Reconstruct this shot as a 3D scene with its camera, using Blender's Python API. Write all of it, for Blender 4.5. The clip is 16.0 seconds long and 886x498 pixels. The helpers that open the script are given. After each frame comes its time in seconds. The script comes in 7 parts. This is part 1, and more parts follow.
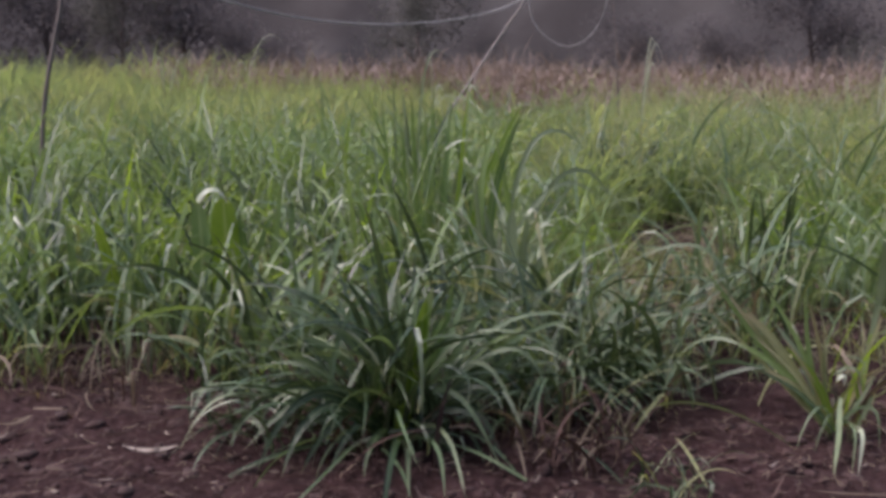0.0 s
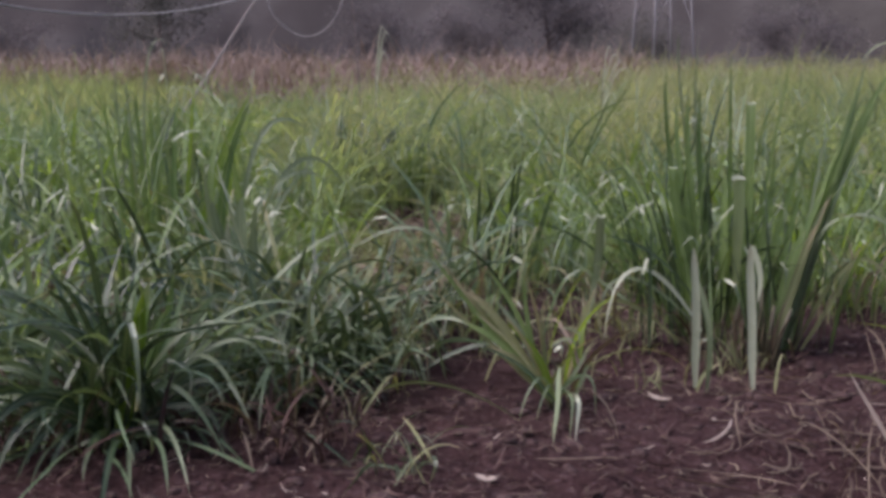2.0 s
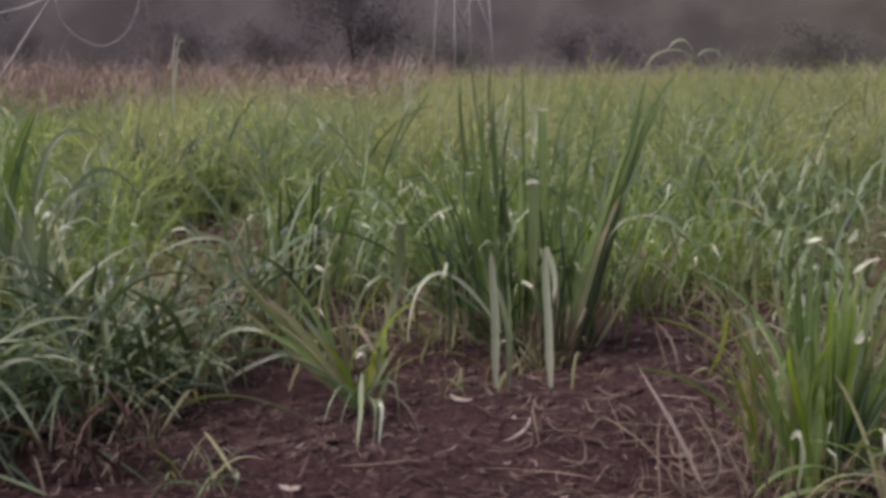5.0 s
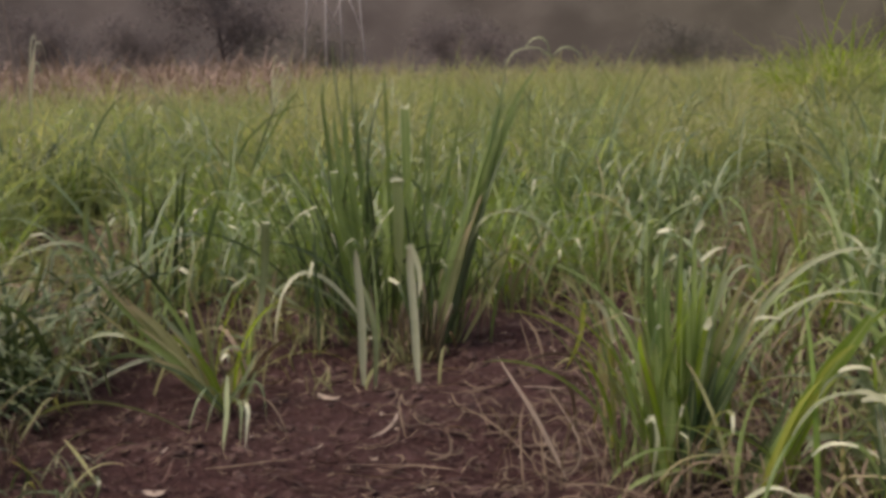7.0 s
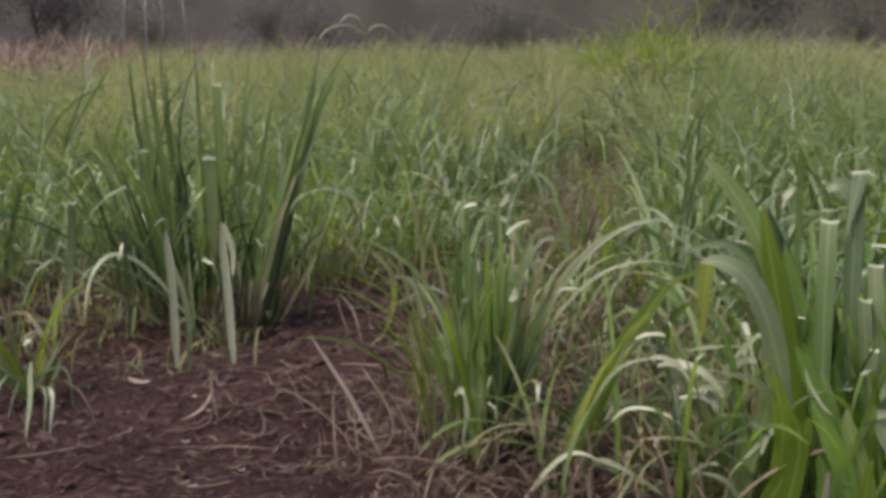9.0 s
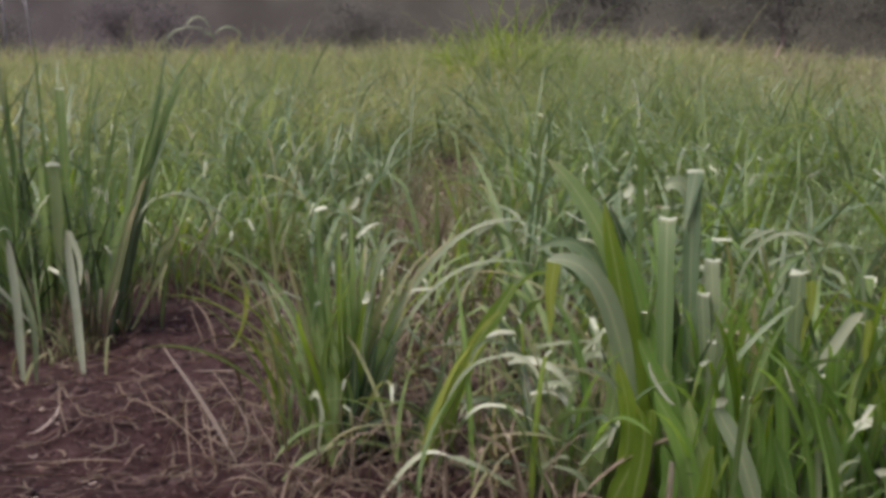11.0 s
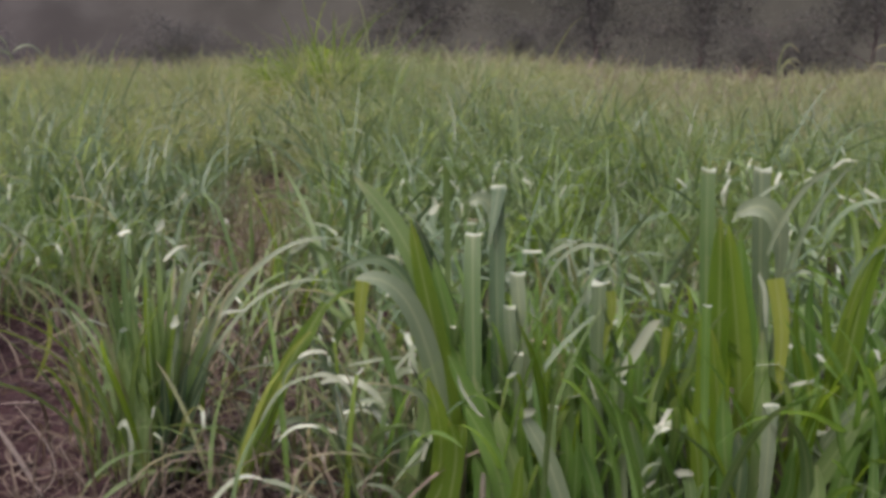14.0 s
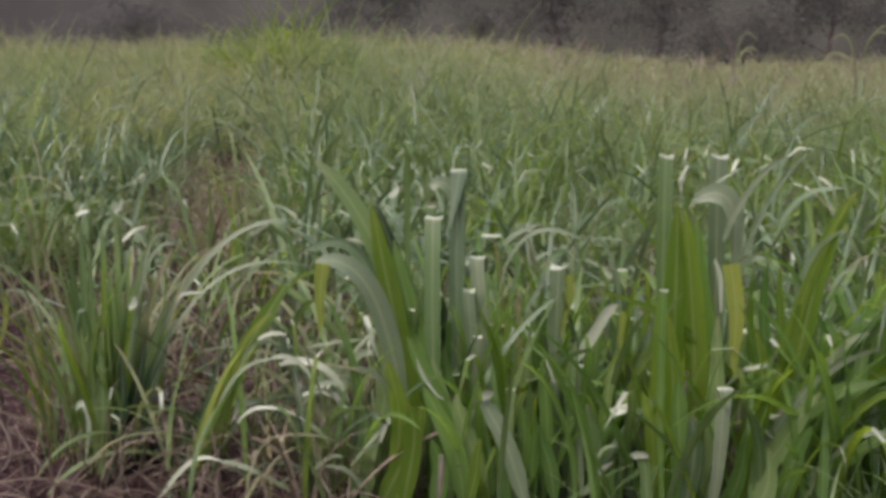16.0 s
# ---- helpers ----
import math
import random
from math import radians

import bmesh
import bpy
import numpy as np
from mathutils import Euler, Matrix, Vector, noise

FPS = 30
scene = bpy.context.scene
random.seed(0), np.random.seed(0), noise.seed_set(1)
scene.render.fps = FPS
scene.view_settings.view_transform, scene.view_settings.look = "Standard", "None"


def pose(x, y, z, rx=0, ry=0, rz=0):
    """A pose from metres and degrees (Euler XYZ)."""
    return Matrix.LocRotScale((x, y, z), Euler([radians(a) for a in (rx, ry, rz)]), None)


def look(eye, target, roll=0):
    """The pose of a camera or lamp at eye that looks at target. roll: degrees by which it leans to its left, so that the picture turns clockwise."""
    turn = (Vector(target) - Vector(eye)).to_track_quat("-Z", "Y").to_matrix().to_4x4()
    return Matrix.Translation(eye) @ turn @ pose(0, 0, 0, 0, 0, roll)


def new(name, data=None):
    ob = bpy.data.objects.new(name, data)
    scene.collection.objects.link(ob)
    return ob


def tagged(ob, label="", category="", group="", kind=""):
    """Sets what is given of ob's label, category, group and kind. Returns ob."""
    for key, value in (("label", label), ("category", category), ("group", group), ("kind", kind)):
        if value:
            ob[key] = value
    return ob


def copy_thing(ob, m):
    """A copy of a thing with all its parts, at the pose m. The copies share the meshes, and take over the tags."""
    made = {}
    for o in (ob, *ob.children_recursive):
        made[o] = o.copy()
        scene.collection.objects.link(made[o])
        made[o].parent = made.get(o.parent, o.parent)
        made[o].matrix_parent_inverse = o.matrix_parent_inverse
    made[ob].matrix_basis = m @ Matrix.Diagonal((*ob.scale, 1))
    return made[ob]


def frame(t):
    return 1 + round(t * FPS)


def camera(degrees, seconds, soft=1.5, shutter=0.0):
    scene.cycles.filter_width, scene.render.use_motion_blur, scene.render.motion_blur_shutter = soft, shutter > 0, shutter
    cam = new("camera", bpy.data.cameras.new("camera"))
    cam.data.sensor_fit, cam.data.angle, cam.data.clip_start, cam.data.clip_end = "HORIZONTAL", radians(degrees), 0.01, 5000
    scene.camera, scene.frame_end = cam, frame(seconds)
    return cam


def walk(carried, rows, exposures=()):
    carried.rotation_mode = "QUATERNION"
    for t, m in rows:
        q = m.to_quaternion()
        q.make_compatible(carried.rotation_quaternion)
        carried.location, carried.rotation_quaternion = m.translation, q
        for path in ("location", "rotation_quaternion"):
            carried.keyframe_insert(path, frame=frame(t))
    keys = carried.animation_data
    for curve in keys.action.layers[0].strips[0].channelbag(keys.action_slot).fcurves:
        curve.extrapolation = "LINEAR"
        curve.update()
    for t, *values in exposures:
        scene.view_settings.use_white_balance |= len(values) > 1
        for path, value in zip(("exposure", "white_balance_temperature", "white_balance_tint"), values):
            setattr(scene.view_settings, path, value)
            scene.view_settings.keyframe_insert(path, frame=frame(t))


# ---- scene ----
cam = camera(40.7, 16.0, soft=3.9, shutter=0.0)
# seconds, x, y, z, yaw, pitch, roll
PATH = [
    (0.0, 0.000, 0.000, 1.450, 0.02, -8.21, 0.44),
    (0.5, 0.027, -0.005, 1.444, -2.10, -8.14, 0.37),
    (1.0, 0.067, 0.003, 1.434, -5.11, -8.18, 0.15),
    (1.5, 0.097, 0.001, 1.430, -8.40, -8.35, -0.07),
    (2.0, 0.138, -0.004, 1.427, -11.69, -8.58, -0.27),
    (2.5, 0.159, -0.004, 1.418, -14.42, -8.68, -0.36),
    (3.0, 0.165, -0.015, 1.419, -16.30, -8.74, -0.48),
    (3.5, 0.167, -0.019, 1.422, -17.76, -8.72, -0.49),
    (4.0, 0.167, -0.019, 1.419, -18.84, -8.53, -0.54),
    (6.5, 0.208, -0.051, 1.416, -24.97, -8.03, -0.83),
    (7.0, 0.219, -0.076, 1.416, -26.81, -8.32, -1.06),
    (7.5, 0.243, -0.091, 1.399, -28.72, -8.55, -1.03),
    (8.0, 0.257, -0.086, 1.404, -30.64, -9.01, -1.12),
    (8.5, 0.268, -0.091, 1.398, -32.84, -9.21, -0.86),
    (9.0, 0.280, -0.116, 1.394, -34.99, -9.29, -0.65),
    (9.5, 0.286, -0.133, 1.400, -36.91, -9.33, -0.38),
    (12.0, 0.310, -0.176, 1.409, -44.79, -9.27, -1.58),
    (12.5, 0.327, -0.201, 1.407, -46.32, -9.06, -1.77),
    (13.0, 0.325, -0.191, 1.425, -47.70, -8.92, -1.69),
    (13.5, 0.330, -0.200, 1.431, -49.06, -8.82, -1.42),
    (14.0, 0.331, -0.190, 1.423, -50.14, -8.93, -1.17),
    (14.5, 0.332, -0.187, 1.419, -50.95, -9.14, -0.88),
    (15.0, 0.325, -0.200, 1.422, -51.54, -9.35, -0.63),
    (15.5, 0.322, -0.181, 1.422, -51.78, -9.61, -0.49),
    (16.0, 0.316, -0.197, 1.424, -52.14, -9.73, -0.35),
]


def turned(yaw, pitch, roll):
    """Yaw, pitch and a lean to the left about the line of sight."""
    return Matrix.Rotation(radians(yaw), 4, "Z") @ Matrix.Rotation(radians(90 + pitch), 4, "X") @ Matrix.Rotation(radians(roll), 4, "Z")


EXPOSURES = [(0.0, 0.46, 6280, 25), (2.0, 0.43, 6150, 28.5), (4.0, 0.37, 5960, 30), (6.5, 0.33, 7750, 22), (7.5, 0.37, 7600, 20), (8.0, 0.37, 7050, 18), (9.0, 0.39, 6850, 19), (12.5, 0.44, 6480, 24), (16.0, 0.4, 6420, 25)]
walk(cam, [(t, Matrix.Translation((x, y, z)) @ turned(a, p, r)) for t, x, y, z, a, p, r in PATH], EXPOSURES)

# ---- light: a hazy, overcast late afternoon ----
SUN_TURN, SUN_UP = -100.0, 58.0  # bearing from +y to +x, height
world = bpy.data.worlds.new("sky")
scene.world = world
world.use_nodes = True
wn = world.node_tree
sky = wn.nodes.new("ShaderNodeTexSky")
sky.sky_type, sky.sun_disc = "NISHITA", False
sky.sun_elevation, sky.sun_rotation = radians(SUN_UP), radians(SUN_TURN)
sky.air_density, sky.dust_density, sky.ozone_density = 1.0, 5.0, 1.0
wn.links.new(sky.outputs[0], wn.nodes["Background"].inputs[0])
wn.nodes["Background"].inputs[1].default_value = 0.13
sun = new("sun", bpy.data.lights.new("sun", "SUN"))
sun.data.energy, sun.data.angle, sun.data.color = 2.2, radians(30), (1.0, 0.97, 0.92)
sb, su = radians(SUN_TURN), radians(SUN_UP)
sun.matrix_world = look((40 * math.sin(sb) * math.cos(su), 40 * math.cos(sb) * math.cos(su), 40 * math.sin(su)), (0, 0, 0))

# ---- materials ----


class Nodes:
    """A small wrapper for building one material's node tree."""

    def __init__(self, name):
        self.material = bpy.data.materials.new(name)
        self.material.use_nodes = True
        self.tree = self.material.node_tree
        self.tree.nodes.clear()

    def add(self, kind, operation="", clamp=False, data="", blend="", smooth=""):
        node = self.tree.nodes.new(kind)
        if operation:
            node.operation, node.use_clamp = operation, clamp
        if data:
            node.data_type, node.blend_type = data, blend
        if smooth:
            node.interpolation_type = smooth
        return node

    def link(self, a, b):
        self.tree.links.new(a, b)

    def put(self, socket, value):
        if isinstance(value, bpy.types.NodeSocket):
            self.link(value, socket)
        else:
            socket.default_value = value

    def math(self, how, a, b=0.0, clamp=False):
        n = self.add("ShaderNodeMath", operation=how, clamp=clamp)
        self.put(n.inputs[0], a), self.put(n.inputs[1], b)
        return n.outputs[0]

    def mix(self, fac, a, b, how="MIX"):
        n = self.add("ShaderNodeMix", data="RGBA", blend=how)
        self.put(n.inputs[0], fac), self.put(n.inputs[6], a), self.put(n.inputs[7], b)
        return n.outputs[2]

    def span(self, value, a, b, c=0.0, d=1.0):
        n = self.add("ShaderNodeMapRange", smooth="SMOOTHSTEP")
        for i, v in enumerate((value, a, b, c, d)):
            self.put(n.inputs[i], v)
        return n.outputs[0]

    def noise(self, vector, scale, detail=3.0, rough=0.55):
        n = self.add("ShaderNodeTexNoise")
        n.inputs["Scale"].default_value, n.inputs["Detail"].default_value, n.inputs["Roughness"].default_value = scale, detail, rough
        if vector is not None:
            self.link(vector, n.inputs["Vector"])
        return n.outputs["Fac"]

    def bump(self, height, strength, distance):
        n = self.add("ShaderNodeBump")
        n.inputs["Strength"].default_value, n.inputs["Distance"].default_value = strength, distance
        self.link(height, n.inputs["Height"])
        return n.outputs[0]

    def finish(self, shader):
        self.link(shader, self.add("ShaderNodeOutputMaterial").inputs[0])
        return self.material


def rgb(r, g, b):
    return (r, g, b, 1.0)


def leaf_material(name, dark, light, tip, thin, rough=0.42, tipped=0.75, through_gain=1.6, rib=0.22, gloss=0.5, broad=0.0):
    """A long grass blade: two greens, a pale midrib, fine veins, a dry tip; it lets some light through."""
    m = Nodes(name)
    uv = m.add("ShaderNodeUVMap").outputs[0]
    part = m.add("ShaderNodeSeparateXYZ")
    m.link(uv, part.inputs[0])
    across, along = part.outputs[0], part.outputs[1]
    chance = m.math("FRACT", m.math("ADD", m.add("ShaderNodeObjectInfo").outputs["Random"], m.add("ShaderNodeNewGeometry").outputs["Random Per Island"]))
    where = m.add("ShaderNodeTexCoord").outputs["Object"]
    patch = m.noise(where, 5.0, 3.0)
    colour = m.mix(m.span(m.math("ADD", m.math("MULTIPLY", chance, 0.75), m.math("MULTIPLY", patch, 0.4)), 0.15, 1.0), dark, light)
    stretch = m.add("ShaderNodeCombineXYZ")
    m.link(m.math("MULTIPLY", across, 14.0), stretch.inputs[0]), m.link(m.math("MULTIPLY", along, 1.5), stretch.inputs[1]), m.link(m.math("MULTIPLY", chance, 40.0), stretch.inputs[2])
    vein = m.noise(stretch.outputs[0], 3.0, 2.0)
    colour = m.mix(m.span(vein, 0.35, 0.75, 0.0, 0.45), colour, light)
    colour = m.mix(m.span(m.noise(where, 17.0, 4.0, 0.65), 0.52, 0.8, 0.0, 0.5), colour, dark)
    colour = m.mix(m.span(m.noise(where, 31.0, 3.0, 0.6), 0.68, 0.78, 0.0, 0.4), colour, tip)
    off = m.math("ABSOLUTE", m.math("SUBTRACT", across, 0.5))
    colour = m.mix(m.span(off, 0.03, 0.1, rib, 0.0), colour, rgb(0.42, 0.46, 0.26))
    dry = m.span(m.math("ADD", along, m.math("MULTIPLY", m.math("SUBTRACT", m.noise(stretch.outputs[0], 1.2), 0.5), 0.7)), tipped, tipped + 0.3)
    colour = m.mix(dry, colour, tip)
    if broad:
        colour = m.mix(m.span(m.noise(where, 0.45, 3.0), 0.4, 0.62, 0.0, broad), colour, tip)
        colour = m.mix(m.span(m.noise(where, 1.1, 2.0), 0.5, 0.7, 0.0, broad), colour, dark)
    b = m.add("ShaderNodeBsdfPrincipled")
    m.link(colour, b.inputs["Base Color"])
    b.inputs["Specular IOR Level"].default_value = gloss
    m.put(b.inputs["Roughness"], m.span(patch, 0.2, 0.8, rough - 0.06, rough + 0.14))
    m.link(m.bump(vein, 0.25, 0.004), b.inputs["Normal"])
    t = m.add("ShaderNodeBsdfTranslucent")
    m.link(m.mix(1.0, colour, rgb(through_gain * 1.05, through_gain, through_gain * 0.52), "MULTIPLY"), t.inputs[0])
    mixed = m.add("ShaderNodeMixShader")
    mixed.inputs[0].default_value = thin
    m.link(b.outputs[0], mixed.inputs[1]), m.link(t.outputs[0], mixed.inputs[2])
    return m.finish(mixed.outputs[0])


STRAW = rgb(0.31, 0.265, 0.185)
GREEN = leaf_material("cane_leaf_green", rgb(0.075, 0.14, 0.0458), rgb(0.175, 0.262, 0.0924), STRAW, 0.4, rough=0.42, tipped=0.88)
# Dark leaf green that also carries the shade inside and under clumps.
DEEP = leaf_material("cane_leaf_dark_and_shade", rgb(0.01419, 0.03587, 0.01581), rgb(0.05236, 0.08976, 0.03952), STRAW, 0.22, rough=0.28, tipped=0.9)
BRIGHT = leaf_material("cane_leaf_bright", rgb(0.082, 0.172, 0.0378), rgb(0.1512, 0.27, 0.06232), STRAW, 0.56, rough=0.45, tipped=0.94, through_gain=1.8)
BLUE = leaf_material("cane_leaf_bluish", rgb(0.0672, 0.12, 0.0616), rgb(0.144, 0.215, 0.1144), STRAW, 0.28, rough=0.36, tipped=0.88)
LIME = leaf_material("cane_leaf_lime", rgb(0.0779, 0.148, 0.01215), rgb(0.1662, 0.255, 0.027), rgb(0.3325, 0.3, 0.072), 0.58, rough=0.48, tipped=0.9, through_gain=1.9)
# Grey-green leaf whose paleness holds the sheen of the sky.
GREY = leaf_material("cane_leaf_pale_sheen", rgb(0.09, 0.136, 0.068), rgb(0.19, 0.245, 0.142), rgb(0.24, 0.268, 0.165), 0.24, rough=0.36, tipped=0.88, gloss=0.6)
# Whitish leaf colour, brightened to serve as sky glints on bends.
PALE = leaf_material("pale_leaf_and_glint", rgb(0.26, 0.31, 0.21), rgb(0.4, 0.45, 0.33), rgb(0.34, 0.34, 0.25), 0.18, rough=0.3, rib=0.2, gloss=0.7)
# Two far leaf colours, paled and evened out to stand in for haze.
FAR_GREEN = leaf_material("hazed_cane_leaf_green", rgb(0.152, 0.218, 0.11), rgb(0.215, 0.286, 0.149), STRAW, 0.62, rough=0.8, tipped=0.95, rib=0.0, gloss=0.2, broad=0.35)
FAR_OLIVE = leaf_material("hazed_grass_olive", rgb(0.1957, 0.2312, 0.1396), rgb(0.2932, 0.3245, 0.1981), rgb(0.3615, 0.3265, 0.2299), 0.5, rough=0.85, tipped=0.85, rib=0.0, gloss=0.2, broad=0.3)
YELLOW = leaf_material("cane_leaf_yellow_green", rgb(0.164, 0.2226, 0.03), rgb(0.2788, 0.3276, 0.06), rgb(0.3444, 0.2856, 0.14), 0.5, tipped=0.92)
AMBER = leaf_material("cane_leaf_yellowed", rgb(0.17, 0.165, 0.075), rgb(0.28, 0.255, 0.125), rgb(0.28, 0.23, 0.16), 0.3, rough=0.55)
DRY = leaf_material("dry_cane_leaf", rgb(0.06, 0.042, 0.034), rgb(0.2, 0.16, 0.122), rgb(0.26, 0.222, 0.165), 0.2, rough=0.65, rib=0.15, gloss=0.25)
BLEACHED = leaf_material("bleached_dry_leaf", rgb(0.24, 0.2, 0.17), rgb(0.4, 0.345, 0.3), rgb(0.42, 0.37, 0.32), 0.15, rough=0.55, rib=0.1, gloss=0.3)
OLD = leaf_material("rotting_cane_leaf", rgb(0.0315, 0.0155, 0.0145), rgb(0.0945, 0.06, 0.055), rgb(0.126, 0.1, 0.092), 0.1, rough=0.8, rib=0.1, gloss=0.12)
RED = leaf_material("dry_reddish_grass", rgb(0.1608, 0.1187, 0.102), rgb(0.2454, 0.189, 0.1636), rgb(0.2708, 0.2216, 0.1876), 0.16, rough=0.75, rib=0.0)
WEED = leaf_material("weedy_grass", rgb(0.1, 0.13, 0.0528), rgb(0.23, 0.25, 0.1232), rgb(0.27, 0.24, 0.1496), 0.34, rough=0.6, tipped=0.65, rib=0.2)


def soil_material():
    m = Nodes("red_soil")
    p = m.add("ShaderNodeTexCoord").outputs["Object"]
    broad, mid, fine = m.noise(p, 0.5, 4.0), m.noise(p, 5.0, 5.0, 0.65), m.noise(p, 38.0, 4.0, 0.7)
    colour = m.mix(m.span(broad, 0.3, 0.7), rgb(0.034, 0.0174, 0.0172), rgb(0.0495, 0.0274, 0.0272))
    colour = m.mix(m.span(mid, 0.45, 0.75, 0.0, 0.7), colour, rgb(0.061, 0.0352, 0.0356))
    colour = m.mix(m.span(fine, 0.34, 0.5, 0.9, 0.0), colour, rgb(0.01958, 0.0105, 0.0098))
    colour = m.mix(m.span(fine, 0.54, 0.7, 0.0, 0.75), colour, rgb(0.108, 0.072, 0.073))
    b = m.add("ShaderNodeBsdfPrincipled")
    m.link(colour, b.inputs["Base Color"])
    b.inputs["Roughness"].default_value, b.inputs["Specular IOR Level"].default_value = 0.92, 0.1
    m.link(m.bump(m.math("ADD", m.math("MULTIPLY", mid, 1.0), m.math("MULTIPLY", fine, 0.45)), 0.9, 0.06), b.inputs["Normal"])
    return m.finish(b.outputs[0])


def plain_material(name, dark, light, scale, rough=0.8, depth=0.02, metal=0.0, stretch=(1, 1, 1), thin=0.0):
    """Two tones in blotches and grain, with relief."""
    m = Nodes(name)
    mapped = m.add("ShaderNodeMapping")
    m.link(m.add("ShaderNodeTexCoord").outputs["Object"], mapped.inputs[0])
    mapped.inputs["Scale"].default_value = stretch
    p = mapped.outputs[0]
    blotch, grain = m.noise(p, scale, 4.0), m.noise(p, scale * 9.0, 3.0)
    colour = m.mix(m.span(m.math("ADD", m.math("MULTIPLY", blotch, 0.7), m.math("MULTIPLY", grain, 0.3)), 0.3, 0.7), dark, light)
    b = m.add("ShaderNodeBsdfPrincipled")
    m.link(colour, b.inputs["Base Color"])
    b.inputs["Roughness"].default_value, b.inputs["Metallic"].default_value = rough, metal
    m.link(m.bump(grain, 0.5, depth), b.inputs["Normal"])
    if thin:
        t, mixed = m.add("ShaderNodeBsdfTranslucent"), m.add("ShaderNodeMixShader")
        m.link(colour, t.inputs[0])
        mixed.inputs[0].default_value = thin
        m.link(b.outputs[0], mixed.inputs[1]), m.link(t.outputs[0], mixed.inputs[2])
        return m.finish(mixed.outputs[0])
    return m.finish(b.outputs[0])


SOIL = soil_material()
CLOD = plain_material("soil_clod", rgb(0.0324, 0.017, 0.0155), rgb(0.0765, 0.045, 0.041), 14.0, 0.95, 0.01)
STEM = plain_material("cane_stem", rgb(0.045, 0.048, 0.026), rgb(0.13, 0.115, 0.07), 20.0, 0.6, 0.003)
BARK = plain_material("grey_bark", rgb(0.09, 0.075, 0.068), rgb(0.19, 0.16, 0.145), 3.0, 0.9, 0.03, 0.0, (1, 1, 0.2))
TWIG = plain_material("pale_dry_wood", rgb(0.24, 0.215, 0.2), rgb(0.34, 0.31, 0.29), 6.0, 0.85, 0.01)
ROPE = plain_material("weathered_hose", rgb(0.289, 0.2805, 0.272), rgb(0.425, 0.4165, 0.3995), 4.0, 0.6, 0.004)
STEEL = plain_material("galvanised_steel", rgb(0.24, 0.232, 0.24), rgb(0.336, 0.328, 0.336), 5.0, 0.6, 0.002)
# Scrub leaf colours greyed towards the woods' tone, in place of haze.
SCRUB = plain_material("scrub_leaf", rgb(0.125, 0.113, 0.112), rgb(0.16, 0.147, 0.144), 0.6, 0.9, 0.02, thin=0.5)
SCRUB_GREEN = plain_material("scrub_leaf_olive", rgb(0.112, 0.113, 0.096), rgb(0.146, 0.147, 0.124), 0.6, 0.9, 0.02, thin=0.5)


def woods_material():
    """Bare woods with haze put into their grey-brown tones, darker and greener towards the east."""
    m = Nodes("hazy_woods")
    p = m.add("ShaderNodeTexCoord").outputs["Object"]
    part = m.add("ShaderNodeSeparateXYZ")
    m.link(p, part.inputs[0])
    crowns, broad = m.noise(p, 0.22, 4.0), m.noise(p, 0.05, 3.0)
    tone = m.span(m.math("ADD", m.math("MULTIPLY", crowns, 0.5), m.math("MULTIPLY", broad, 0.5)), 0.38, 0.62)
    grey = m.mix(tone, rgb(0.05, 0.0457, 0.0446), rgb(0.0785, 0.0737, 0.0721))
    olive = m.mix(tone, rgb(0.035, 0.036, 0.028), rgb(0.056, 0.057, 0.045))
    b = m.add("ShaderNodeBsdfPrincipled")
    m.link(m.mix(m.span(part.outputs[0], 32.0, 72.0), grey, olive), b.inputs["Base Color"])
    b.inputs["Roughness"].default_value, b.inputs["Specular IOR Level"].default_value = 1.0, 0.1
    m.link(m.bump(crowns, 0.4, 0.3), b.inputs["Normal"])
    return m.finish(b.outputs[0])


HILL = woods_material()

# ---- geometry helpers ----


def mesh_from(name, verts, faces, uv=None, smooth=True):
    """A mesh from arrays: vertices (n, 3) and faces of equal size (m, k); uv by vertex (n, 2)."""
    verts, faces = np.asarray(verts, np.float32), np.asarray(faces, np.int32)
    k = faces.shape[1]
    me = bpy.data.meshes.new(name)
    me.vertices.add(len(verts)), me.loops.add(faces.size), me.polygons.add(len(faces))
    me.vertices.foreach_set("co", verts.ravel())
    me.loops.foreach_set("vertex_index", faces.ravel())
    me.polygons.foreach_set("loop_start", np.arange(0, faces.size, k, dtype=np.int32))
    me.polygons.foreach_set("use_smooth", np.full(len(faces), smooth, dtype=bool))
    if uv is not None:
        layer = me.uv_layers.new(name="UVMap")
        layer.data.foreach_set("uv", np.asarray(uv, np.float32)[faces.ravel()].ravel())
    me.update(calc_edges=True)
    me.validate()
    return me


def thing(name, x, y, z, label, category, group="", kind="", turn=0.0):
    ob = new(name)
    ob.empty_display_size = 0.1
    ob.matrix_world = pose(x, y, z, 0, 0, turn)
    return tagged(ob, label, category, group, kind)


def part(name, me, material, parent, label=""):
    if material is not None and not me.materials:
        me.materials.append(material)
    ob = new(name, me)
    ob.parent = parent
    return tagged(ob, label) if label else ob


def ground_height(x, y):
    """The field rises gently away from the path, and hardly at all towards the east."""
    slope = 0.022 * np.interp(np.degrees(np.arctan2(x, y)), [-180, -90, 48, 56, 63, 180], [0.2, 1.0, 1.0, 0.7, 0.2, 0.2])
    return slope * np.clip(np.hypot(x, y) - 8.0, 0.0, 30.0)


def unit(v):
    return v / np.maximum(np.linalg.norm(v, axis=-1, keepdims=True), 1e-9)


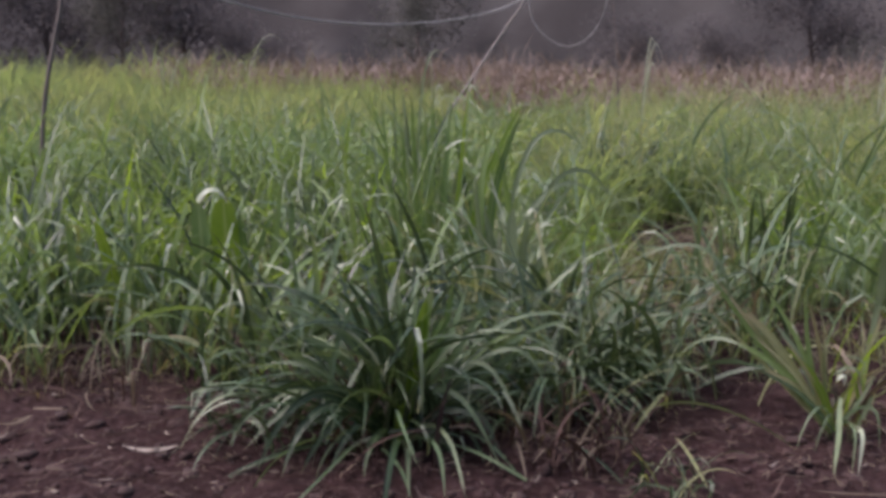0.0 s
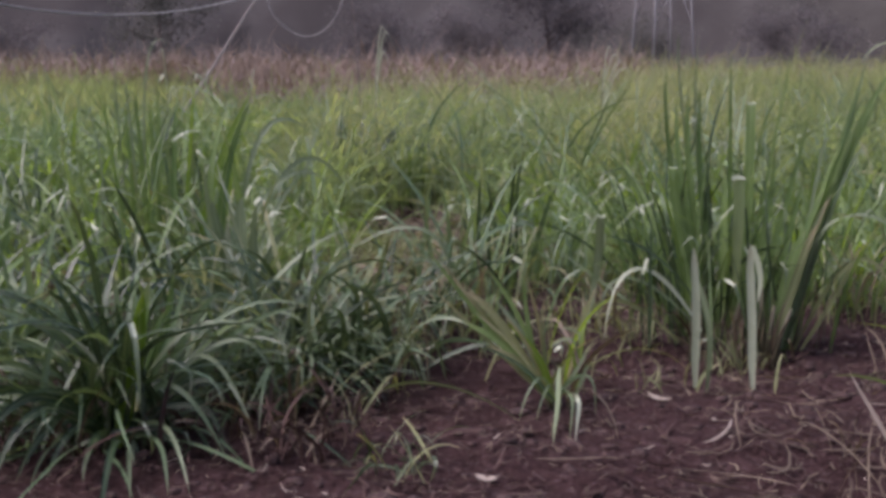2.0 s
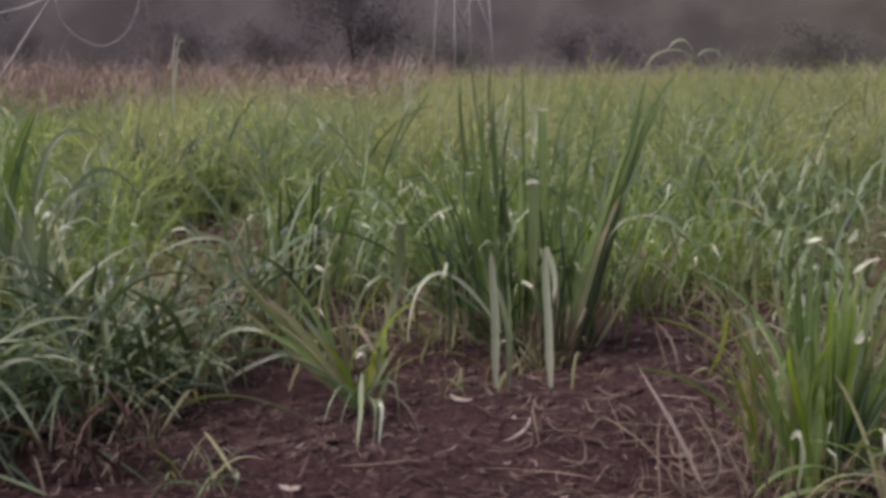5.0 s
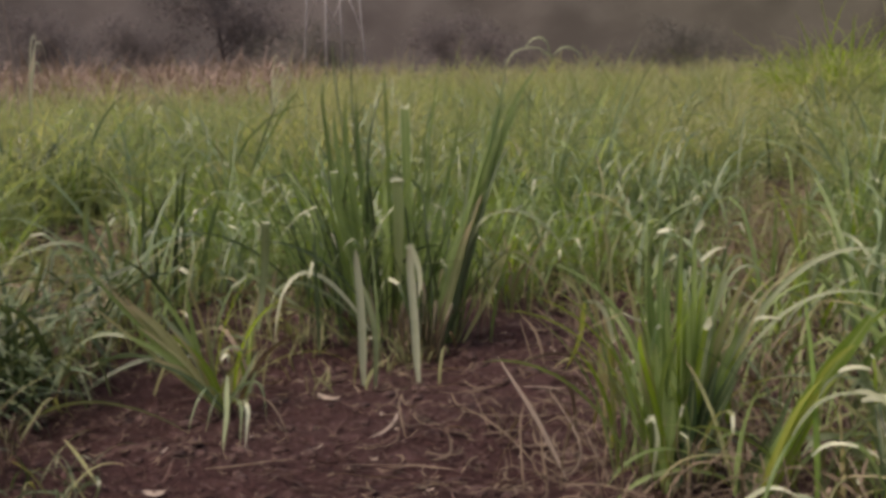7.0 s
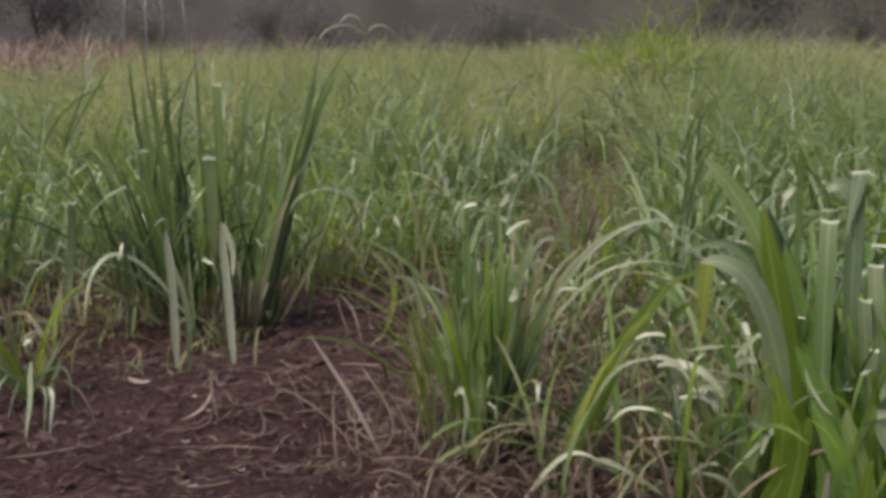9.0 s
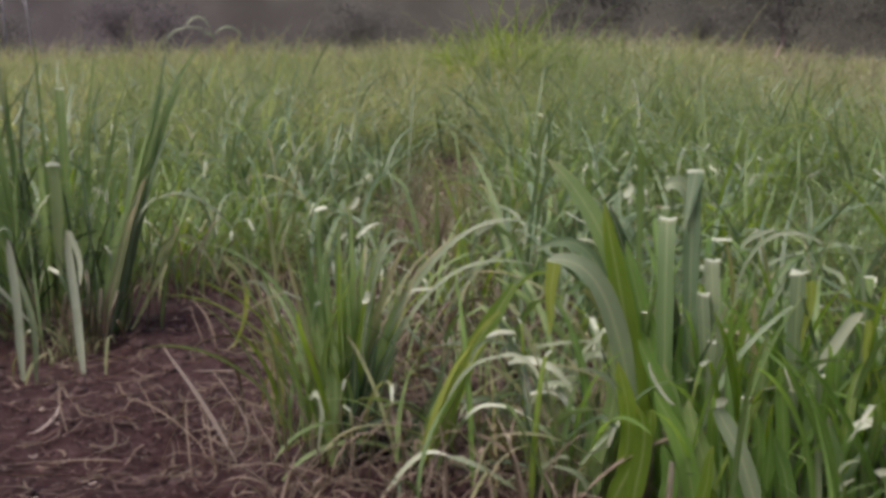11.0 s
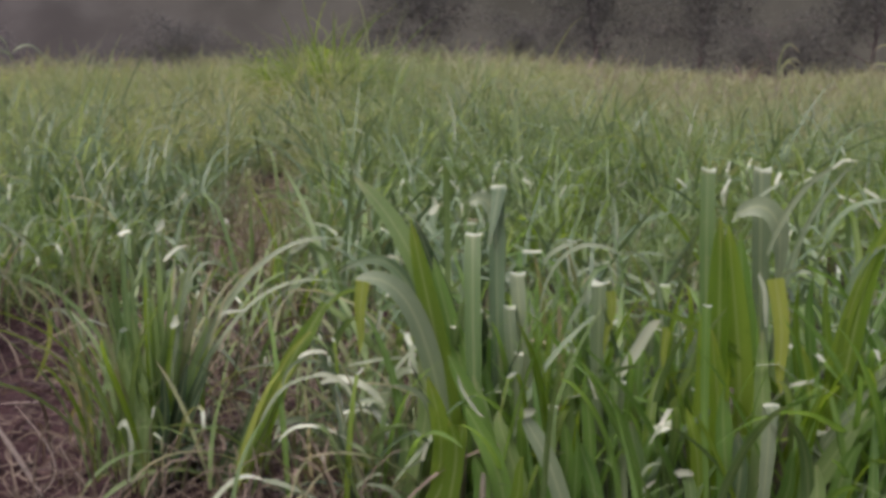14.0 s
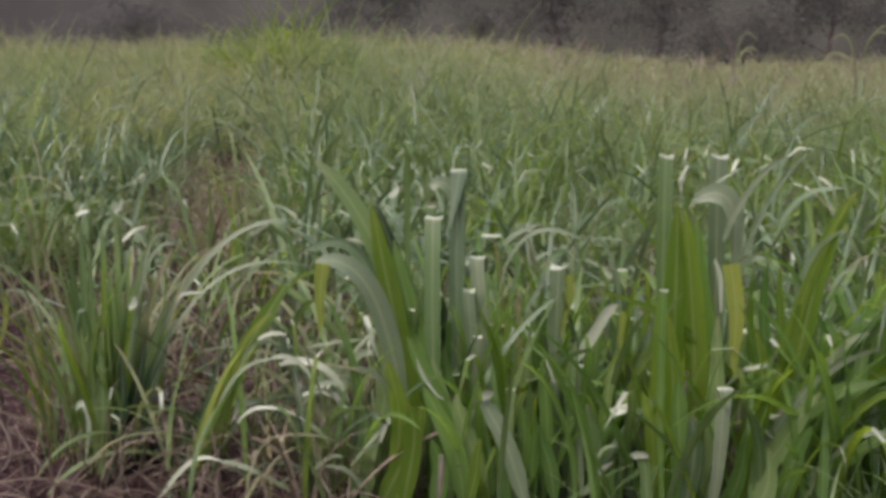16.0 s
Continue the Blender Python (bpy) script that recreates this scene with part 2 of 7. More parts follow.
def loft(line, side, width, fold, flat=False):
    """Blades along centre lines (n, s, 3) with side directions and widths (n, s): three vertices a ring, creased along the midrib."""
    n, s, _ = line.shape
    tangent = unit(np.gradient(line, axis=1))
    side = unit(side - (side * tangent).sum(-1, keepdims=True) * tangent)
    up = np.cross(side, tangent)
    half = width[..., None] * 0.5
    lift = up * half * np.reshape(fold, (-1, 1, 1))
    if flat:
        verts = np.stack([line - side * half, line + side * half], 2)
        i = (np.arange(n)[:, None] * s + np.arange(s - 1)[None]) * 2
        quads = np.stack([i, i + 1, i + 3, i + 2], -1).reshape(-1, 4)
        uv = np.stack(np.broadcast_arrays(np.array([0.0, 1.0])[None, None], np.linspace(0, 1, s)[None, :, None]), -1)
        return verts.reshape(-1, 3), quads, np.broadcast_to(uv, (n, s, 2, 2)).reshape(-1, 2)
    verts = np.stack([line - side * half + lift, line, line + side * half + lift], 2)
    i = (np.arange(n)[:, None] * s + np.arange(s - 1)[None]) * 3
    quads = np.concatenate([np.stack([i + a, i + a + 1, i + a + 4, i + a + 3], -1).reshape(-1, 4) for a in (0, 1)])
    uv = np.stack(np.broadcast_arrays(np.array([0.0, 0.5, 1.0])[None, None], np.linspace(0, 1, s)[None, :, None], ), -1)
    uv = np.broadcast_to(uv, (n, s, 3, 2)).reshape(-1, 2)
    return verts.reshape(-1, 3), quads, uv


def taper(s, blunt=3.0, foot=0.45):
    return (foot + (1 - foot) * np.clip(s / 0.22, 0, 1)) * np.clip(1 - s**blunt, 0, 1) ** 0.75 + 0.02


def grown(rng, base, turn, lean, length, width, bend, kink, where, segs, twist=0.5, fold=0.35, flat=False):
    """Blades that rise from base, lean out towards turn (radians), bow by bend and snap over by kink at where."""
    n = len(turn)
    s = np.linspace(0, 1, segs + 1)[None]
    angle = lean[:, None] + bend[:, None] * s**1.5 + kink[:, None] / (1 + np.exp(-(s - where[:, None]) / 0.018))
    mid = 0.5 * (angle[:, 1:] + angle[:, :-1])
    step = length[:, None] / segs
    out = np.concatenate([np.zeros((n, 1)), np.cumsum(np.sin(mid) * step, 1)], 1)
    up = np.concatenate([np.zeros((n, 1)), np.cumsum(np.cos(mid) * step, 1)], 1)
    way = turn[:, None] + rng.normal(0, 0.25, (n, 1)) * s**2
    line = np.stack([base[:, None, 0] + out * np.sin(way), base[:, None, 1] + out * np.cos(way), base[:, None, 2] + up], -1)
    roll = rng.normal(0, twist, (n, 1)) * (0.4 + s)
    side = np.stack([np.cos(way), -np.sin(way), np.zeros_like(way)], -1)
    tangent = unit(np.gradient(line, axis=1))
    side = side * np.cos(roll)[..., None] + np.cross(tangent, side) * np.sin(roll)[..., None]
    return loft(line, side, width[:, None] * taper(s), np.full(n, fold), flat)


def joined(pieces):
    verts, faces, uvs, at = [], [], [], 0
    for v, f, u in pieces:
        verts.append(v), faces.append(f + at), uvs.append(u)
        at += len(v)
    return np.concatenate(verts), np.concatenate(faces), np.concatenate(uvs)


def tube(points, radii, sides=6):
    """A round stalk along points, closed at both ends by narrowing rings."""
    p, r = np.asarray(points, float), np.asarray(radii, float)
    t = unit(np.gradient(p, axis=0))
    ref = np.where(np.abs(t[:, 2:3]) > 0.9, [[1.0, 0, 0]], [[0, 0, 1.0]])
    a = unit(np.cross(t, ref))
    b = np.cross(t, a)
    g = np.linspace(0, 2 * math.pi, sides, endpoint=False)
    ring = p[:, None] + r[:, None, None] * (a[:, None] * np.cos(g)[None, :, None] + b[:, None] * np.sin(g)[None, :, None])
    verts = np.concatenate([np.repeat(p[:1, None], sides, 1), ring, np.repeat(p[-1:, None], sides, 1)]).reshape(-1, 3)
    n = len(p) + 2
    i = np.arange(n - 1)[:, None] * sides
    j, k = np.arange(sides)[None], (np.arange(sides)[None] + 1) % sides
    quads = np.stack([i + j, i + k, i + sides + k, i + sides + j], -1).reshape(-1, 4)
    uv = np.stack([np.tile(np.linspace(0, 1, sides), n), np.repeat(np.linspace(0, 1, n), sides)], -1)
    return verts, quads, uv


def bow(points, steps):
    """A smooth curve through a few points (Catmull-Rom)."""
    p = np.asarray(points, float)
    p = np.concatenate([2 * p[:1] - p[1:2], p, 2 * p[-1:] - p[-2:-1]])
    out = []
    for i in range(1, len(p) - 2):
        for t in np.linspace(0, 1, steps, endpoint=False):
            a, b, c, d = p[i - 1:i + 3]
            out.append(0.5 * (2 * b + (c - a) * t + (2 * a - 5 * b + 4 * c - d) * t * t + (3 * b - a - 3 * c + d) * t**3))
    return np.array(out + [p[-2]])


# ---- ground ----
bearing = np.radians(np.concatenate([np.arange(-180, -32, 8.0), np.arange(-32, 84, 0.6), np.arange(84, 180, 8.0)]))
rings = np.concatenate([[0.002, 0.15, 0.3, 0.6, 1.0, 1.5, 2.0, 2.6], np.arange(3.0, 8.0, 0.045), 8.0 * 1.03 ** np.arange(0, 60), 50 * 1.35 ** np.arange(0, 14)])


def lumps(x, y):
    """Uneven tilled earth near the path."""
    p = Vector((x, y, 0.0))
    return 0.06 * (noise.noise(p * 1.3) + 0.1) + 0.035 * noise.noise(p * 4.5) + 0.02 * noise.noise(p * 12.0)


def earth(x, y):
    """The height of the soil at one place."""
    near = min(max((14.0 - math.hypot(x, y)) / 3.0, 0.0), 1.0)
    return float(ground_height(x, y)) + near * lumps(x, y)


def clods(x, y):
    z = np.zeros_like(x)
    for i in np.ndindex(x.shape):
        if math.hypot(x[i], y[i]) < 14:
            z[i] = lumps(x[i], y[i]) * min((14.0 - math.hypot(x[i], y[i])) / 3.0, 1.0)
    return z


gx, gy = rings[:, None] * np.sin(bearing)[None], rings[:, None] * np.cos(bearing)[None]
gz = ground_height(gx, gy) + clods(gx, gy)
rows_n, cols_n = gx.shape
gi, gj = np.arange(rows_n - 1)[:, None], np.arange(cols_n)[None]
gk = (gj + 1) % cols_n
ground_faces = np.stack([gi * cols_n + gj, gi * cols_n + gk, (gi + 1) * cols_n + gk, (gi + 1) * cols_n + gj], -1).reshape(-1, 4)[:, ::-1]
ground = new("ground", mesh_from("ground", np.stack([gx, gy, gz], -1).reshape(-1, 3), ground_faces))
ground.data.materials.append(SOIL)
tagged(ground, "bare reddish-brown tilled soil between the cane rows", "ground", kind="structure")


# ---- distance: a hazy wooded slope all round ----
def woods_wall():
    g = np.radians(np.arange(0, 360, 1.5))
    h = np.array([0.0, 2.0, 4.0, 7.0, 11.0, 15.0])
    rng = np.random.default_rng(3)
    top = 1.0 + 0.25 * np.sin(g * 7) + rng.normal(0, 0.06, len(g))
    r = 85 + 3 * np.sin(g * 5)[None] + h[:, None] * 0.9 + rng.normal(0, 0.7, (len(h), len(g)))
    z = 0.3 + h[:, None] * top[None]
    v = np.stack([r * np.sin(g), r * np.cos(g), z], -1).reshape(-1, 3)
    i, j = np.arange(len(h) - 1)[:, None] * len(g), np.arange(len(g))[None]
    k = (j + 1) % len(g)
    return v, np.stack([i + j, i + len(g) + j, i + len(g) + k, i + k], -1).reshape(-1, 4)


backdrop = new("backdrop", mesh_from("backdrop", *woods_wall()))
backdrop.data.materials.append(HILL)
tagged(backdrop, "hazy grey-brown wooded slope behind the field", "woods", kind="structure")


def polar(bearing_degrees, r):
    g = radians(bearing_degrees)
    return r * math.sin(g), r * math.cos(g)


def shrub_meshes(seed, height, wide, leaves, trunk_radius):
    """A trunk with limbs, and a crown of many small leaf clumps with gaps."""
    rng = np.random.default_rng(seed)
    wood, tips = [], []
    lean = rng.normal(0, 0.1, 2)
    trunk = [(lean[0] * s * height, lean[1] * s * height, s * height * 0.72) for s in np.linspace(0, 1, 6)]
    wood.append(tube(trunk, np.linspace(trunk_radius, trunk_radius * 0.3, 6), 7))
    for _ in range(13):
        s = rng.uniform(0.12, 1.0)
        start = np.array([lean[0] * s * height, lean[1] * s * height, s * height * 0.72])
        g, out = rng.uniform(0, 2 * math.pi), wide * rng.uniform(0.25, 0.55)
        end = start + np.array([out * math.sin(g), out * math.cos(g), height * rng.uniform(0.05, 0.28)])
        mid = 0.5 * (start + end) + np.array([0, 0, height * 0.05])
        wood.append(tube(bow([start, mid, end], 4), np.linspace(trunk_radius * 0.4, trunk_radius * 0.08, 9), 5))
        tips += [end, mid, 0.5 * (mid + end)]
    tips = np.array(tips)
    centre = tips[rng.integers(0, len(tips), leaves)] + rng.normal(0, 1, (leaves, 3)) * np.array([wide, wide, height]) * 0.085
    centre[:, 2] = np.clip(centre[:, 2], 0.1, None)
    size = rng.uniform(0.04, 0.12, (leaves, 1)) * (height / 6) ** 0.5
    a, b = unit(rng.normal(0, 1, (leaves, 3))), unit(rng.normal(0, 1, (leaves, 3)))
    corner = np.stack([centre - a * size, centre + b * size * 0.5, centre + a * size, centre - b * size * 0.5], 1).reshape(-1, 3)
    return joined(wood), (corner, np.arange(leaves * 4).reshape(-1, 4))


def shrub(name, label, category, seed, height, wide, leaves, trunk_radius, material):
    wood, crown = shrub_meshes(seed, height, wide, leaves, trunk_radius)
    ob = thing(name, 0, 0, -50, label, category, "scrub at the edge of the field")
    part("trunk", mesh_from("trunk", wood[0], wood[1]), BARK, ob)
    part("crown", mesh_from("crown", *crown, smooth=False), material, ob)
    return ob


def scatter_scrub():
    rng = np.random.default_rng(21)
    kinds = [
        shrub("bush", "dark leafless-looking brown bush in the haze behind the field", "bush", 31, 4.2, 5.6, 8000, 0.05, SCRUB),
        shrub("bush", "dull olive bush in the haze behind the field", "bush", 32, 3.6, 5.4, 8000, 0.05, SCRUB_GREEN),
        shrub("tree", "dark hazy tree with a thin grey trunk behind the field", "tree", 33, 9.0, 7.0, 11000, 0.14, SCRUB),
        shrub("tree", "hazy olive-grey tree with a slender trunk behind the field", "tree", 34, 8.0, 6.0, 9000, 0.12, SCRUB_GREEN),
    ]
    spots = [(-25, 60, 0), (-21.5, 64, 2), (-18, 66, 2), (-15, 63, 3), (-12, 64, 2), (-8.5, 62, 0), (-1.5, 62, 3), (9, 60, 0), (13.5, 64, 0), (17, 66, 2), (20.5, 62, 1), (28, 64, 0),
             (38, 66, 1), (49.5, 66, 3), (54.5, 63, 1), (58, 66, 3), (62.5, 64, 3), (66, 62, 1), (70, 65, 3), (74, 63, 1)]
    used = set()
    for b, r, k in spots:
        x, y = polar(b, r)
        m = pose(x, y, float(ground_height(x, y)) - 0.05, 0, 0, rng.uniform(0, 360))
        if k in used:
            copy_thing(kinds[k], m)
        else:
            kinds[k].matrix_world = m
            used.add(k)


scatter_scrub()

# ---- far field ----


def edge(b):
    """How near the planted field comes to the path, by bearing in degrees."""
    return np.interp(b, [-40, -22, -12, -4, 4, 12, 17, 22, 30, 36, 42, 47, 52, 90], [5.7, 5.7, 5.8, 5.9, 5.9, 6.2, 6.6, 6.7, 6.7, 6.6, 6.3, 5.6, 5.2, 4.8])


def bare(b, r):
    """Trodden places inside the field where no cane stands; bearing in degrees."""
    return ((b > 7.5) & (b < 14.5) & (r > 7.0) & (r < 11.2)) | ((b > 41.0) & (b < 46.5) & (r > 6.8) & (r < 12.3)) | ((b > 42.0) & (b < 45.6) & (r > 12.0) & (r < 14.2))


def field_blades(seed, count, near, far, height, lo, hi, segs, width, spread=(-33, 86), upright=0.42, cleared=False, snapped=0.3):
    rng = np.random.default_rng(seed)
    clumps = count // 26
    b = np.radians(rng.uniform(*spread, clumps))
    r = np.sqrt(rng.uniform(near**2, far**2, clumps))
    if cleared:
        keep = (r > edge(np.degrees(b)) + 0.7) & ~((b > radians(1)) & (b < radians(20)) & (r > 23))
        b, r = b[keep], r[keep]
    keep = ~bare(np.degrees(b), r)
    b, r = b[keep], r[keep]
    clumps = len(b)
    x, y = r * np.sin(b), r * np.cos(b)
    size = rng.uniform(lo, hi, clumps) * np.where(rng.random(clumps) < 0.08, 1.25, 1.0) * np.where(r > 12, np.interp(np.degrees(b), [52, 58, 63, 86], [1.0, 0.92, 0.74, 0.72]), 1.0)
    x, y, size = np.repeat(x, 26), np.repeat(y, 26), np.repeat(size, 26)
    n = len(x)
    x, y = x + rng.normal(0, 0.13, n), y + rng.normal(0, 0.13, n)
    base = np.stack([x, y, ground_height(x, y)], -1)
    kinked = rng.random(n) < snapped
    return grown(rng, base, rng.uniform(0, 2 * math.pi, n), np.abs(rng.normal(0, upright, n)), height * size * rng.uniform(0.6, 1.25, n), width * rng.uniform(0.7, 1.3, n),
                 rng.uniform(0.4, 2.7, n), np.where(kinked, rng.uniform(1.0, 2.3, n), 0.0), rng.uniform(0.5, 0.85, n), segs, flat=True)


def stuff(name, data, material, label, category):
    ob = new(name, mesh_from(name, *data))
    ob.data.materials.append(material)
    return tagged(ob, label, category, kind="stuff")


stuff("cane_field", field_blades(22, 10500, 9.8, 15, 1.15, 0.75, 1.12, 7, 0.02, (3, 86), cleared=True), FAR_GREEN, "young green cane paled as by haze in the middle field", "cane")
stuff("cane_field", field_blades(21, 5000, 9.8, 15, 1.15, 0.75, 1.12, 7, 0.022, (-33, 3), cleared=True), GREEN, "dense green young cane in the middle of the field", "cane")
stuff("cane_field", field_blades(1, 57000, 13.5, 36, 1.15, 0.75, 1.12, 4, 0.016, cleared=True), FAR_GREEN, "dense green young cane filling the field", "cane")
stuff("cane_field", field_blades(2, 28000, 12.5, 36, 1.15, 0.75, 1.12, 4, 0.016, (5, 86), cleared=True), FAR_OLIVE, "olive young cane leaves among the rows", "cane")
stuff("cane_field", field_blades(3, 9000, 9.5, 20, 1.1, 0.75, 1.12, 7, 0.022, cleared=True), BLUE, "blue-green young cane leaves among the rows", "cane")
# Bent leaves whose pale colour gives the highlights among the rows.
stuff("cane_field", field_blades(13, 3000, 8.5, 17, 1.1, 0.85, 1.15, 8, 0.02, cleared=True, snapped=0.6), GREY, "bent cane leaves coloured pale as sky glints among the rows", "cane")
stuff("weeds", field_blades(16, 16000, 6.8, 13, 0.8, 0.6, 1.05, 4, 0.009, cleared=True), GREEN, "fine green grass between the cane clumps", "grass")
stuff("weeds", field_blades(17, 10000, 6.8, 13, 0.85, 0.6, 1.05, 4, 0.008, (-5, 86), cleared=True), GREEN, "fine green grass between the cane clumps", "grass")
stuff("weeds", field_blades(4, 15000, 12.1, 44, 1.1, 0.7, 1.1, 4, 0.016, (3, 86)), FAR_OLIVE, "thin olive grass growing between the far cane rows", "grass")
stuff("weeds", field_blades(18, 6500, 11.5, 30, 1.15, 0.75, 1.1, 4, 0.016, (8, 26)), FAR_OLIVE, "olive grass paled as by haze among the cane rows", "grass")
stuff("weeds", field_blades(20, 5000, 11.5, 30, 1.15, 0.75, 1.1, 4, 0.016, (26, 40)), FAR_GREEN, "green grass paled as by haze among the cane rows", "grass")
stuff("weeds", field_blades(19, 9000, 13, 36, 1.2, 0.8, 1.1, 4, 0.016, (55, 86)), FAR_OLIVE, "olive grass dulled as by haze among the far cane", "grass")
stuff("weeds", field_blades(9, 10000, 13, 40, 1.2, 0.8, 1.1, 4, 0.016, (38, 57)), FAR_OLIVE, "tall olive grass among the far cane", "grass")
stuff("dry_grass", field_blades(10, 8000, 23, 38, 1.2, 0.8, 1.1, 4, 0.014, (42, 86)), RED, "brownish dry grass among the far cane", "dry grass")
stuff("dry_grass", field_blades(5, 14000, 33, 52, 1.5, 0.85, 1.1, 4, 0.03, (-14, 21), 0.18), RED, "tall reddish dry grass along the back of the field", "dry grass")
stuff("dry_grass", field_blades(6, 2600, 30, 50, 1.3, 0.8, 1.1, 5, 0.03, (20, 86), 0.18), RED, "scattered reddish dry grass along the back of the field", "dry grass")
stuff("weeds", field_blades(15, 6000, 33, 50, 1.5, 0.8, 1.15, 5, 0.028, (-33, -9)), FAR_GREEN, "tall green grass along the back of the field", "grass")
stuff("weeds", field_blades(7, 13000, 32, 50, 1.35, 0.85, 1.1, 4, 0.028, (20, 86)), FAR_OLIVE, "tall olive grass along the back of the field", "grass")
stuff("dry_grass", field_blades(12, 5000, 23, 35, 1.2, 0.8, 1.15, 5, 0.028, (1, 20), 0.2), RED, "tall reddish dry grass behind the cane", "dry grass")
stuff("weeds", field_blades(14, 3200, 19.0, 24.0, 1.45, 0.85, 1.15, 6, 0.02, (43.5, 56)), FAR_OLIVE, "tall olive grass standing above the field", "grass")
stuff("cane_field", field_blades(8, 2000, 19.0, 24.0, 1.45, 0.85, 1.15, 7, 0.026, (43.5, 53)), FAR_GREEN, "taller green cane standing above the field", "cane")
stuff("cane_field", field_blades(11, 700, 20.0, 22.0, 1.75, 0.9, 1.1, 7, 0.028, (44.0, 47.0)), LIME, "taller yellow-green cane standing above the field", "cane")

# ---- middle field: clumps of cane ----
def leaf_mesh(data, material, kinked, where, segs, under):
    """A leaf; where it has snapped over, a sky glint is coloured into the crease and the end takes the under material.
    """
    me = mesh_from("leaf", *data)
    me.materials.append(material)
    if kinked:
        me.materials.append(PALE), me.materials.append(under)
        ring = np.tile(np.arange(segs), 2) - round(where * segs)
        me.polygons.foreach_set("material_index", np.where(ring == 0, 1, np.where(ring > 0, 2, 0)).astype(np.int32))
    return me


EYE_X, EYE_Y = 0.17, -0.05


def clump_kind(seed, material, second, label, height, leaves, width, bowed, kinks=0.25, lean=0.3, reach=0.13):
    """A clump whose leaves are single parts, with a few short stems and a skirt of drooping old leaves."""
    r = np.random.default_rng(seed)
    ob = thing("cane_clump", 0, 0, -50, label, "cane clump", "cane clumps in the field")
    for i in range(leaves):
        low = i % 5 == 4
        base = np.array([[r.normal(0, reach), r.normal(0, reach), r.uniform(0.0, 0.12) * height]])
        way = np.array([r.uniform(0, 2 * math.pi)])
        if low:
            g = grown(r, base, way, np.array([r.uniform(0.6, 1.1)]), np.array([height * r.uniform(0.4, 0.75)]), np.array([width * 0.7]), np.array([r.uniform(0.9, 1.8)]), np.zeros(1), np.ones(1), 8)
        else:
            snap, where = (r.uniform(1.2, 2.6) if r.random() < kinks else 0.0), r.uniform(0.55, 0.85)
            g = grown(r, base, way, np.abs(r.normal(lean * 0.6, lean * 0.6, 1)), np.array([height * r.uniform(0.6, 1.08)]), np.array([width * r.uniform(0.7, 1.2)]),
                      np.array([r.uniform(0.25, bowed)]), np.array([snap]), np.array([where]), 10)
        chosen = (DRY if r.random() < 0.35 else WEED) if low else (second if r.random() < 0.3 else material)
        part("leaf", mesh_from("leaf", *g) if low else leaf_mesh(g, chosen, snap > 0, where, 10, GREY if r.random() < 0.6 else chosen), chosen, ob)
    for _ in range(2):
        u, w = r.normal(0, reach * 0.6, 2)
        part("stem", mesh_from("stem", *tube([(u, w, -0.05), (u * 1.1, w * 1.1, 0.1 * height), (u * 1.3, w * 1.3, 0.26 * height)], [0.014, 0.012, 0.007], 6)), STEM, ob)
    return ob


def scatter_clumps():
    kinds = [
        clump_kind(1, GREEN, LIME, "green arching clump of young cane", 0.95, 27, 0.026, 2.3),
        clump_kind(2, BLUE, GREY, "blue-green arching clump of young cane", 0.95, 27, 0.026, 2.4),
        clump_kind(3, GREEN, BLUE, "upright green clump of young cane", 1.1, 25, 0.028, 1.5),
        clump_kind(4, LIME, GREEN, "lime-green clump of young cane", 0.9, 25, 0.027, 1.9),
        clump_kind(5, WEED, GREY, "olive grassy clump with thin drooping leaves", 0.8, 30, 0.018, 2.5, 0.1, 0.5, 0.18),
        clump_kind(6, BLUE, GREEN, "low blue-green clump of young cane with bent leaves", 0.8, 27, 0.026, 2.5, 0.4, 0.45),
        clump_kind(7, DEEP, GREEN, "dark green clump of young cane", 0.95, 27, 0.026, 2.2, 0.3),
    ]
    rng = np.random.default_rng(77)
    used, kept = set(), []
    tries = 0
    while len(kept) < 135 and tries < 6000:
        tries += 1
        b = rng.uniform(-29, 80)
        r = math.sqrt(rng.uniform(4.8**2, 10.6**2))
        if r < edge(b) or bare(b, r) or any(math.hypot(b - c, (r - q) * 8) < e for c, q, e in GAPS):
            continue
        x, y = polar(b, r)
        if any((x - p) ** 2 + (y - q) ** 2 < 0.44**2 for p, q in kept):
            continue
        kept.append((x, y))
        k = int(rng.choice(7, p=[0.24, 0.1, 0.14, 0.14, 0.05, 0.07, 0.26] if b < 1 else [0.22, 0.2, 0.14, 0.08, 0.12, 0.16, 0.08] if 15 < b < 28 else [0.24, 0.22, 0.14, 0.1, 0.12, 0.18, 0.0]))
        m = pose(x, y, earth(x, y), 0, 0, rng.uniform(0, 360))
        if k in used:
            ob = copy_thing(kinds[k], m)
        else:
            ob = kinds[k]
            ob.matrix_world = m
            used.add(k)
        ob.scale = [rng.uniform(0.85, 1.12)] * 3


# bearing, distance and reach of bare places inside the field
GAPS = [(37, 6.9, 2.5), (27.5, 6.6, 3.0)]
scatter_clumps()

# ---- near clumps, leaf by leaf ----


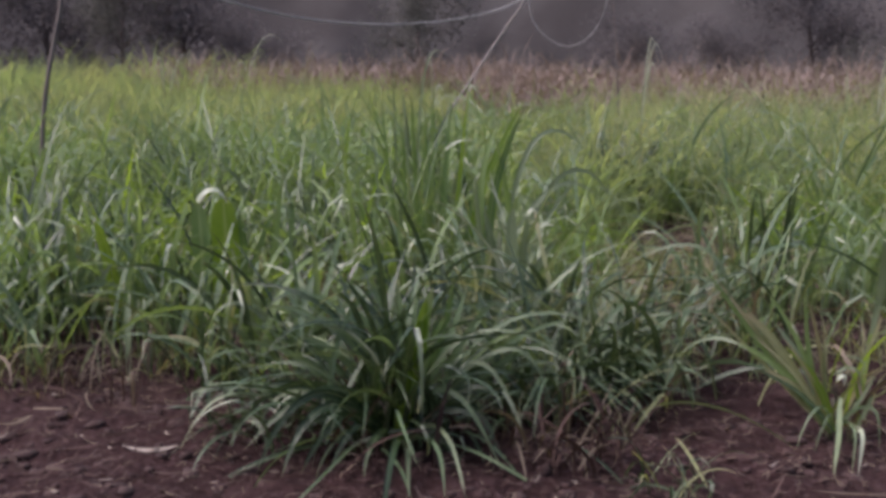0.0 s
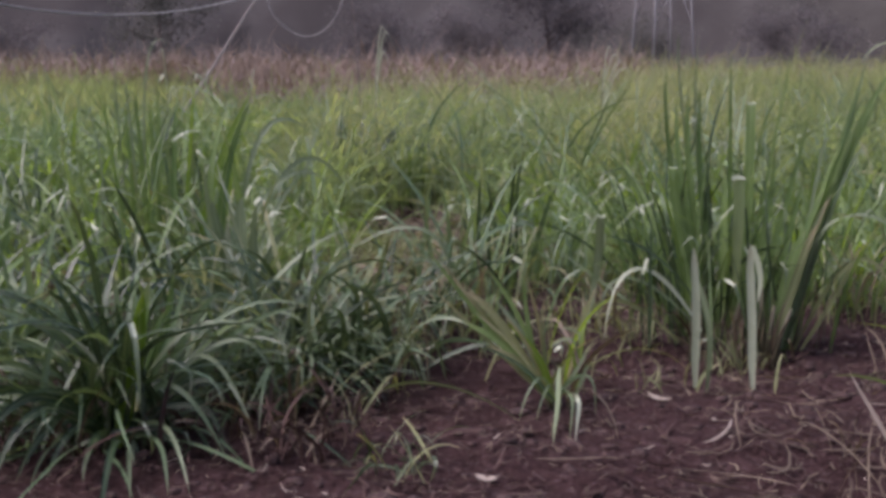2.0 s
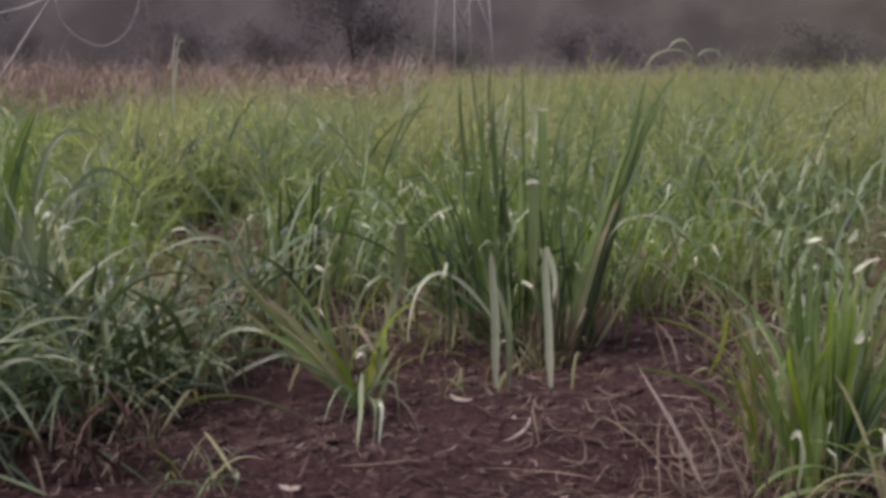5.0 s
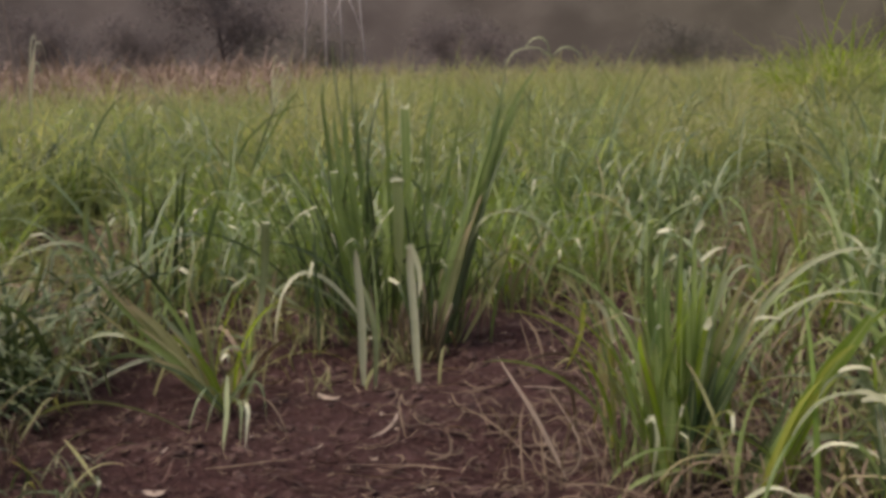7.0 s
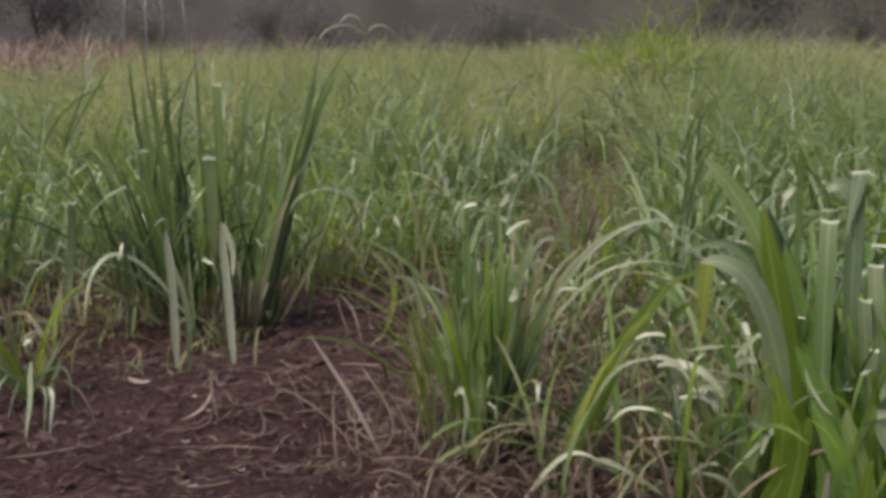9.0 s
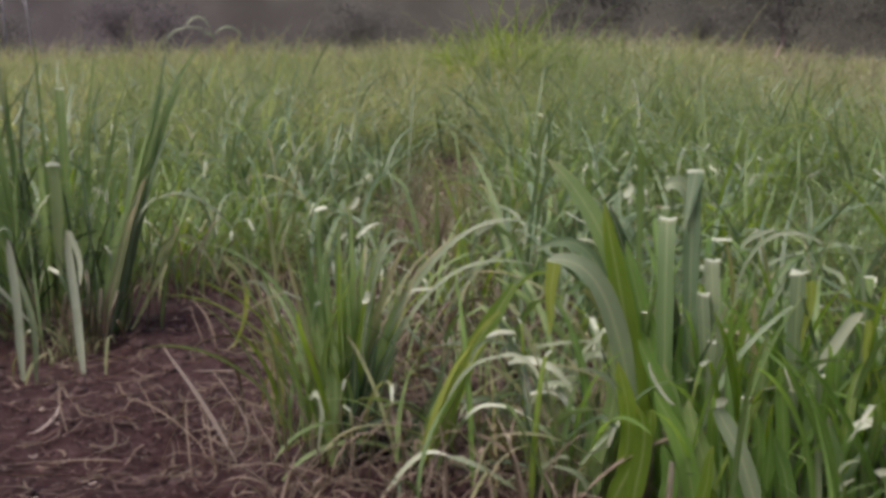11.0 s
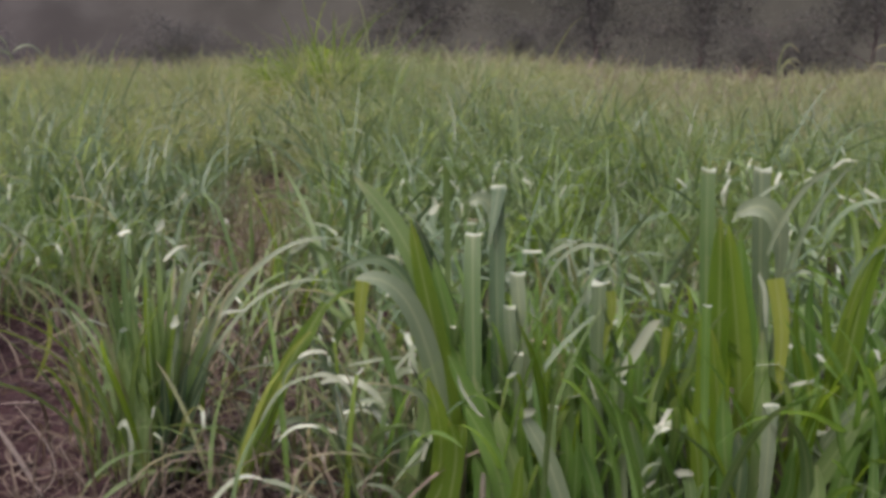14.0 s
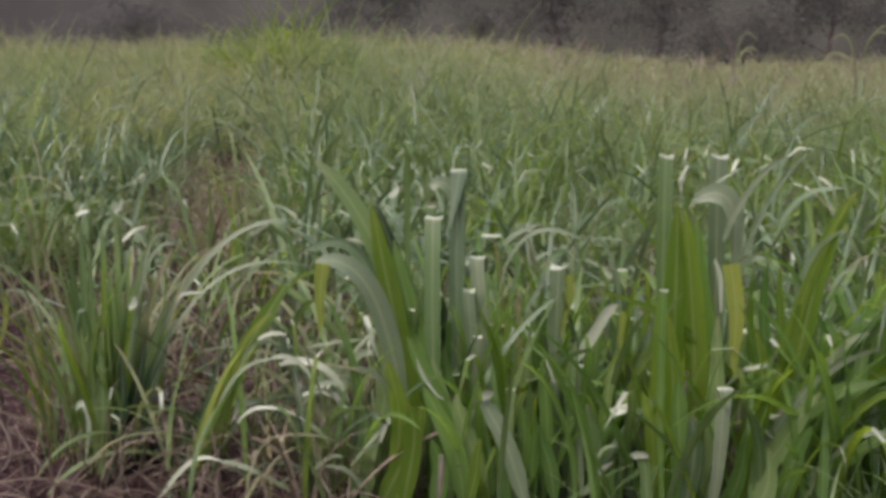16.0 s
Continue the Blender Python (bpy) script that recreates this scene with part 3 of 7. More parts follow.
class Clump:
    """A clump at (x, y) seen from the path: u to the right, v up, w towards the path."""

    def __init__(self, x, y, label, seed, group="cane clumps beside the path", category="cane clump", name="cane_clump"):
        self.turn = math.atan2(x - EYE_X, y - EYE_Y)
        self.z = earth(x, y)
        self.ob = thing(name, x, y, self.z, label, category, group, turn=-math.degrees(self.turn))
        self.rng = np.random.default_rng(seed)

    def arc(self, u0, v0, um, vm, u1, v1, width, material=GREEN, w0=0.0, w1=0.1, fold=0.3, face=0.4, blunt=3.0, foot=0.45):
        """One leaf through three points; face turns its flat side from sideways (0) to the viewer (1)."""
        a, m, b = np.array([u0, -w0, v0]), np.array([um, -0.5 * (w0 + w1), vm]), np.array([u1, -w1, v1])
        c = 2 * m - 0.5 * (a + b)
        s = np.linspace(0, 1, 15)[:, None]
        line = (1 - s) ** 2 * a + 2 * s * (1 - s) * c + s * s * b
        line[:, 0] += 0.012 * np.sin(s[:, 0] * 5 + u0 * 9) * s[:, 0]
        tangent = unit(np.gradient(line, axis=0))
        flat = unit(np.cross(tangent, np.array([0.0, -1.0, 0.0])) + 1e-6)
        deep = np.cross(flat, tangent)
        turn = (1 - face) * 1.4 + self.rng.normal(0, 0.15) + self.rng.normal(0, 0.3) * s
        side = flat * np.cos(turn) + deep * np.sin(turn) * (1.0 if u1 >= u0 else -1.0)
        v, f, u = loft(line[None], side[None], (width * taper(s[:, 0], blunt, foot))[None], np.array([fold]))
        return part("leaf", mesh_from("leaf", v, f, u), material, self.ob)

    def snapped(self, u0, v0, u1, v1, drop, width, material, tip=None, w0=0.0, lean=0.02, fold=0.2):
        """A broad upright leaf that snaps over at its top, so that the end hangs down on the far or near side."""
        a, b = np.array([u0, -w0, v0]), np.array([u1, -w0 - lean, v1])
        s = np.linspace(0, 1, 8)[:, None]
        rise = a + (b - a) * s + np.array([0.0, self.rng.normal(0, 0.05), 0.0]) * np.sin(3.1 * s)
        rise[:, 0] += 0.008 * np.sin(s[:, 0] * 3.1) * (1 if u1 > u0 else -1)
        g = np.linspace(0, math.pi, 6)[1:, None]
        over = -1.0 if self.rng.random() < 0.2 else 1.0
        turn = b + np.concatenate([0.06 * width * (1 - np.cos(g)), over * 0.3 * width * (1 - np.cos(g)), 0.3 * width * np.sin(g)], 1)
        t = np.linspace(0, 1, 6)[1:, None]
        hang = turn[-1] + t * np.array([self.rng.normal(0.1, 0.25) * drop, over * 0.25 * drop, -drop])
        line = np.concatenate([rise, turn, hang])
        side = np.tile(np.array([[1.0, self.rng.normal(0, 0.35), 0.0]]), (len(line), 1))
        k = np.linspace(0, 1, len(line))
        wide = width * np.where(k < 0.62, 0.55 + 0.45 * np.clip(k / 0.3, 0, 1), np.clip(1 - (np.clip(k - 0.62, 0, 1) / 0.38) ** 1.6, 0.02, 1))
        leaf = part("leaf", mesh_from("leaf", *loft(line[None, :9], side[None, :9], wide[None, :9], np.array([fold]))), material, self.ob)
        bent = mesh_from("bent_tip", *loft(line[None, 8:], side[None, 8:], wide[None, 8:], np.array([fold])))
        # PALE on the first faces paints the sky's glint along the crease.
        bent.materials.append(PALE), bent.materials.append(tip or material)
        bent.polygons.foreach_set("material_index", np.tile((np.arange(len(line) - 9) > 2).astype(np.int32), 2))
        part("bent_tip", bent, None, leaf, "bent tip of the leaf, its crease coloured as a glint")
        return leaf

    def fill(self, n, height, width, materials, lean=0.3, bend=(0.3, 1.8), kinks=0.2, reach=0.1, toward=None, arc=math.pi, segs=11):
        r = self.rng
        base = np.stack([r.normal(0, reach, n), r.normal(0, reach, n), r.uniform(0.0, 0.14, n) * height], -1)
        turn = r.uniform(0, 2 * math.pi, n) if toward is None else toward + r.uniform(-arc, arc, n)
        lengths, widths = height * r.uniform(0.55, 1.12, n), width * r.uniform(0.6, 1.2, n)
        leans, bends = np.abs(r.normal(lean * 0.6, lean * 0.6, n)), r.uniform(*bend, n)
        snap = np.where(r.random(n) < kinks, r.uniform(1.2, 2.7, n), 0.0)
        at = r.uniform(0.55, 0.87, n)
        for i in range(n):
            k = slice(i, i + 1)
            v, f, u = grown(r, base[k], turn[k], leans[k], lengths[k], widths[k], bends[k], snap[k], at[k], segs)
            chosen = materials[int(r.integers(0, len(materials)))]
            part("leaf", leaf_mesh((v, f, u), chosen, snap[i] > 0 and chosen not in (DRY, OLD, AMBER), at[i], segs, GREY if i % 3 else chosen), chosen, self.ob)
        return self

    def stems(self, n, height, reach=0.06):
        for _ in range(n):
            u, w = self.rng.normal(0, reach, 2)
            lu, lw = self.rng.normal(0, 0.12, 2)
            h = height * self.rng.uniform(0.6, 1.2)
            part("stem", mesh_from("stem", *tube([(u, w, -0.04), (u + lu * h * 0.4, w + lw * h * 0.4, h * 0.5), (u + lu * h, w + lw * h, h)], [0.017, 0.015, 0.008], 7)), STEM, self.ob)
        return self


# Short PALE arcs on bends and leaf tops are glints drawn as strips.
tussock = Clump(-0.2, 4.51, "large arching blue-green cane clump at the edge of the soil", 101)
# Mostly dark leaves, and a dark foot below: inner shade put into colour.
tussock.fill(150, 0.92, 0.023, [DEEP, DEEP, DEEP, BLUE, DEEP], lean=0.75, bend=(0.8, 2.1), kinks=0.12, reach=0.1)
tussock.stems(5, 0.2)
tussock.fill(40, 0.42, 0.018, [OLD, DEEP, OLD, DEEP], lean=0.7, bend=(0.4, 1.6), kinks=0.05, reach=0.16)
tussock.arc(0.01, 0.03, 0.08, 0.36, 0.16, 0.67, 0.063, GREEN, 0.1, 0.2, face=0.8, blunt=5)
tussock.arc(0.07, 0.28, 0.10, 0.45, 0.13, 0.63, 0.050, LIME, 0.2, 0.22, face=0.8, blunt=5)
tussock.arc(0.01, 0.05, 0.06, 0.30, 0.07, 0.50, 0.051, LIME, 0.16, 0.22, face=0.8, blunt=5)
tussock.arc(0.01, 0.01, -0.01, 0.30, -0.06, 0.61, 0.032, BLUE, 0, 0, face=0.8, blunt=3)
tussock.arc(0.03, 0.01, 0.05, 0.34, 0.04, 0.65, 0.041, BLUE, -0.05, 0, face=0.8, blunt=3)
tussock.arc(0.02, 0.01, -0.07, 0.36, -0.23, 0.50, 0.024, BLUE, 0, 0.1, face=0.8, blunt=3)
tussock.arc(-0.00, 0.22, -0.07, 0.39, -0.16, 0.50, 0.016, PALE, 0.1, 0.14, face=0.8, blunt=3)
tussock.arc(0.08, 0.16, 0.36, 0.47, 0.78, 0.29, 0.016, GREY, 0, 0.1, face=0.5, blunt=3)
tussock.arc(0.76, 0.31, 0.84, 0.23, 0.97, 0.14, 0.013, GREY, 0.1, 0.12, face=0.5, blunt=3)
tussock.arc(0.08, 0.11, 0.45, 0.41, 0.63, 0.12, 0.016, GREY, 0.05, 0.15, face=0.5, blunt=3)
tussock.arc(0.29, 0.36, 0.41, 0.30, 0.49, 0.05, 0.017, GREY, 0.1, 0.2, face=0.8, blunt=3)
tussock.arc(0.41, 0.27, 0.45, 0.21, 0.48, 0.07, 0.013, PALE, 0.2, 0.24, face=0.8, blunt=3)
tussock.arc(0.04, 0.05, 0.17, 0.17, 0.24, 0.02, 0.020, GREY, 0.05, 0.64, face=0.8, blunt=3)
tussock.arc(0.03, 0.04, 0.20, 0.28, 0.40, 0.02, 0.024, BLUE, 0.05, 0.36, face=0.8, blunt=3)
tussock.arc(0.03, 0.05, 0.14, 0.13, 0.17, 0.02, 0.019, BLUE, 0.1, 0.65, face=0.8, blunt=3)
tussock.arc(0.01, 0.07, 0.04, 0.11, 0.05, 0.02, 0.021, GREY, 0.1, 0.64, face=0.8, blunt=3)
tussock.arc(-0.04, 0.06, 0.01, 0.06, 0.06, 0.02, 0.014, BLUE, 0.2, 0.64, face=0.8, blunt=3)
tussock.arc(-0.01, 0.05, -0.17, 0.14, -0.27, 0.02, 0.017, GREY, 0.05, 0.42, face=0.5, blunt=3)
tussock.arc(-0.03, 0.07, -0.37, 0.25, -0.50, 0.04, 0.015, GREY, 0, 0.15, face=0.5, blunt=3)
tussock.arc(-0.28, 0.25, -0.39, 0.24, -0.46, 0.17, 0.008, PALE, 0.12, 0.15, face=0.5, blunt=3)
tussock.arc(-0.07, 0.11, -0.29, 0.33, -0.46, 0.35, 0.012, GREY, 0.02, 0.1, face=0.5, blunt=3)
tussock.arc(-0.33, 0.12, -0.61, 0.24, -0.80, 0.05, 0.014, GREY, 0, 0.15, face=0.5, blunt=3)
tussock.arc(-0.57, 0.24, -0.67, 0.21, -0.76, 0.11, 0.008, PALE, 0.16, 0.2, face=0.5, blunt=3)
# Wide low leaves in the dark colour, deepening the clump's painted shade.
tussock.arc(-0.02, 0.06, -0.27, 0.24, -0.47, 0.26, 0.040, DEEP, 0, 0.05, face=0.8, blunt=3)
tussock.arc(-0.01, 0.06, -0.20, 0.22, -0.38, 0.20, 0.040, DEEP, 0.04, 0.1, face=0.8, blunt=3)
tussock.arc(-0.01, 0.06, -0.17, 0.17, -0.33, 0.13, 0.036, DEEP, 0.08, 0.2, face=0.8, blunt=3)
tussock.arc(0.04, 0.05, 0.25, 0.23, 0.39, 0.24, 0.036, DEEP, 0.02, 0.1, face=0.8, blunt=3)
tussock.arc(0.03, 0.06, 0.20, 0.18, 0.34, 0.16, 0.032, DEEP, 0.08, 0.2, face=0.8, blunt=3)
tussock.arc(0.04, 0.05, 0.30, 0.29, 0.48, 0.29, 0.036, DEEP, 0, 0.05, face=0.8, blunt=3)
tussock.arc(0.02, 0.01, -0.09, 0.34, -0.26, 0.52, 0.029, BLUE, -0.05, 0, face=0.8, blunt=3)
tussock.arc(0.03, 0.01, 0.21, 0.38, 0.31, 0.65, 0.031, BLUE, -0.05, 0, face=0.8, blunt=3)
tussock.arc(0.03, 0.01, 0.30, 0.33, 0.54, 0.47, 0.029, GREEN, -0.05, 0, face=0.8, blunt=3)
tussock.arc(0.02, 0.01, 0.13, 0.35, 0.22, 0.53, 0.032, GREEN, 0.02, 0.05, face=0.8, blunt=3)
tussock.arc(0.01, 0.01, -0.07, 0.27, -0.11, 0.52, 0.029, GREEN, -0.02, 0, face=0.8, blunt=3)
tussock.arc(0.03, 0.01, 0.41, 0.37, 0.73, 0.50, 0.025, BLUE, -0.05, 0, face=0.8, blunt=3)
tussock.arc(0.01, 0.01, -0.18, 0.34, -0.35, 0.44, 0.027, BLUE, -0.05, 0, face=0.8, blunt=3)
tussock.arc(0.01, 0.02, -0.03, 0.23, -0.09, 0.36, 0.032, GREEN, 0.05, 0.08, face=0.8, blunt=3)
tussock.arc(0.03, 0.02, 0.19, 0.24, 0.29, 0.38, 0.032, BLUE, 0.05, 0.08, face=0.8, blunt=3)
tussock.arc(0.14, 0.43, 0.16, 0.45, 0.18, 0.43, 0.014, PALE, 0.12, 0.12, face=0.5, blunt=3)
tussock.arc(0.20, 0.35, 0.24, 0.34, 0.28, 0.30, 0.011, PALE, 0.12, 0.12, face=0.5, blunt=3)
tussock.arc(0.14, 0.27, 0.17, 0.26, 0.20, 0.23, 0.011, PALE, 0.14, 0.14, face=0.5, blunt=3)
# Dark drooping leaves stand in for the shadowed hollow beneath the clump.
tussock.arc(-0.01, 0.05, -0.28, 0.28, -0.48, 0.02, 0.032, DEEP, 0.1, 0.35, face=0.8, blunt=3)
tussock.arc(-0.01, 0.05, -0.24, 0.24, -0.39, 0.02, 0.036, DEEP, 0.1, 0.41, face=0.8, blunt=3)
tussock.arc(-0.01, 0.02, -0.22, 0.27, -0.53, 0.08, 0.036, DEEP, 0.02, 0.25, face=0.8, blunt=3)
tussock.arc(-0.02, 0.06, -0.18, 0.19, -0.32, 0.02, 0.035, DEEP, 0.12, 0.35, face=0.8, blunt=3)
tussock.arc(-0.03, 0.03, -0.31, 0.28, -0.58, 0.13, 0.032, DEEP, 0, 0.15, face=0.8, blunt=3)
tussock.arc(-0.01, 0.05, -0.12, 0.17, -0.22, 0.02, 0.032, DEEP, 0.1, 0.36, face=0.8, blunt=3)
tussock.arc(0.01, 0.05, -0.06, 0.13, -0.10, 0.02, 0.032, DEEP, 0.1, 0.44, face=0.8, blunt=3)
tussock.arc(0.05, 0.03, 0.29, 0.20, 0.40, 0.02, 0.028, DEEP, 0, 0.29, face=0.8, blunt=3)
tussock.arc(0.03, 0.01, 0.09, 0.41, 0.12, 0.62, 0.033, BLUE, -0.1, -0.1, face=0.8, blunt=3)
tussock.arc(0.02, 0.01, -0.00, 0.41, -0.07, 0.64, 0.033, BLUE, -0.1, -0.1, face=0.8, blunt=3)
tussock.arc(0.02, 0.01, -0.05, 0.39, -0.18, 0.57, 0.033, BLUE, -0.1, -0.05, face=0.8, blunt=3)
tussock.arc(0.04, 0.01, 0.20, 0.41, 0.26, 0.65, 0.033, GREEN, -0.1, -0.1, face=0.8, blunt=3)
tussock.arc(0.08, 0.01, 0.29, 0.40, 0.44, 0.56, 0.029, BLUE, -0.1, -0.1, face=0.8, blunt=3)
tussock.arc(0.02, 0.01, -0.22, 0.30, -0.40, 0.51, 0.029, BLUE, -0.1, -0.1, face=0.8, blunt=3)
tussock.arc(0.06, 0.01, 0.44, 0.33, 0.66, 0.40, 0.029, BLUE, -0.05, 0, face=0.8, blunt=3)
tussock.arc(0.00, 0.01, -0.33, 0.34, -0.58, 0.42, 0.029, BLUE, -0.05, 0, face=0.8, blunt=3)

tussock_back = Clump(-0.6, 5.1, "arching green cane clump behind a larger one", 102)
tussock_back.fill(56, 0.92, 0.028, [DEEP, BLUE, GREEN, GREY], lean=0.5, bend=(0.6, 2.2), kinks=0.15)
tussock_back.arc(0.00, 0.06, -0.22, 0.43, -0.38, 0.41, 0.027, GREY, 0, 0.1)
tussock_back.arc(-0.03, 0.06, -0.24, 0.23, -0.41, 0.37, 0.025, GREY, 0, 0.1)
tussock_back.arc(0.01, 0.06, 0.12, 0.64, 0.19, 0.77, 0.030, BLUE, 0, 0.1)
tussock_back.arc(0.00, 0.06, -0.17, 0.30, -0.24, 0.44, 0.027, GREY, 0, 0.1)

# Added tuft: its dark leaves play the shadow on the soil here.
tussock_shade = Clump(-0.63, 4.55, "low tuft of dark leaves added as the shade under a clump", 107)
tussock_shade.fill(64, 0.42, 0.018, [DEEP, DEEP, DEEP, OLD], lean=0.8, bend=(0.5, 1.9), kinks=0.05, reach=0.14)
tussock_shade.stems(2, 0.1)

tussock_left = Clump(-0.93, 5.27, "low arching cane clump at the edge of the soil", 103)
tussock_left.fill(48, 0.85, 0.025, [DEEP, BLUE, GREEN, WEED], lean=0.65, bend=(0.7, 2.2), kinks=0.15)
tussock_left.arc(0.15, 0.14, 0.00, 0.35, -0.15, 0.32, 0.021, GREY, 0, 0.1, face=0.5, blunt=3)
tussock_left.arc(0.28, 0.16, 0.18, 0.53, -0.02, 0.55, 0.021, GREY, 0, 0.1, face=0.8, blunt=3)
tussock_left.arc(0.19, 0.24, 0.11, 0.44, 0.04, 0.54, 0.026, GREY, 0.05, 0.1, face=0.8, blunt=3)
tussock_left.arc(0.20, 0.08, 0.05, 0.30, -0.09, 0.42, 0.028, BLUE, 0, 0.05, face=0.8, blunt=3)
tussock_left.arc(0.17, 0.06, -0.00, 0.18, -0.22, 0.23, 0.028, BLUE, 0, 0.1, face=0.8, blunt=3)
tussock_left.arc(0.22, 0.08, 0.02, 0.10, -0.16, 0.19, 0.023, DEEP, 0.1, 0.15, face=0.8, blunt=3)
tussock_left.arc(0.25, 0.04, 0.13, 0.32, 0.01, 0.45, 0.033, GREEN, -0.05, 0, face=0.8, blunt=3)
tussock_left.arc(0.07, 0.10, 0.07, 0.17, 0.08, 0.24, 0.016, PALE, 0.15, 0.15, face=0.8, blunt=3)

tussock_right = Clump(0.36, 4.98, "low arching cane clump with thin drooping leaves beside a larger one", 102)
tussock_right.fill(80, 0.72, 0.018, [BLUE, DEEP, GREY, WEED, DEEP], lean=0.75, bend=(0.9, 2.2), kinks=0.15, reach=0.15)
tussock_right.fill(18, 0.5, 0.014, [OLD, DRY, DEEP], lean=0.8, bend=(0.6, 1.8), kinks=0.05, reach=0.18)
tussock_right.stems(3, 0.16)

arch_clump = Clump(0.61, 5.56, "arching blue-green cane clump with drooping pale leaves", 104)
arch_clump.fill(60, 0.9, 0.026, [BLUE, DEEP, WEED, DEEP], lean=0.6, bend=(0.9, 2.4), kinks=0.15, reach=0.16)
arch_clump.arc(0.09, 0.01, 0.27, 0.24, 0.57, 0.04, 0.021, GREY, 0.3, 0.35, face=0.5, blunt=3)
arch_clump.arc(0.16, 0.11, 0.27, 0.27, 0.46, 0.32, 0.019, GREY, 0.2, 0.2, face=0.5, blunt=3)
arch_clump.arc(0.10, 0.06, 0.33, 0.33, 0.70, 0.30, 0.020, GREY, 0.1, 0.1, face=0.5, blunt=3)
arch_clump.arc(-0.06, 0.14, 0.04, 0.31, 0.11, 0.36, 0.025, BLUE, 0, 0, face=0.8, blunt=3)
arch_clump.arc(-0.01, 0.03, 0.21, 0.23, 0.36, 0.28, 0.035, DEEP, 0, 0, face=0.8, blunt=3)
arch_clump.arc(0.09, 0.32, 0.15, 0.31, 0.19, 0.30, 0.021, PALE, 0.2, 0.2, face=0.5, blunt=3)
arch_clump.arc(0.34, 0.01, 0.47, 0.12, 0.54, 0.23, 0.024, WEED, 0.1, 0.1, face=0.8, blunt=3)
arch_clump.arc(0.16, 0.06, 0.25, 0.08, 0.31, 0.02, 0.019, GREY, 0.4, 0.75, face=0.5, blunt=3)

grey_clump = Clump(0.3, 6.14, "upright clump of grey-green cane leaves with sky sheen in the colour", 105)
grey_clump.fill(50, 0.98, 0.022, [GREY, GREY, BLUE, PALE], lean=0.35, bend=(0.4, 2.0), kinks=0.25, reach=0.12)
grey_clump.arc(0.03, 0.10, -0.03, 0.51, -0.08, 0.81, 0.059, GREY, 0.1, 0.1, face=0.8, blunt=3)
grey_clump.arc(0.04, 0.09, 0.05, 0.54, 0.07, 0.81, 0.071, GREY, 0.05, 0.05, face=0.8, blunt=5)
grey_clump.arc(0.04, 0.10, 0.10, 0.49, 0.14, 0.79, 0.054, GREY, 0.12, 0.12, face=0.8, blunt=3)
grey_clump.arc(0.02, 0.11, -0.01, 0.46, -0.00, 0.70, 0.053, PALE, 0.15, 0.15, face=0.8, blunt=3)
grey_clump.arc(0.06, 0.09, 0.18, 0.48, 0.31, 0.65, 0.038, GREY, 0.05, 0.05, face=0.8, blunt=3)
grey_clump.arc(0.02, 0.09, -0.12, 0.48, -0.17, 0.65, 0.043, BLUE, 0.05, 0.05, face=0.8, blunt=3)
grey_clump.arc(0.06, 0.10, 0.23, 0.37, 0.46, 0.60, 0.027, GREY, 0.1, 0.1, face=0.8, blunt=3)
grey_clump.arc(0.12, 0.78, 0.15, 0.81, 0.19, 0.79, 0.024, PALE, 0.16, 0.16, face=0.5, blunt=3)
grey_clump.arc(0.19, 0.72, 0.22, 0.74, 0.26, 0.73, 0.021, PALE, 0.16, 0.16, face=0.5, blunt=3)
grey_clump.arc(0.02, 0.12, 0.08, 0.32, 0.12, 0.47, 0.058, GREY, 0.18, 0.18, face=0.8, blunt=3)
grey_clump.arc(0.17, 0.34, 0.19, 0.31, 0.21, 0.27, 0.021, PALE, 0.2, 0.2, face=0.8, blunt=3)

flat_leaf_clump = Clump(-1.28, 6.5, "green cane clump with one broad upright leaf", 106)
flat_leaf_clump.fill(34, 1.0, 0.026, [DEEP, GREEN, LIME, DEEP], lean=0.35, bend=(0.3, 1.8), kinks=0.25, reach=0.12)
flat_leaf_clump.arc(0.06, 0.20, 0.07, 0.56, 0.07, 0.82, 0.138, LIME, 0.5, 0.45, face=0.95, blunt=9)
flat_leaf_clump.arc(-0.06, 0.18, -0.06, 0.54, -0.06, 0.80, 0.095, GREEN, 0.48, 0.45, face=0.9, blunt=7)
flat_leaf_clump.arc(-0.07, 0.80, 0.00, 0.86, 0.09, 0.79, 0.031, PALE, 0.5, 0.5, face=0.45, blunt=5, foot=1.0)
flat_leaf_clump.arc(0.11, 0.19, 0.16, 0.53, 0.14, 0.75, 0.059, GREEN, 0.46, 0.44, face=0.8, blunt=3)
flat_leaf_clump.arc(0.15, 0.39, 0.19, 0.58, 0.31, 0.70, 0.027, GREY, 0.3, 0.3, face=0.8, blunt=3)
flat_leaf_clump.arc(0.17, 0.30, 0.27, 0.59, 0.34, 0.71, 0.030, GREEN, 0.3, 0.3, face=0.8, blunt=3)
flat_leaf_clump.arc(0.18, 0.75, 0.14, 0.90, 0.06, 0.95, 0.022, GREY, 0.2, 0.2, face=0.8, blunt=3)
flat_leaf_clump.snapped(-0.35, 0.07, -0.36, 0.45, 0.03, 0.044, GREEN, w0=0.4)
flat_leaf_clump.arc(-0.46, 0.03, -0.50, 0.42, -0.63, 0.78, 0.038, LIME, 0.2, 0.2, face=0.8, blunt=3)
flat_leaf_clump.arc(-0.49, 0.04, -0.55, 0.52, -0.60, 0.68, 0.033, LIME, 0.25, 0.25, face=0.8, blunt=3)
flat_leaf_clump.arc(-0.61, 0.22, -0.57, 0.36, -0.49, 0.48, 0.037, GREY, 0.35, 0.35, face=0.8, blunt=3)
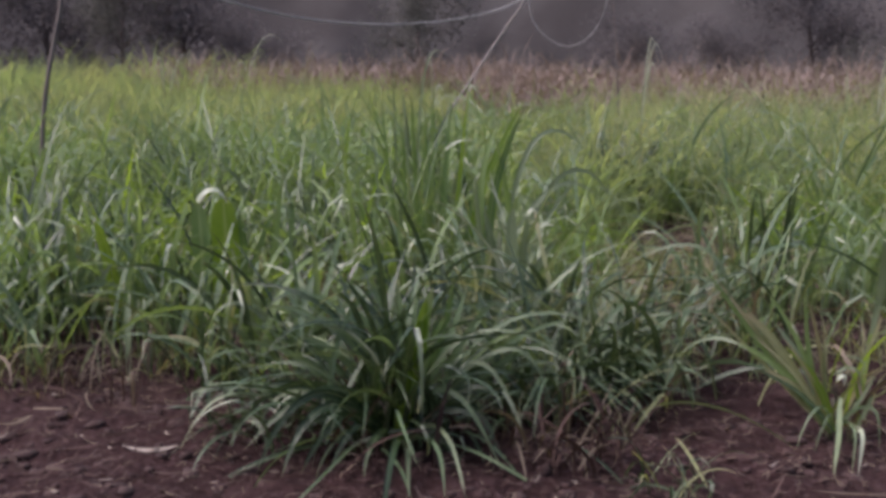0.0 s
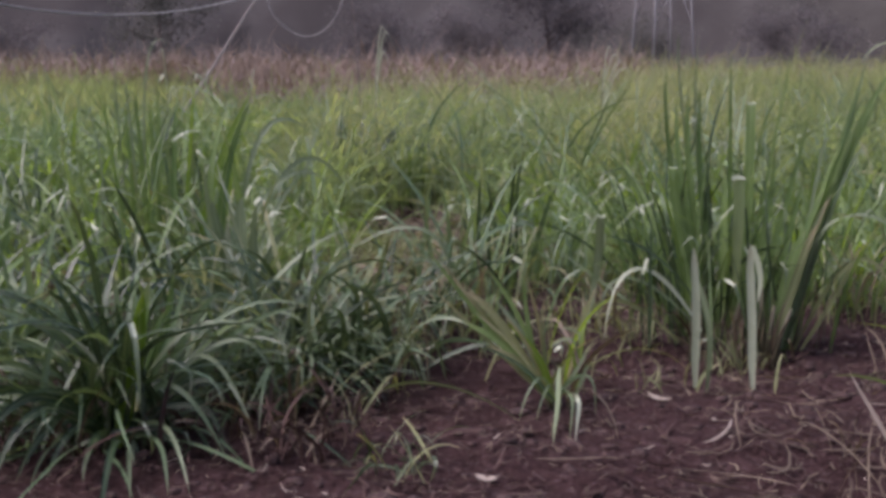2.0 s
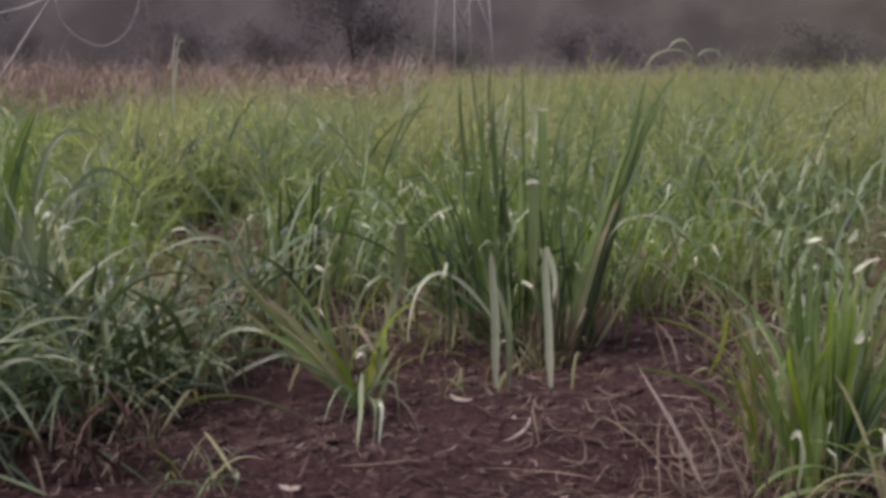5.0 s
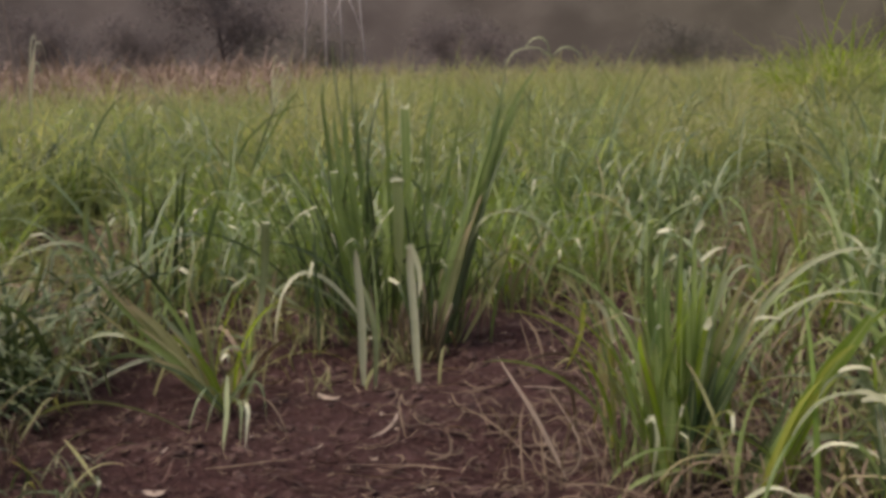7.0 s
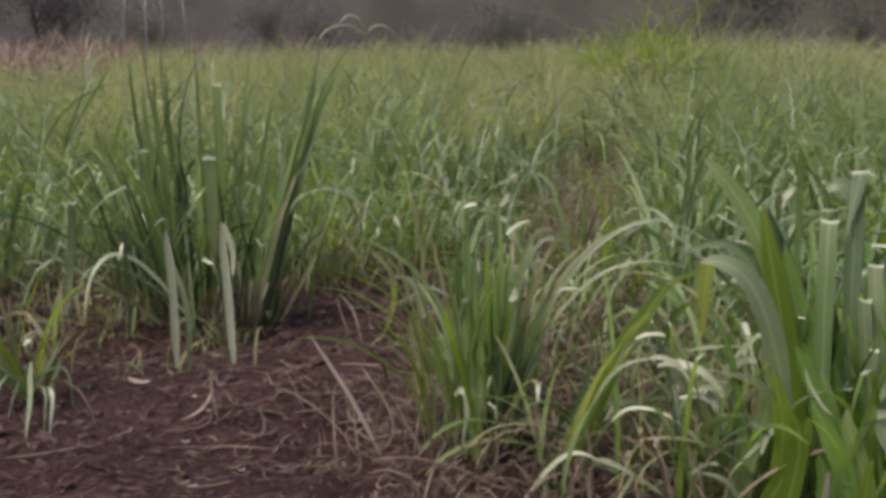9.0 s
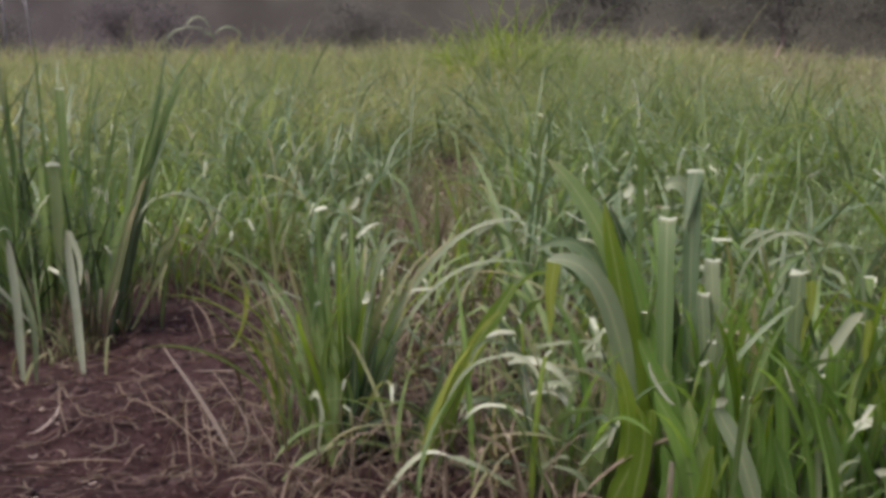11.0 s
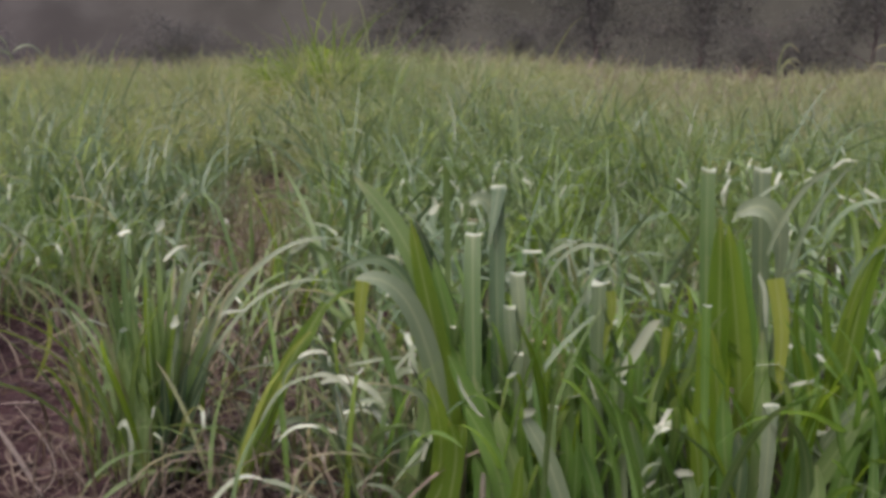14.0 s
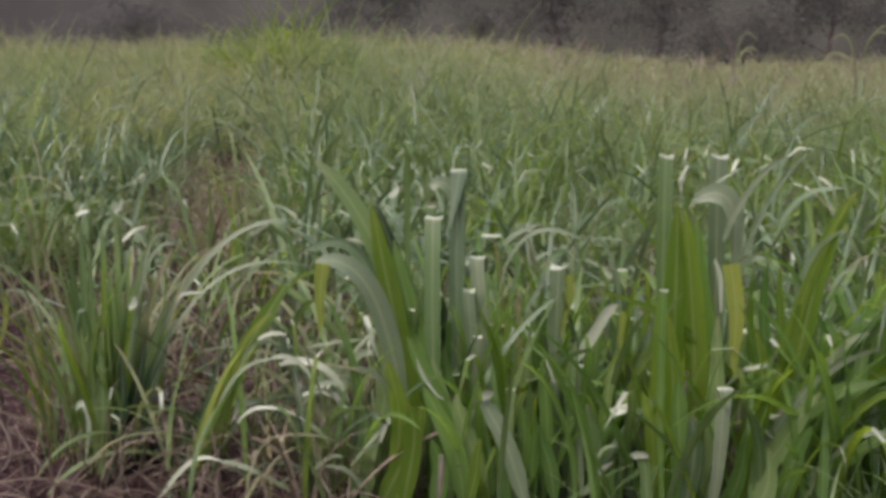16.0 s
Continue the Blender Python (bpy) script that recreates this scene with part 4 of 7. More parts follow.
flat_leaf_clump.arc(-0.55, 0.24, -0.50, 0.24, -0.44, 0.22, 0.021, PALE, 0.35, 0.35, face=0.5, blunt=3)
flat_leaf_clump.arc(0.34, 0.01, 0.41, 0.36, 0.45, 0.77, 0.047, GREEN, 0, 0, face=0.8, blunt=3)
flat_leaf_clump.arc(0.28, 0.01, 0.35, 0.46, 0.39, 0.93, 0.041, GREEN, 0, 0, face=0.8, blunt=3)
flat_leaf_clump.arc(-0.26, 0.03, -0.20, 0.49, -0.12, 0.76, 0.039, GREEN, 0.1, 0.1, face=0.8, blunt=3)
flat_leaf_clump.arc(-0.76, 0.20, -0.72, 0.46, -0.74, 0.73, 0.043, GREEN, 0.2, 0.2, face=0.8, blunt=3)

left_clump = Clump(-2.17, 6.19, "green and lime cane clump with bent leaves over the soil", 107)
left_clump.fill(44, 0.95, 0.03, [GREEN, GREEN, DEEP, BLUE], lean=0.5, bend=(0.5, 2.2), kinks=0.3, reach=0.16)
left_clump.arc(0.00, 0.06, -0.12, 0.17, -0.13, 0.03, 0.044, GREY, 0, 0.1)
left_clump.arc(0.00, 0.06, 0.08, 0.13, 0.14, 0.02, 0.035, GREY, 0, 0.42)
left_clump.arc(0.03, 0.09, 0.19, 0.48, 0.38, 0.24, 0.035, GREY, 0, 0.1)
left_clump.arc(-0.05, 0.06, -0.09, 0.46, -0.14, 0.68, 0.041, GREEN, 0, 0.1)

left_clump_b = Clump(-1.85, 6.46, "green cane clump with yellowing bent leaves", 108)
left_clump_b.fill(36, 0.95, 0.03, [GREEN, GREEN, WEED, BLUE], lean=0.4, bend=(0.4, 2.0), kinks=0.3, reach=0.14)
left_clump_b.snapped(0.18, 0.02, 0.20, 0.37, 0.19, 0.064, GREEN, w0=0)
left_clump_b.arc(-0.06, 0.04, -0.07, 0.27, 0.01, 0.40, 0.052, GREY, 0, 0.1)
left_clump_b.arc(-0.03, 0.03, -0.08, 0.55, -0.10, 0.77, 0.042, GREEN, 0, 0.1)
left_clump_b.arc(0.03, 0.03, -0.03, 0.17, 0.07, 0.18, 0.032, GREY, 0, 0.1)

left_clump_c = Clump(-2.42, 5.92, "green cane clump with bent leaves", 109)
left_clump_c.fill(40, 0.95, 0.03, [GREEN, GREEN, BLUE], lean=0.45, bend=(0.5, 2.0), kinks=0.25, reach=0.16)
left_clump_c.arc(3.00, -0.16, 2.94, 0.57, 3.15, 1.27, 0.062, GREEN, 0, 0, face=0.8)
left_clump_c.arc(2.94, -0.11, 2.87, 0.47, 2.84, 0.87, 0.046, GREY, 0.05, 0, face=0.8, blunt=6)
left_clump_c.arc(3.04, -0.17, 3.08, 0.49, 2.95, 1.11, 0.055, GREEN, 0, 0, face=0.8)
left_clump_c.arc(2.98, -0.16, 2.88, 0.64, 3.00, 1.22, 0.046, GREEN, 0, 0, face=0.7)
left_clump_c.arc(3.28, 0.46, 3.60, 0.87, 3.93, 0.62, 0.031, GREY, -0.2, -0.2, face=0.6)
left_clump_c.arc(3.16, 0.54, 3.35, 1.07, 3.65, 1.03, 0.034, GREY, -0.2, -0.2, face=0.6)
left_clump_c.arc(3.15, 0.48, 3.44, 0.78, 3.71, 0.72, 0.031, GREY, -0.1, -0.1, face=0.6)

tall_left = Clump(-0.14, 7.44, "tall grey-green upright cane clump with pale hooked tips", 190)
tall_left.fill(44, 1.1, 0.018, [GREEN, BLUE, GREEN, GREY], lean=0.24, bend=(0.1, 1.2), kinks=0.2, reach=0.13)
tall_left.stems(6, 0.35, 0.1)
tall_left.arc(-0.07, 0.01, -0.11, 0.75, -0.12, 1.28, 0.025, GREEN, 0.05, 0.05, face=0.8, blunt=3)
tall_left.arc(0.02, 0.01, 0.06, 0.82, 0.08, 1.37, 0.029, GREEN, 0.05, 0.05, face=0.8, blunt=3)
tall_left.arc(0.08, 1.36, 0.11, 1.40, 0.14, 1.35, 0.014, PALE, 0.06, 0.06, face=0.5, blunt=3)
tall_left.arc(0.14, 0.01, 0.24, 0.78, 0.29, 1.37, 0.029, LIME, 0, 0, face=0.8, blunt=3)
tall_left.arc(0.29, 1.37, 0.31, 1.40, 0.34, 1.36, 0.012, PALE, 0.02, 0.02, face=0.5, blunt=3)
tall_left.arc(-0.00, 0.01, -0.04, 0.78, -0.05, 1.35, 0.033, GREEN, 0.02, 0.02, face=0.8, blunt=3)
tall_left.arc(0.11, 0.01, 0.15, 0.74, 0.20, 1.35, 0.042, GREEN, 0, 0, face=0.8, blunt=3)
tall_left.arc(0.07, 0.01, 0.04, 0.71, 0.03, 1.25, 0.037, GREEN, 0.06, 0.06, face=0.8, blunt=3)
tall_left.arc(-0.07, 0.01, -0.20, 0.78, -0.24, 1.32, 0.025, GREEN, 0, 0, face=0.8, blunt=3)
tall_left.arc(-0.04, 0.01, -0.15, 0.78, -0.16, 1.58, 0.015, GREY, 0, 0, face=0.8, blunt=3)
tall_left.arc(-0.00, 0.01, -0.01, 1.30, 0.15, 1.59, 0.015, GREY, 0, 0, face=0.8, blunt=3)
tall_left.arc(-0.02, 0.02, -0.10, 1.06, -0.10, 1.35, 0.016, GREY, 0.08, 0.08, face=0.8, blunt=3)
tall_left.arc(0.21, 0.01, 0.38, 0.71, 0.62, 1.29, 0.050, LIME, 0, 0, face=0.8, blunt=3)
tall_left.arc(0.23, 0.01, 0.44, 0.53, 0.49, 0.97, 0.037, LIME, 0.05, 0.05, face=0.8, blunt=3)
tall_left.arc(0.14, 1.01, 0.22, 1.06, 0.31, 1.07, 0.016, PALE, 0.15, 0.15, face=0.5, blunt=3)
tall_left.arc(0.33, 0.73, 0.33, 0.82, 0.35, 0.88, 0.018, PALE, 0.15, 0.15, face=0.8, blunt=3)
tall_left.arc(0.17, 0.02, 0.28, 0.47, 0.34, 0.86, 0.025, GREEN, 0.1, 0.1, face=0.8, blunt=3)
tall_left.arc(-0.14, 0.01, -0.35, 0.46, -0.40, 1.00, 0.033, GREEN, 0, 0, face=0.8, blunt=3)
tall_left.arc(-0.11, 0.01, -0.24, 0.43, -0.35, 0.73, 0.025, GREEN, 0.05, 0.05, face=0.8, blunt=3)
tall_left.arc(-0.34, 0.73, -0.14, 0.73, 0.00, 0.56, 0.016, GREY, 0.3, 0.3, face=0.5, blunt=3)
tall_left.arc(0.14, 0.02, 0.21, 0.47, 0.27, 0.73, 0.033, GREEN, 0.1, 0.1, face=0.8, blunt=3)
tall_left.arc(0.03, 0.02, 0.02, 0.37, 0.01, 0.73, 0.037, GREEN, 0.12, 0.12, face=0.8, blunt=3)
tall_left.arc(-0.07, 0.02, -0.35, 0.40, -0.75, 0.64, 0.018, GREY, 0.1, 0.1, face=0.8, blunt=3)

fan_clump = Clump(1.62, 4.7, "yellowish fan-shaped cane plant with pale drooping lower leaves", 110)
fan_clump.fill(10, 0.55, 0.022, [WEED, LIME, DRY], lean=0.6, bend=(0.6, 2.2), kinks=0.2, reach=0.05)
fan_clump.stems(3, 0.18, 0.04)
fan_clump.arc(-0.04, 0.03, -0.25, 0.30, -0.50, 0.64, 0.031, WEED, 0, 0.05, face=0.8, blunt=3)
fan_clump.arc(-0.05, 0.03, -0.29, 0.32, -0.57, 0.71, 0.025, GREEN, 0, 0.05, face=0.8, blunt=3)
fan_clump.arc(-0.05, 0.04, -0.26, 0.37, -0.39, 0.51, 0.038, WEED, 0.04, 0.06, face=0.8, blunt=3)
fan_clump.arc(-0.04, 0.04, -0.22, 0.26, -0.41, 0.39, 0.034, GREEN, 0.06, 0.08, face=0.8, blunt=3)
fan_clump.arc(-0.04, 0.05, -0.16, 0.30, -0.27, 0.48, 0.033, GREY, 0.03, 0.06, face=0.8, blunt=3)
fan_clump.arc(-0.04, 0.04, -0.13, 0.28, -0.15, 0.62, 0.025, GREEN, 0, 0.05, face=0.8, blunt=3)
fan_clump.arc(-0.04, 0.04, -0.10, 0.35, -0.14, 0.57, 0.017, AMBER, 0, 0, face=0.8, blunt=3)
fan_clump.arc(-0.03, 0.05, -0.08, 0.27, -0.06, 0.48, 0.017, WEED, 0.04, 0.04, face=0.8, blunt=3)
fan_clump.arc(-0.03, 0.05, -0.13, 0.19, -0.30, 0.29, 0.030, WEED, 0.08, 0.1, face=0.8, blunt=3)
fan_clump.arc(-0.03, 0.06, -0.11, 0.25, -0.22, 0.39, 0.034, LIME, 0.1, 0.1, face=0.8, blunt=3)
fan_clump.arc(-0.46, 0.56, -0.59, 0.77, -0.91, 0.67, 0.017, GREY, 0.05, 0.05, face=0.5, blunt=3)
fan_clump.arc(-0.01, 0.20, -0.02, 0.10, -0.02, 0.02, 0.024, GREY, 0.1, 0.56, face=0.8, blunt=3)
fan_clump.arc(0.02, 0.09, 0.06, 0.13, 0.06, 0.02, 0.021, PALE, 0.15, 0.55, face=0.8, blunt=3)
fan_clump.arc(-0.04, 0.29, 0.03, 0.32, 0.08, 0.24, 0.013, GREY, 0.1, 0.1, face=0.5, blunt=3)
fan_clump.arc(-0.00, 0.37, 0.06, 0.35, 0.08, 0.29, 0.009, GREY, 0.1, 0.1, face=0.8, blunt=3)
fan_clump.arc(-0.02, 0.06, 0.06, 0.20, 0.13, 0.30, 0.015, GREY, 0.1, 0.1, face=0.8, blunt=3)
fan_clump.arc(-0.03, 0.29, -0.01, 0.31, 0.01, 0.27, 0.017, PALE, 0.2, 0.2, face=0.5, blunt=3)
fan_clump.arc(0.04, 0.05, 0.09, 0.19, 0.12, 0.22, 0.017, GREY, 0.14, 0.14, face=0.8, blunt=3)
fan_clump.arc(-0.04, 0.03, 0.03, 0.17, 0.06, 0.27, 0.019, AMBER, 0, 0, face=0.8, blunt=3)
fan_clump.arc(-0.04, 0.04, -0.30, 0.29, -0.53, 0.53, 0.017, WEED, 0.05, 0.08, face=0.8, blunt=3)
fan_clump.arc(-0.04, 0.03, -0.23, 0.33, -0.41, 0.55, 0.017, WEED, 0.02, 0.04, face=0.8, blunt=3)
fan_clump.arc(-0.04, 0.06, -0.19, 0.27, -0.35, 0.43, 0.019, WEED, 0.1, 0.1, face=0.8, blunt=3)
fan_clump.arc(-0.04, 0.06, -0.14, 0.28, -0.23, 0.43, 0.017, AMBER, 0.1, 0.12, face=0.8, blunt=3)
fan_clump.arc(-0.03, 0.06, -0.17, 0.21, -0.36, 0.31, 0.017, DEEP, 0.12, 0.14, face=0.8, blunt=3)
fan_clump.arc(-0.03, 0.06, -0.10, 0.18, -0.16, 0.02, 0.011, BLUE, 0.1, 0.3, face=0.8, blunt=3)
fan_clump.arc(-0.03, 0.08, -0.06, 0.15, -0.09, 0.02, 0.011, GREY, 0.1, 0.3, face=0.8, blunt=3)
fan_clump.arc(-0.03, 0.08, 0.10, 0.18, 0.15, 0.02, 0.011, BLUE, 0.1, 0.19, face=0.8, blunt=3)
fan_clump.arc(-0.03, 0.08, 0.03, 0.14, 0.04, 0.02, 0.013, GREY, 0.1, 0.52, face=0.8, blunt=3)
fan_clump.arc(-0.04, 0.01, 0.08, 0.36, 0.15, 0.51, 0.018, WEED, -0.05, -0.05, face=0.8, blunt=3)
fan_clump.arc(-0.04, 0.01, -0.18, 0.36, -0.30, 0.58, 0.023, GREEN, -0.05, -0.05, face=0.8, blunt=3)

stump_shoots = Clump(2.33, 4.84, "two broad upright pale cane leaves standing in bare soil", 111, group="upright shoots in bare soil", category="cane shoot", name="cane_shoot")
stump_shoots.fill(3, 0.3, 0.02, [WEED, DRY], lean=0.3)
stump_shoots.arc(-0.04, 0.05, -0.05, 0.38, -0.05, 0.68, 0.037, PALE, 0.05, 0.05, face=0.8, blunt=10)
stump_shoots.arc(0.01, 0.03, 0.01, 0.31, -0.02, 0.52, 0.026, GREY, 0.06, 0.06, face=0.8, blunt=7)
stump_shoots.arc(-0.04, 0.68, -0.08, 0.72, -0.11, 0.66, 0.010, GREY, 0.05, 0.05, face=0.5, blunt=3)

stump_shoot = Clump(2.55, 4.81, "broad upright pale cane leaf folded at its top in bare soil", 112, group="upright shoots in bare soil", category="cane shoot", name="cane_shoot")
stump_shoot.fill(3, 0.25, 0.02, [WEED, DRY], lean=0.3)
stump_shoot.arc(-0.00, 0.01, -0.02, 0.34, -0.02, 0.67, 0.037, PALE, 0.05, 0.05, face=0.85, blunt=12)
stump_shoot.arc(-0.02, 0.66, 0.01, 0.53, 0.02, 0.41, 0.026, PALE, 0.07, 0.07, face=0.8, blunt=3)

tall_clump = Clump(2.85, 5.41, "tall dark upright cane clump with long narrow leaves", 113)
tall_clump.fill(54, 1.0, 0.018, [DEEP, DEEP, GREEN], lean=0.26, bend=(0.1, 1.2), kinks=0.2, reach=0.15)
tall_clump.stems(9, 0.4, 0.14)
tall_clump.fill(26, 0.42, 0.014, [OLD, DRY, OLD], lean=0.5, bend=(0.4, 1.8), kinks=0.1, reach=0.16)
tall_clump.arc(0.10, 0.06, 0.28, 0.69, 0.41, 1.11, 0.032, GREEN, 0.06, 0.06, face=0.8, blunt=3)
tall_clump.arc(0.13, 0.05, 0.32, 0.78, 0.45, 1.30, 0.030, GREEN, 0.03, 0.05, face=0.8, blunt=3)
tall_clump.arc(0.14, 0.07, 0.33, 0.73, 0.48, 1.09, 0.030, DEEP, 0.08, 0.08, face=0.8, blunt=3)
tall_clump.arc(0.09, 0.07, 0.22, 0.53, 0.34, 0.84, 0.041, WEED, 0.1, 0.1, face=0.8, blunt=3)
tall_clump.arc(0.08, 0.07, 0.19, 0.45, 0.28, 0.70, 0.045, WEED, 0.12, 0.12, face=0.8, blunt=3)
tall_clump.arc(0.15, 0.06, 0.37, 0.86, 0.55, 1.33, 0.025, GREEN, 0.03, 0.05, face=0.8, blunt=3)
tall_clump.arc(0.13, 0.05, 0.30, 0.78, 0.46, 1.40, 0.028, GREEN, 0, 0.05, face=0.8, blunt=3)
tall_clump.arc(0.11, 0.05, 0.35, 0.92, 0.47, 1.48, 0.025, BLUE, 0, 0.05, face=0.8, blunt=3)
tall_clump.arc(0.15, 0.05, 0.39, 0.99, 0.64, 1.48, 0.030, GREEN, 0, 0.05, face=0.8, blunt=3)
tall_clump.arc(0.10, 0.05, 0.24, 0.63, 0.37, 1.08, 0.037, GREEN, 0.02, 0.05, face=0.8, blunt=3)
tall_clump.arc(0.14, 0.06, 0.30, 0.69, 0.44, 1.19, 0.041, GREEN, 0.05, 0.05, face=0.8, blunt=3)
tall_clump.arc(0.17, 0.05, 0.34, 0.83, 0.51, 1.21, 0.025, GREEN, 0, 0.05, face=0.8, blunt=3)
tall_clump.arc(0.08, 0.06, 0.20, 0.55, 0.30, 0.84, 0.041, GREEN, 0.06, 0.08, face=0.8, blunt=3)
tall_clump.arc(0.11, 0.07, 0.24, 0.58, 0.36, 0.92, 0.045, GREEN, 0.08, 0.08, face=0.8, blunt=3)
tall_clump.arc(0.14, 0.06, 0.26, 0.64, 0.39, 1.03, 0.037, GREEN, 0.04, 0.05, face=0.8, blunt=3)
tall_clump.arc(0.12, 0.07, 0.22, 0.50, 0.32, 0.81, 0.041, BLUE, 0.1, 0.1, face=0.8, blunt=3)
tall_clump.arc(0.05, 0.07, 0.14, 0.42, 0.23, 0.67, 0.050, GREEN, 0.1, 0.1, face=0.8, blunt=3)
tall_clump.arc(0.45, 1.47, 0.54, 1.55, 0.67, 1.53, 0.009, GREY, 0.05, 0.05, face=0.5, blunt=3)
tall_clump.arc(0.56, 1.56, 0.63, 1.60, 0.69, 1.50, 0.011, GREY, 0.05, 0.05, face=0.5, blunt=3)
tall_clump.arc(0.64, 1.53, 0.68, 1.51, 0.70, 1.47, 0.011, GREY, 0.05, 0.05, face=0.8, blunt=3)
tall_clump.arc(0.70, 1.52, 0.78, 1.55, 0.88, 1.46, 0.011, GREY, 0.05, 0.05, face=0.5, blunt=3)
tall_clump.arc(0.15, 0.08, 0.27, 0.92, 0.32, 1.08, 0.023, GREY, 0, 0.05, face=0.8, blunt=3)
tall_clump.arc(0.17, 0.10, 0.26, 0.56, 0.39, 0.73, 0.025, GREY, 0.08, 0.1, face=0.8, blunt=3)
tall_clump.arc(0.39, 0.73, 0.60, 0.70, 0.78, 0.44, 0.018, GREY, 0.1, 0.1, face=0.5, blunt=3)
tall_clump.arc(0.22, 0.06, 0.41, 0.41, 0.47, 0.58, 0.023, WEED, 0.05, 0.05, face=0.8, blunt=3)
tall_clump.arc(-0.09, 0.03, 0.02, 0.62, 0.08, 1.08, 0.033, GREEN, -0.05, -0.05, face=0.8, blunt=3)
tall_clump.arc(-0.06, 0.03, 0.10, 0.68, 0.24, 1.22, 0.028, GREEN, -0.05, -0.05, face=0.8, blunt=3)
tall_clump.arc(-0.00, 0.04, 0.13, 0.57, 0.22, 0.91, 0.032, GREEN, 0, 0, face=0.8, blunt=3)
tall_clump.arc(0.19, 0.06, 0.48, 0.53, 0.68, 0.20, 0.020, WEED, 0.05, 0.1, face=0.8, blunt=3)

tall_clump_b = Clump(2.55, 5.66, "tall upright cane clump with bright bent leaf tips", 114)
tall_clump_b.fill(84, 1.1, 0.019, [DEEP, DEEP, GREEN], lean=0.3, bend=(0.2, 1.5), kinks=0.25, reach=0.14)
tall_clump_b.stems(6, 0.35, 0.1)
tall_clump_b.arc(0.12, 0.02, -0.02, 0.73, -0.10, 1.37, 0.031, GREEN, 0, 0.06, face=0.8, blunt=3)
tall_clump_b.arc(0.13, 0.02, -0.03, 0.76, -0.09, 1.43, 0.026, GREEN, 0, 0.06, face=0.8, blunt=3)
tall_clump_b.arc(0.15, 0.02, 0.05, 0.79, 0.02, 1.31, 0.038, GREEN, 0, 0.06, face=0.8, blunt=3)
tall_clump_b.arc(0.16, 0.03, 0.02, 0.74, -0.04, 1.27, 0.033, GREEN, 0.04, 0.06, face=0.8, blunt=3)
tall_clump_b.snapped(0.08, 0.04, -0.05, 0.92, 0.07, 0.044, GREEN, w0=0.12)
tall_clump_b.arc(0.26, 0.89, 0.27, 0.63, 0.25, 0.32, 0.053, FAR_GREEN, 0.3, 0.34, face=0.95, blunt=4, foot=1.0)
tall_clump_b.arc(0.23, 0.89, 0.26, 0.90, 0.29, 0.89, 0.020, PALE, 0.31, 0.31, face=0.9, blunt=9, foot=1.0)
tall_clump_b.snapped(0.31, 0.03, 0.32, 1.23, 0.07, 0.045, GREEN, w0=0.05)
tall_clump_b.arc(0.23, 0.02, 0.32, 0.73, 0.33, 1.18, 0.038, GREEN, 0.02, 0.04, face=0.8, blunt=3)
tall_clump_b.arc(0.20, 0.02, 0.11, 0.73, 0.07, 1.35, 0.033, GREEN, 0, 0.02, face=0.8, blunt=3)
tall_clump_b.arc(0.22, 0.02, 0.13, 0.88, 0.25, 1.40, 0.021, DEEP, 0, 0.02, face=0.8, blunt=3)
tall_clump_b.arc(0.17, 0.01, 0.08, 0.93, 0.06, 1.57, 0.017, GREY, -0.05, 0, face=0.8, blunt=3)
tall_clump_b.arc(0.16, 0.01, 0.02, 1.02, -0.04, 1.60, 0.017, GREY, -0.05, 0, face=0.8, blunt=3)
tall_clump_b.arc(0.23, 0.01, 0.24, 0.87, 0.21, 1.51, 0.019, GREEN, -0.05, 0, face=0.8, blunt=3)
tall_clump_b.arc(0.26, 0.01, 0.41, 0.79, 0.50, 1.51, 0.017, GREEN, -0.05, 0, face=0.8, blunt=3)
tall_clump_b.arc(0.19, 0.03, 0.22, 0.54, 0.20, 0.94, 0.047, GREEN, 0.06, 0.06, face=0.8, blunt=3)
tall_clump_b.arc(0.26, 0.03, 0.31, 0.42, 0.36, 0.80, 0.042, GREEN, 0.06, 0.06, face=0.8, blunt=3)
tall_clump_b.arc(0.11, 0.04, 0.04, 0.48, 0.01, 0.80, 0.042, GREEN, 0.08, 0.08, face=0.8, blunt=3)
tall_clump_b.arc(0.10, 0.02, -0.06, 0.50, -0.34, 1.01, 0.028, GREEN, 0, 0.04, face=0.8, blunt=3)
tall_clump_b.arc(0.09, 0.03, -0.12, 0.50, -0.40, 0.78, 0.028, GREEN, 0.04, 0.06, face=0.8, blunt=3)
tall_clump_b.arc(0.11, 0.14, -0.20, 0.46, -0.35, 0.12, 0.022, PALE, 0.3, 0.5, face=0.5, blunt=3)
tall_clump_b.arc(0.08, 0.17, -0.25, 0.41, -0.37, 0.21, 0.016, GREY, 0.3, 0.45, face=0.5, blunt=3)
tall_clump_b.snapped(-0.45, 0.16, -0.39, 0.69, 0.31, 0.039, GREY, w0=0.3)
tall_clump_b.arc(-0.06, 0.10, -0.35, 0.30, -0.58, 0.48, 0.023, GREY, 0.1, 0.1, face=0.5, blunt=3)
tall_clump_b.arc(0.06, 0.02, -0.27, 0.49, -0.55, 0.88, 0.021, GREEN, 0, 0, face=0.8, blunt=3)
tall_clump_b.arc(-0.00, 0.08, -0.34, 0.29, -0.53, 0.02, 0.020, WEED, 0.3, 0.42, face=0.8, blunt=3)
tall_clump_b.arc(0.19, 1.05, 0.21, 1.03, 0.20, 0.99, 0.020, PALE, 0.1, 0.1, face=0.8, blunt=3)
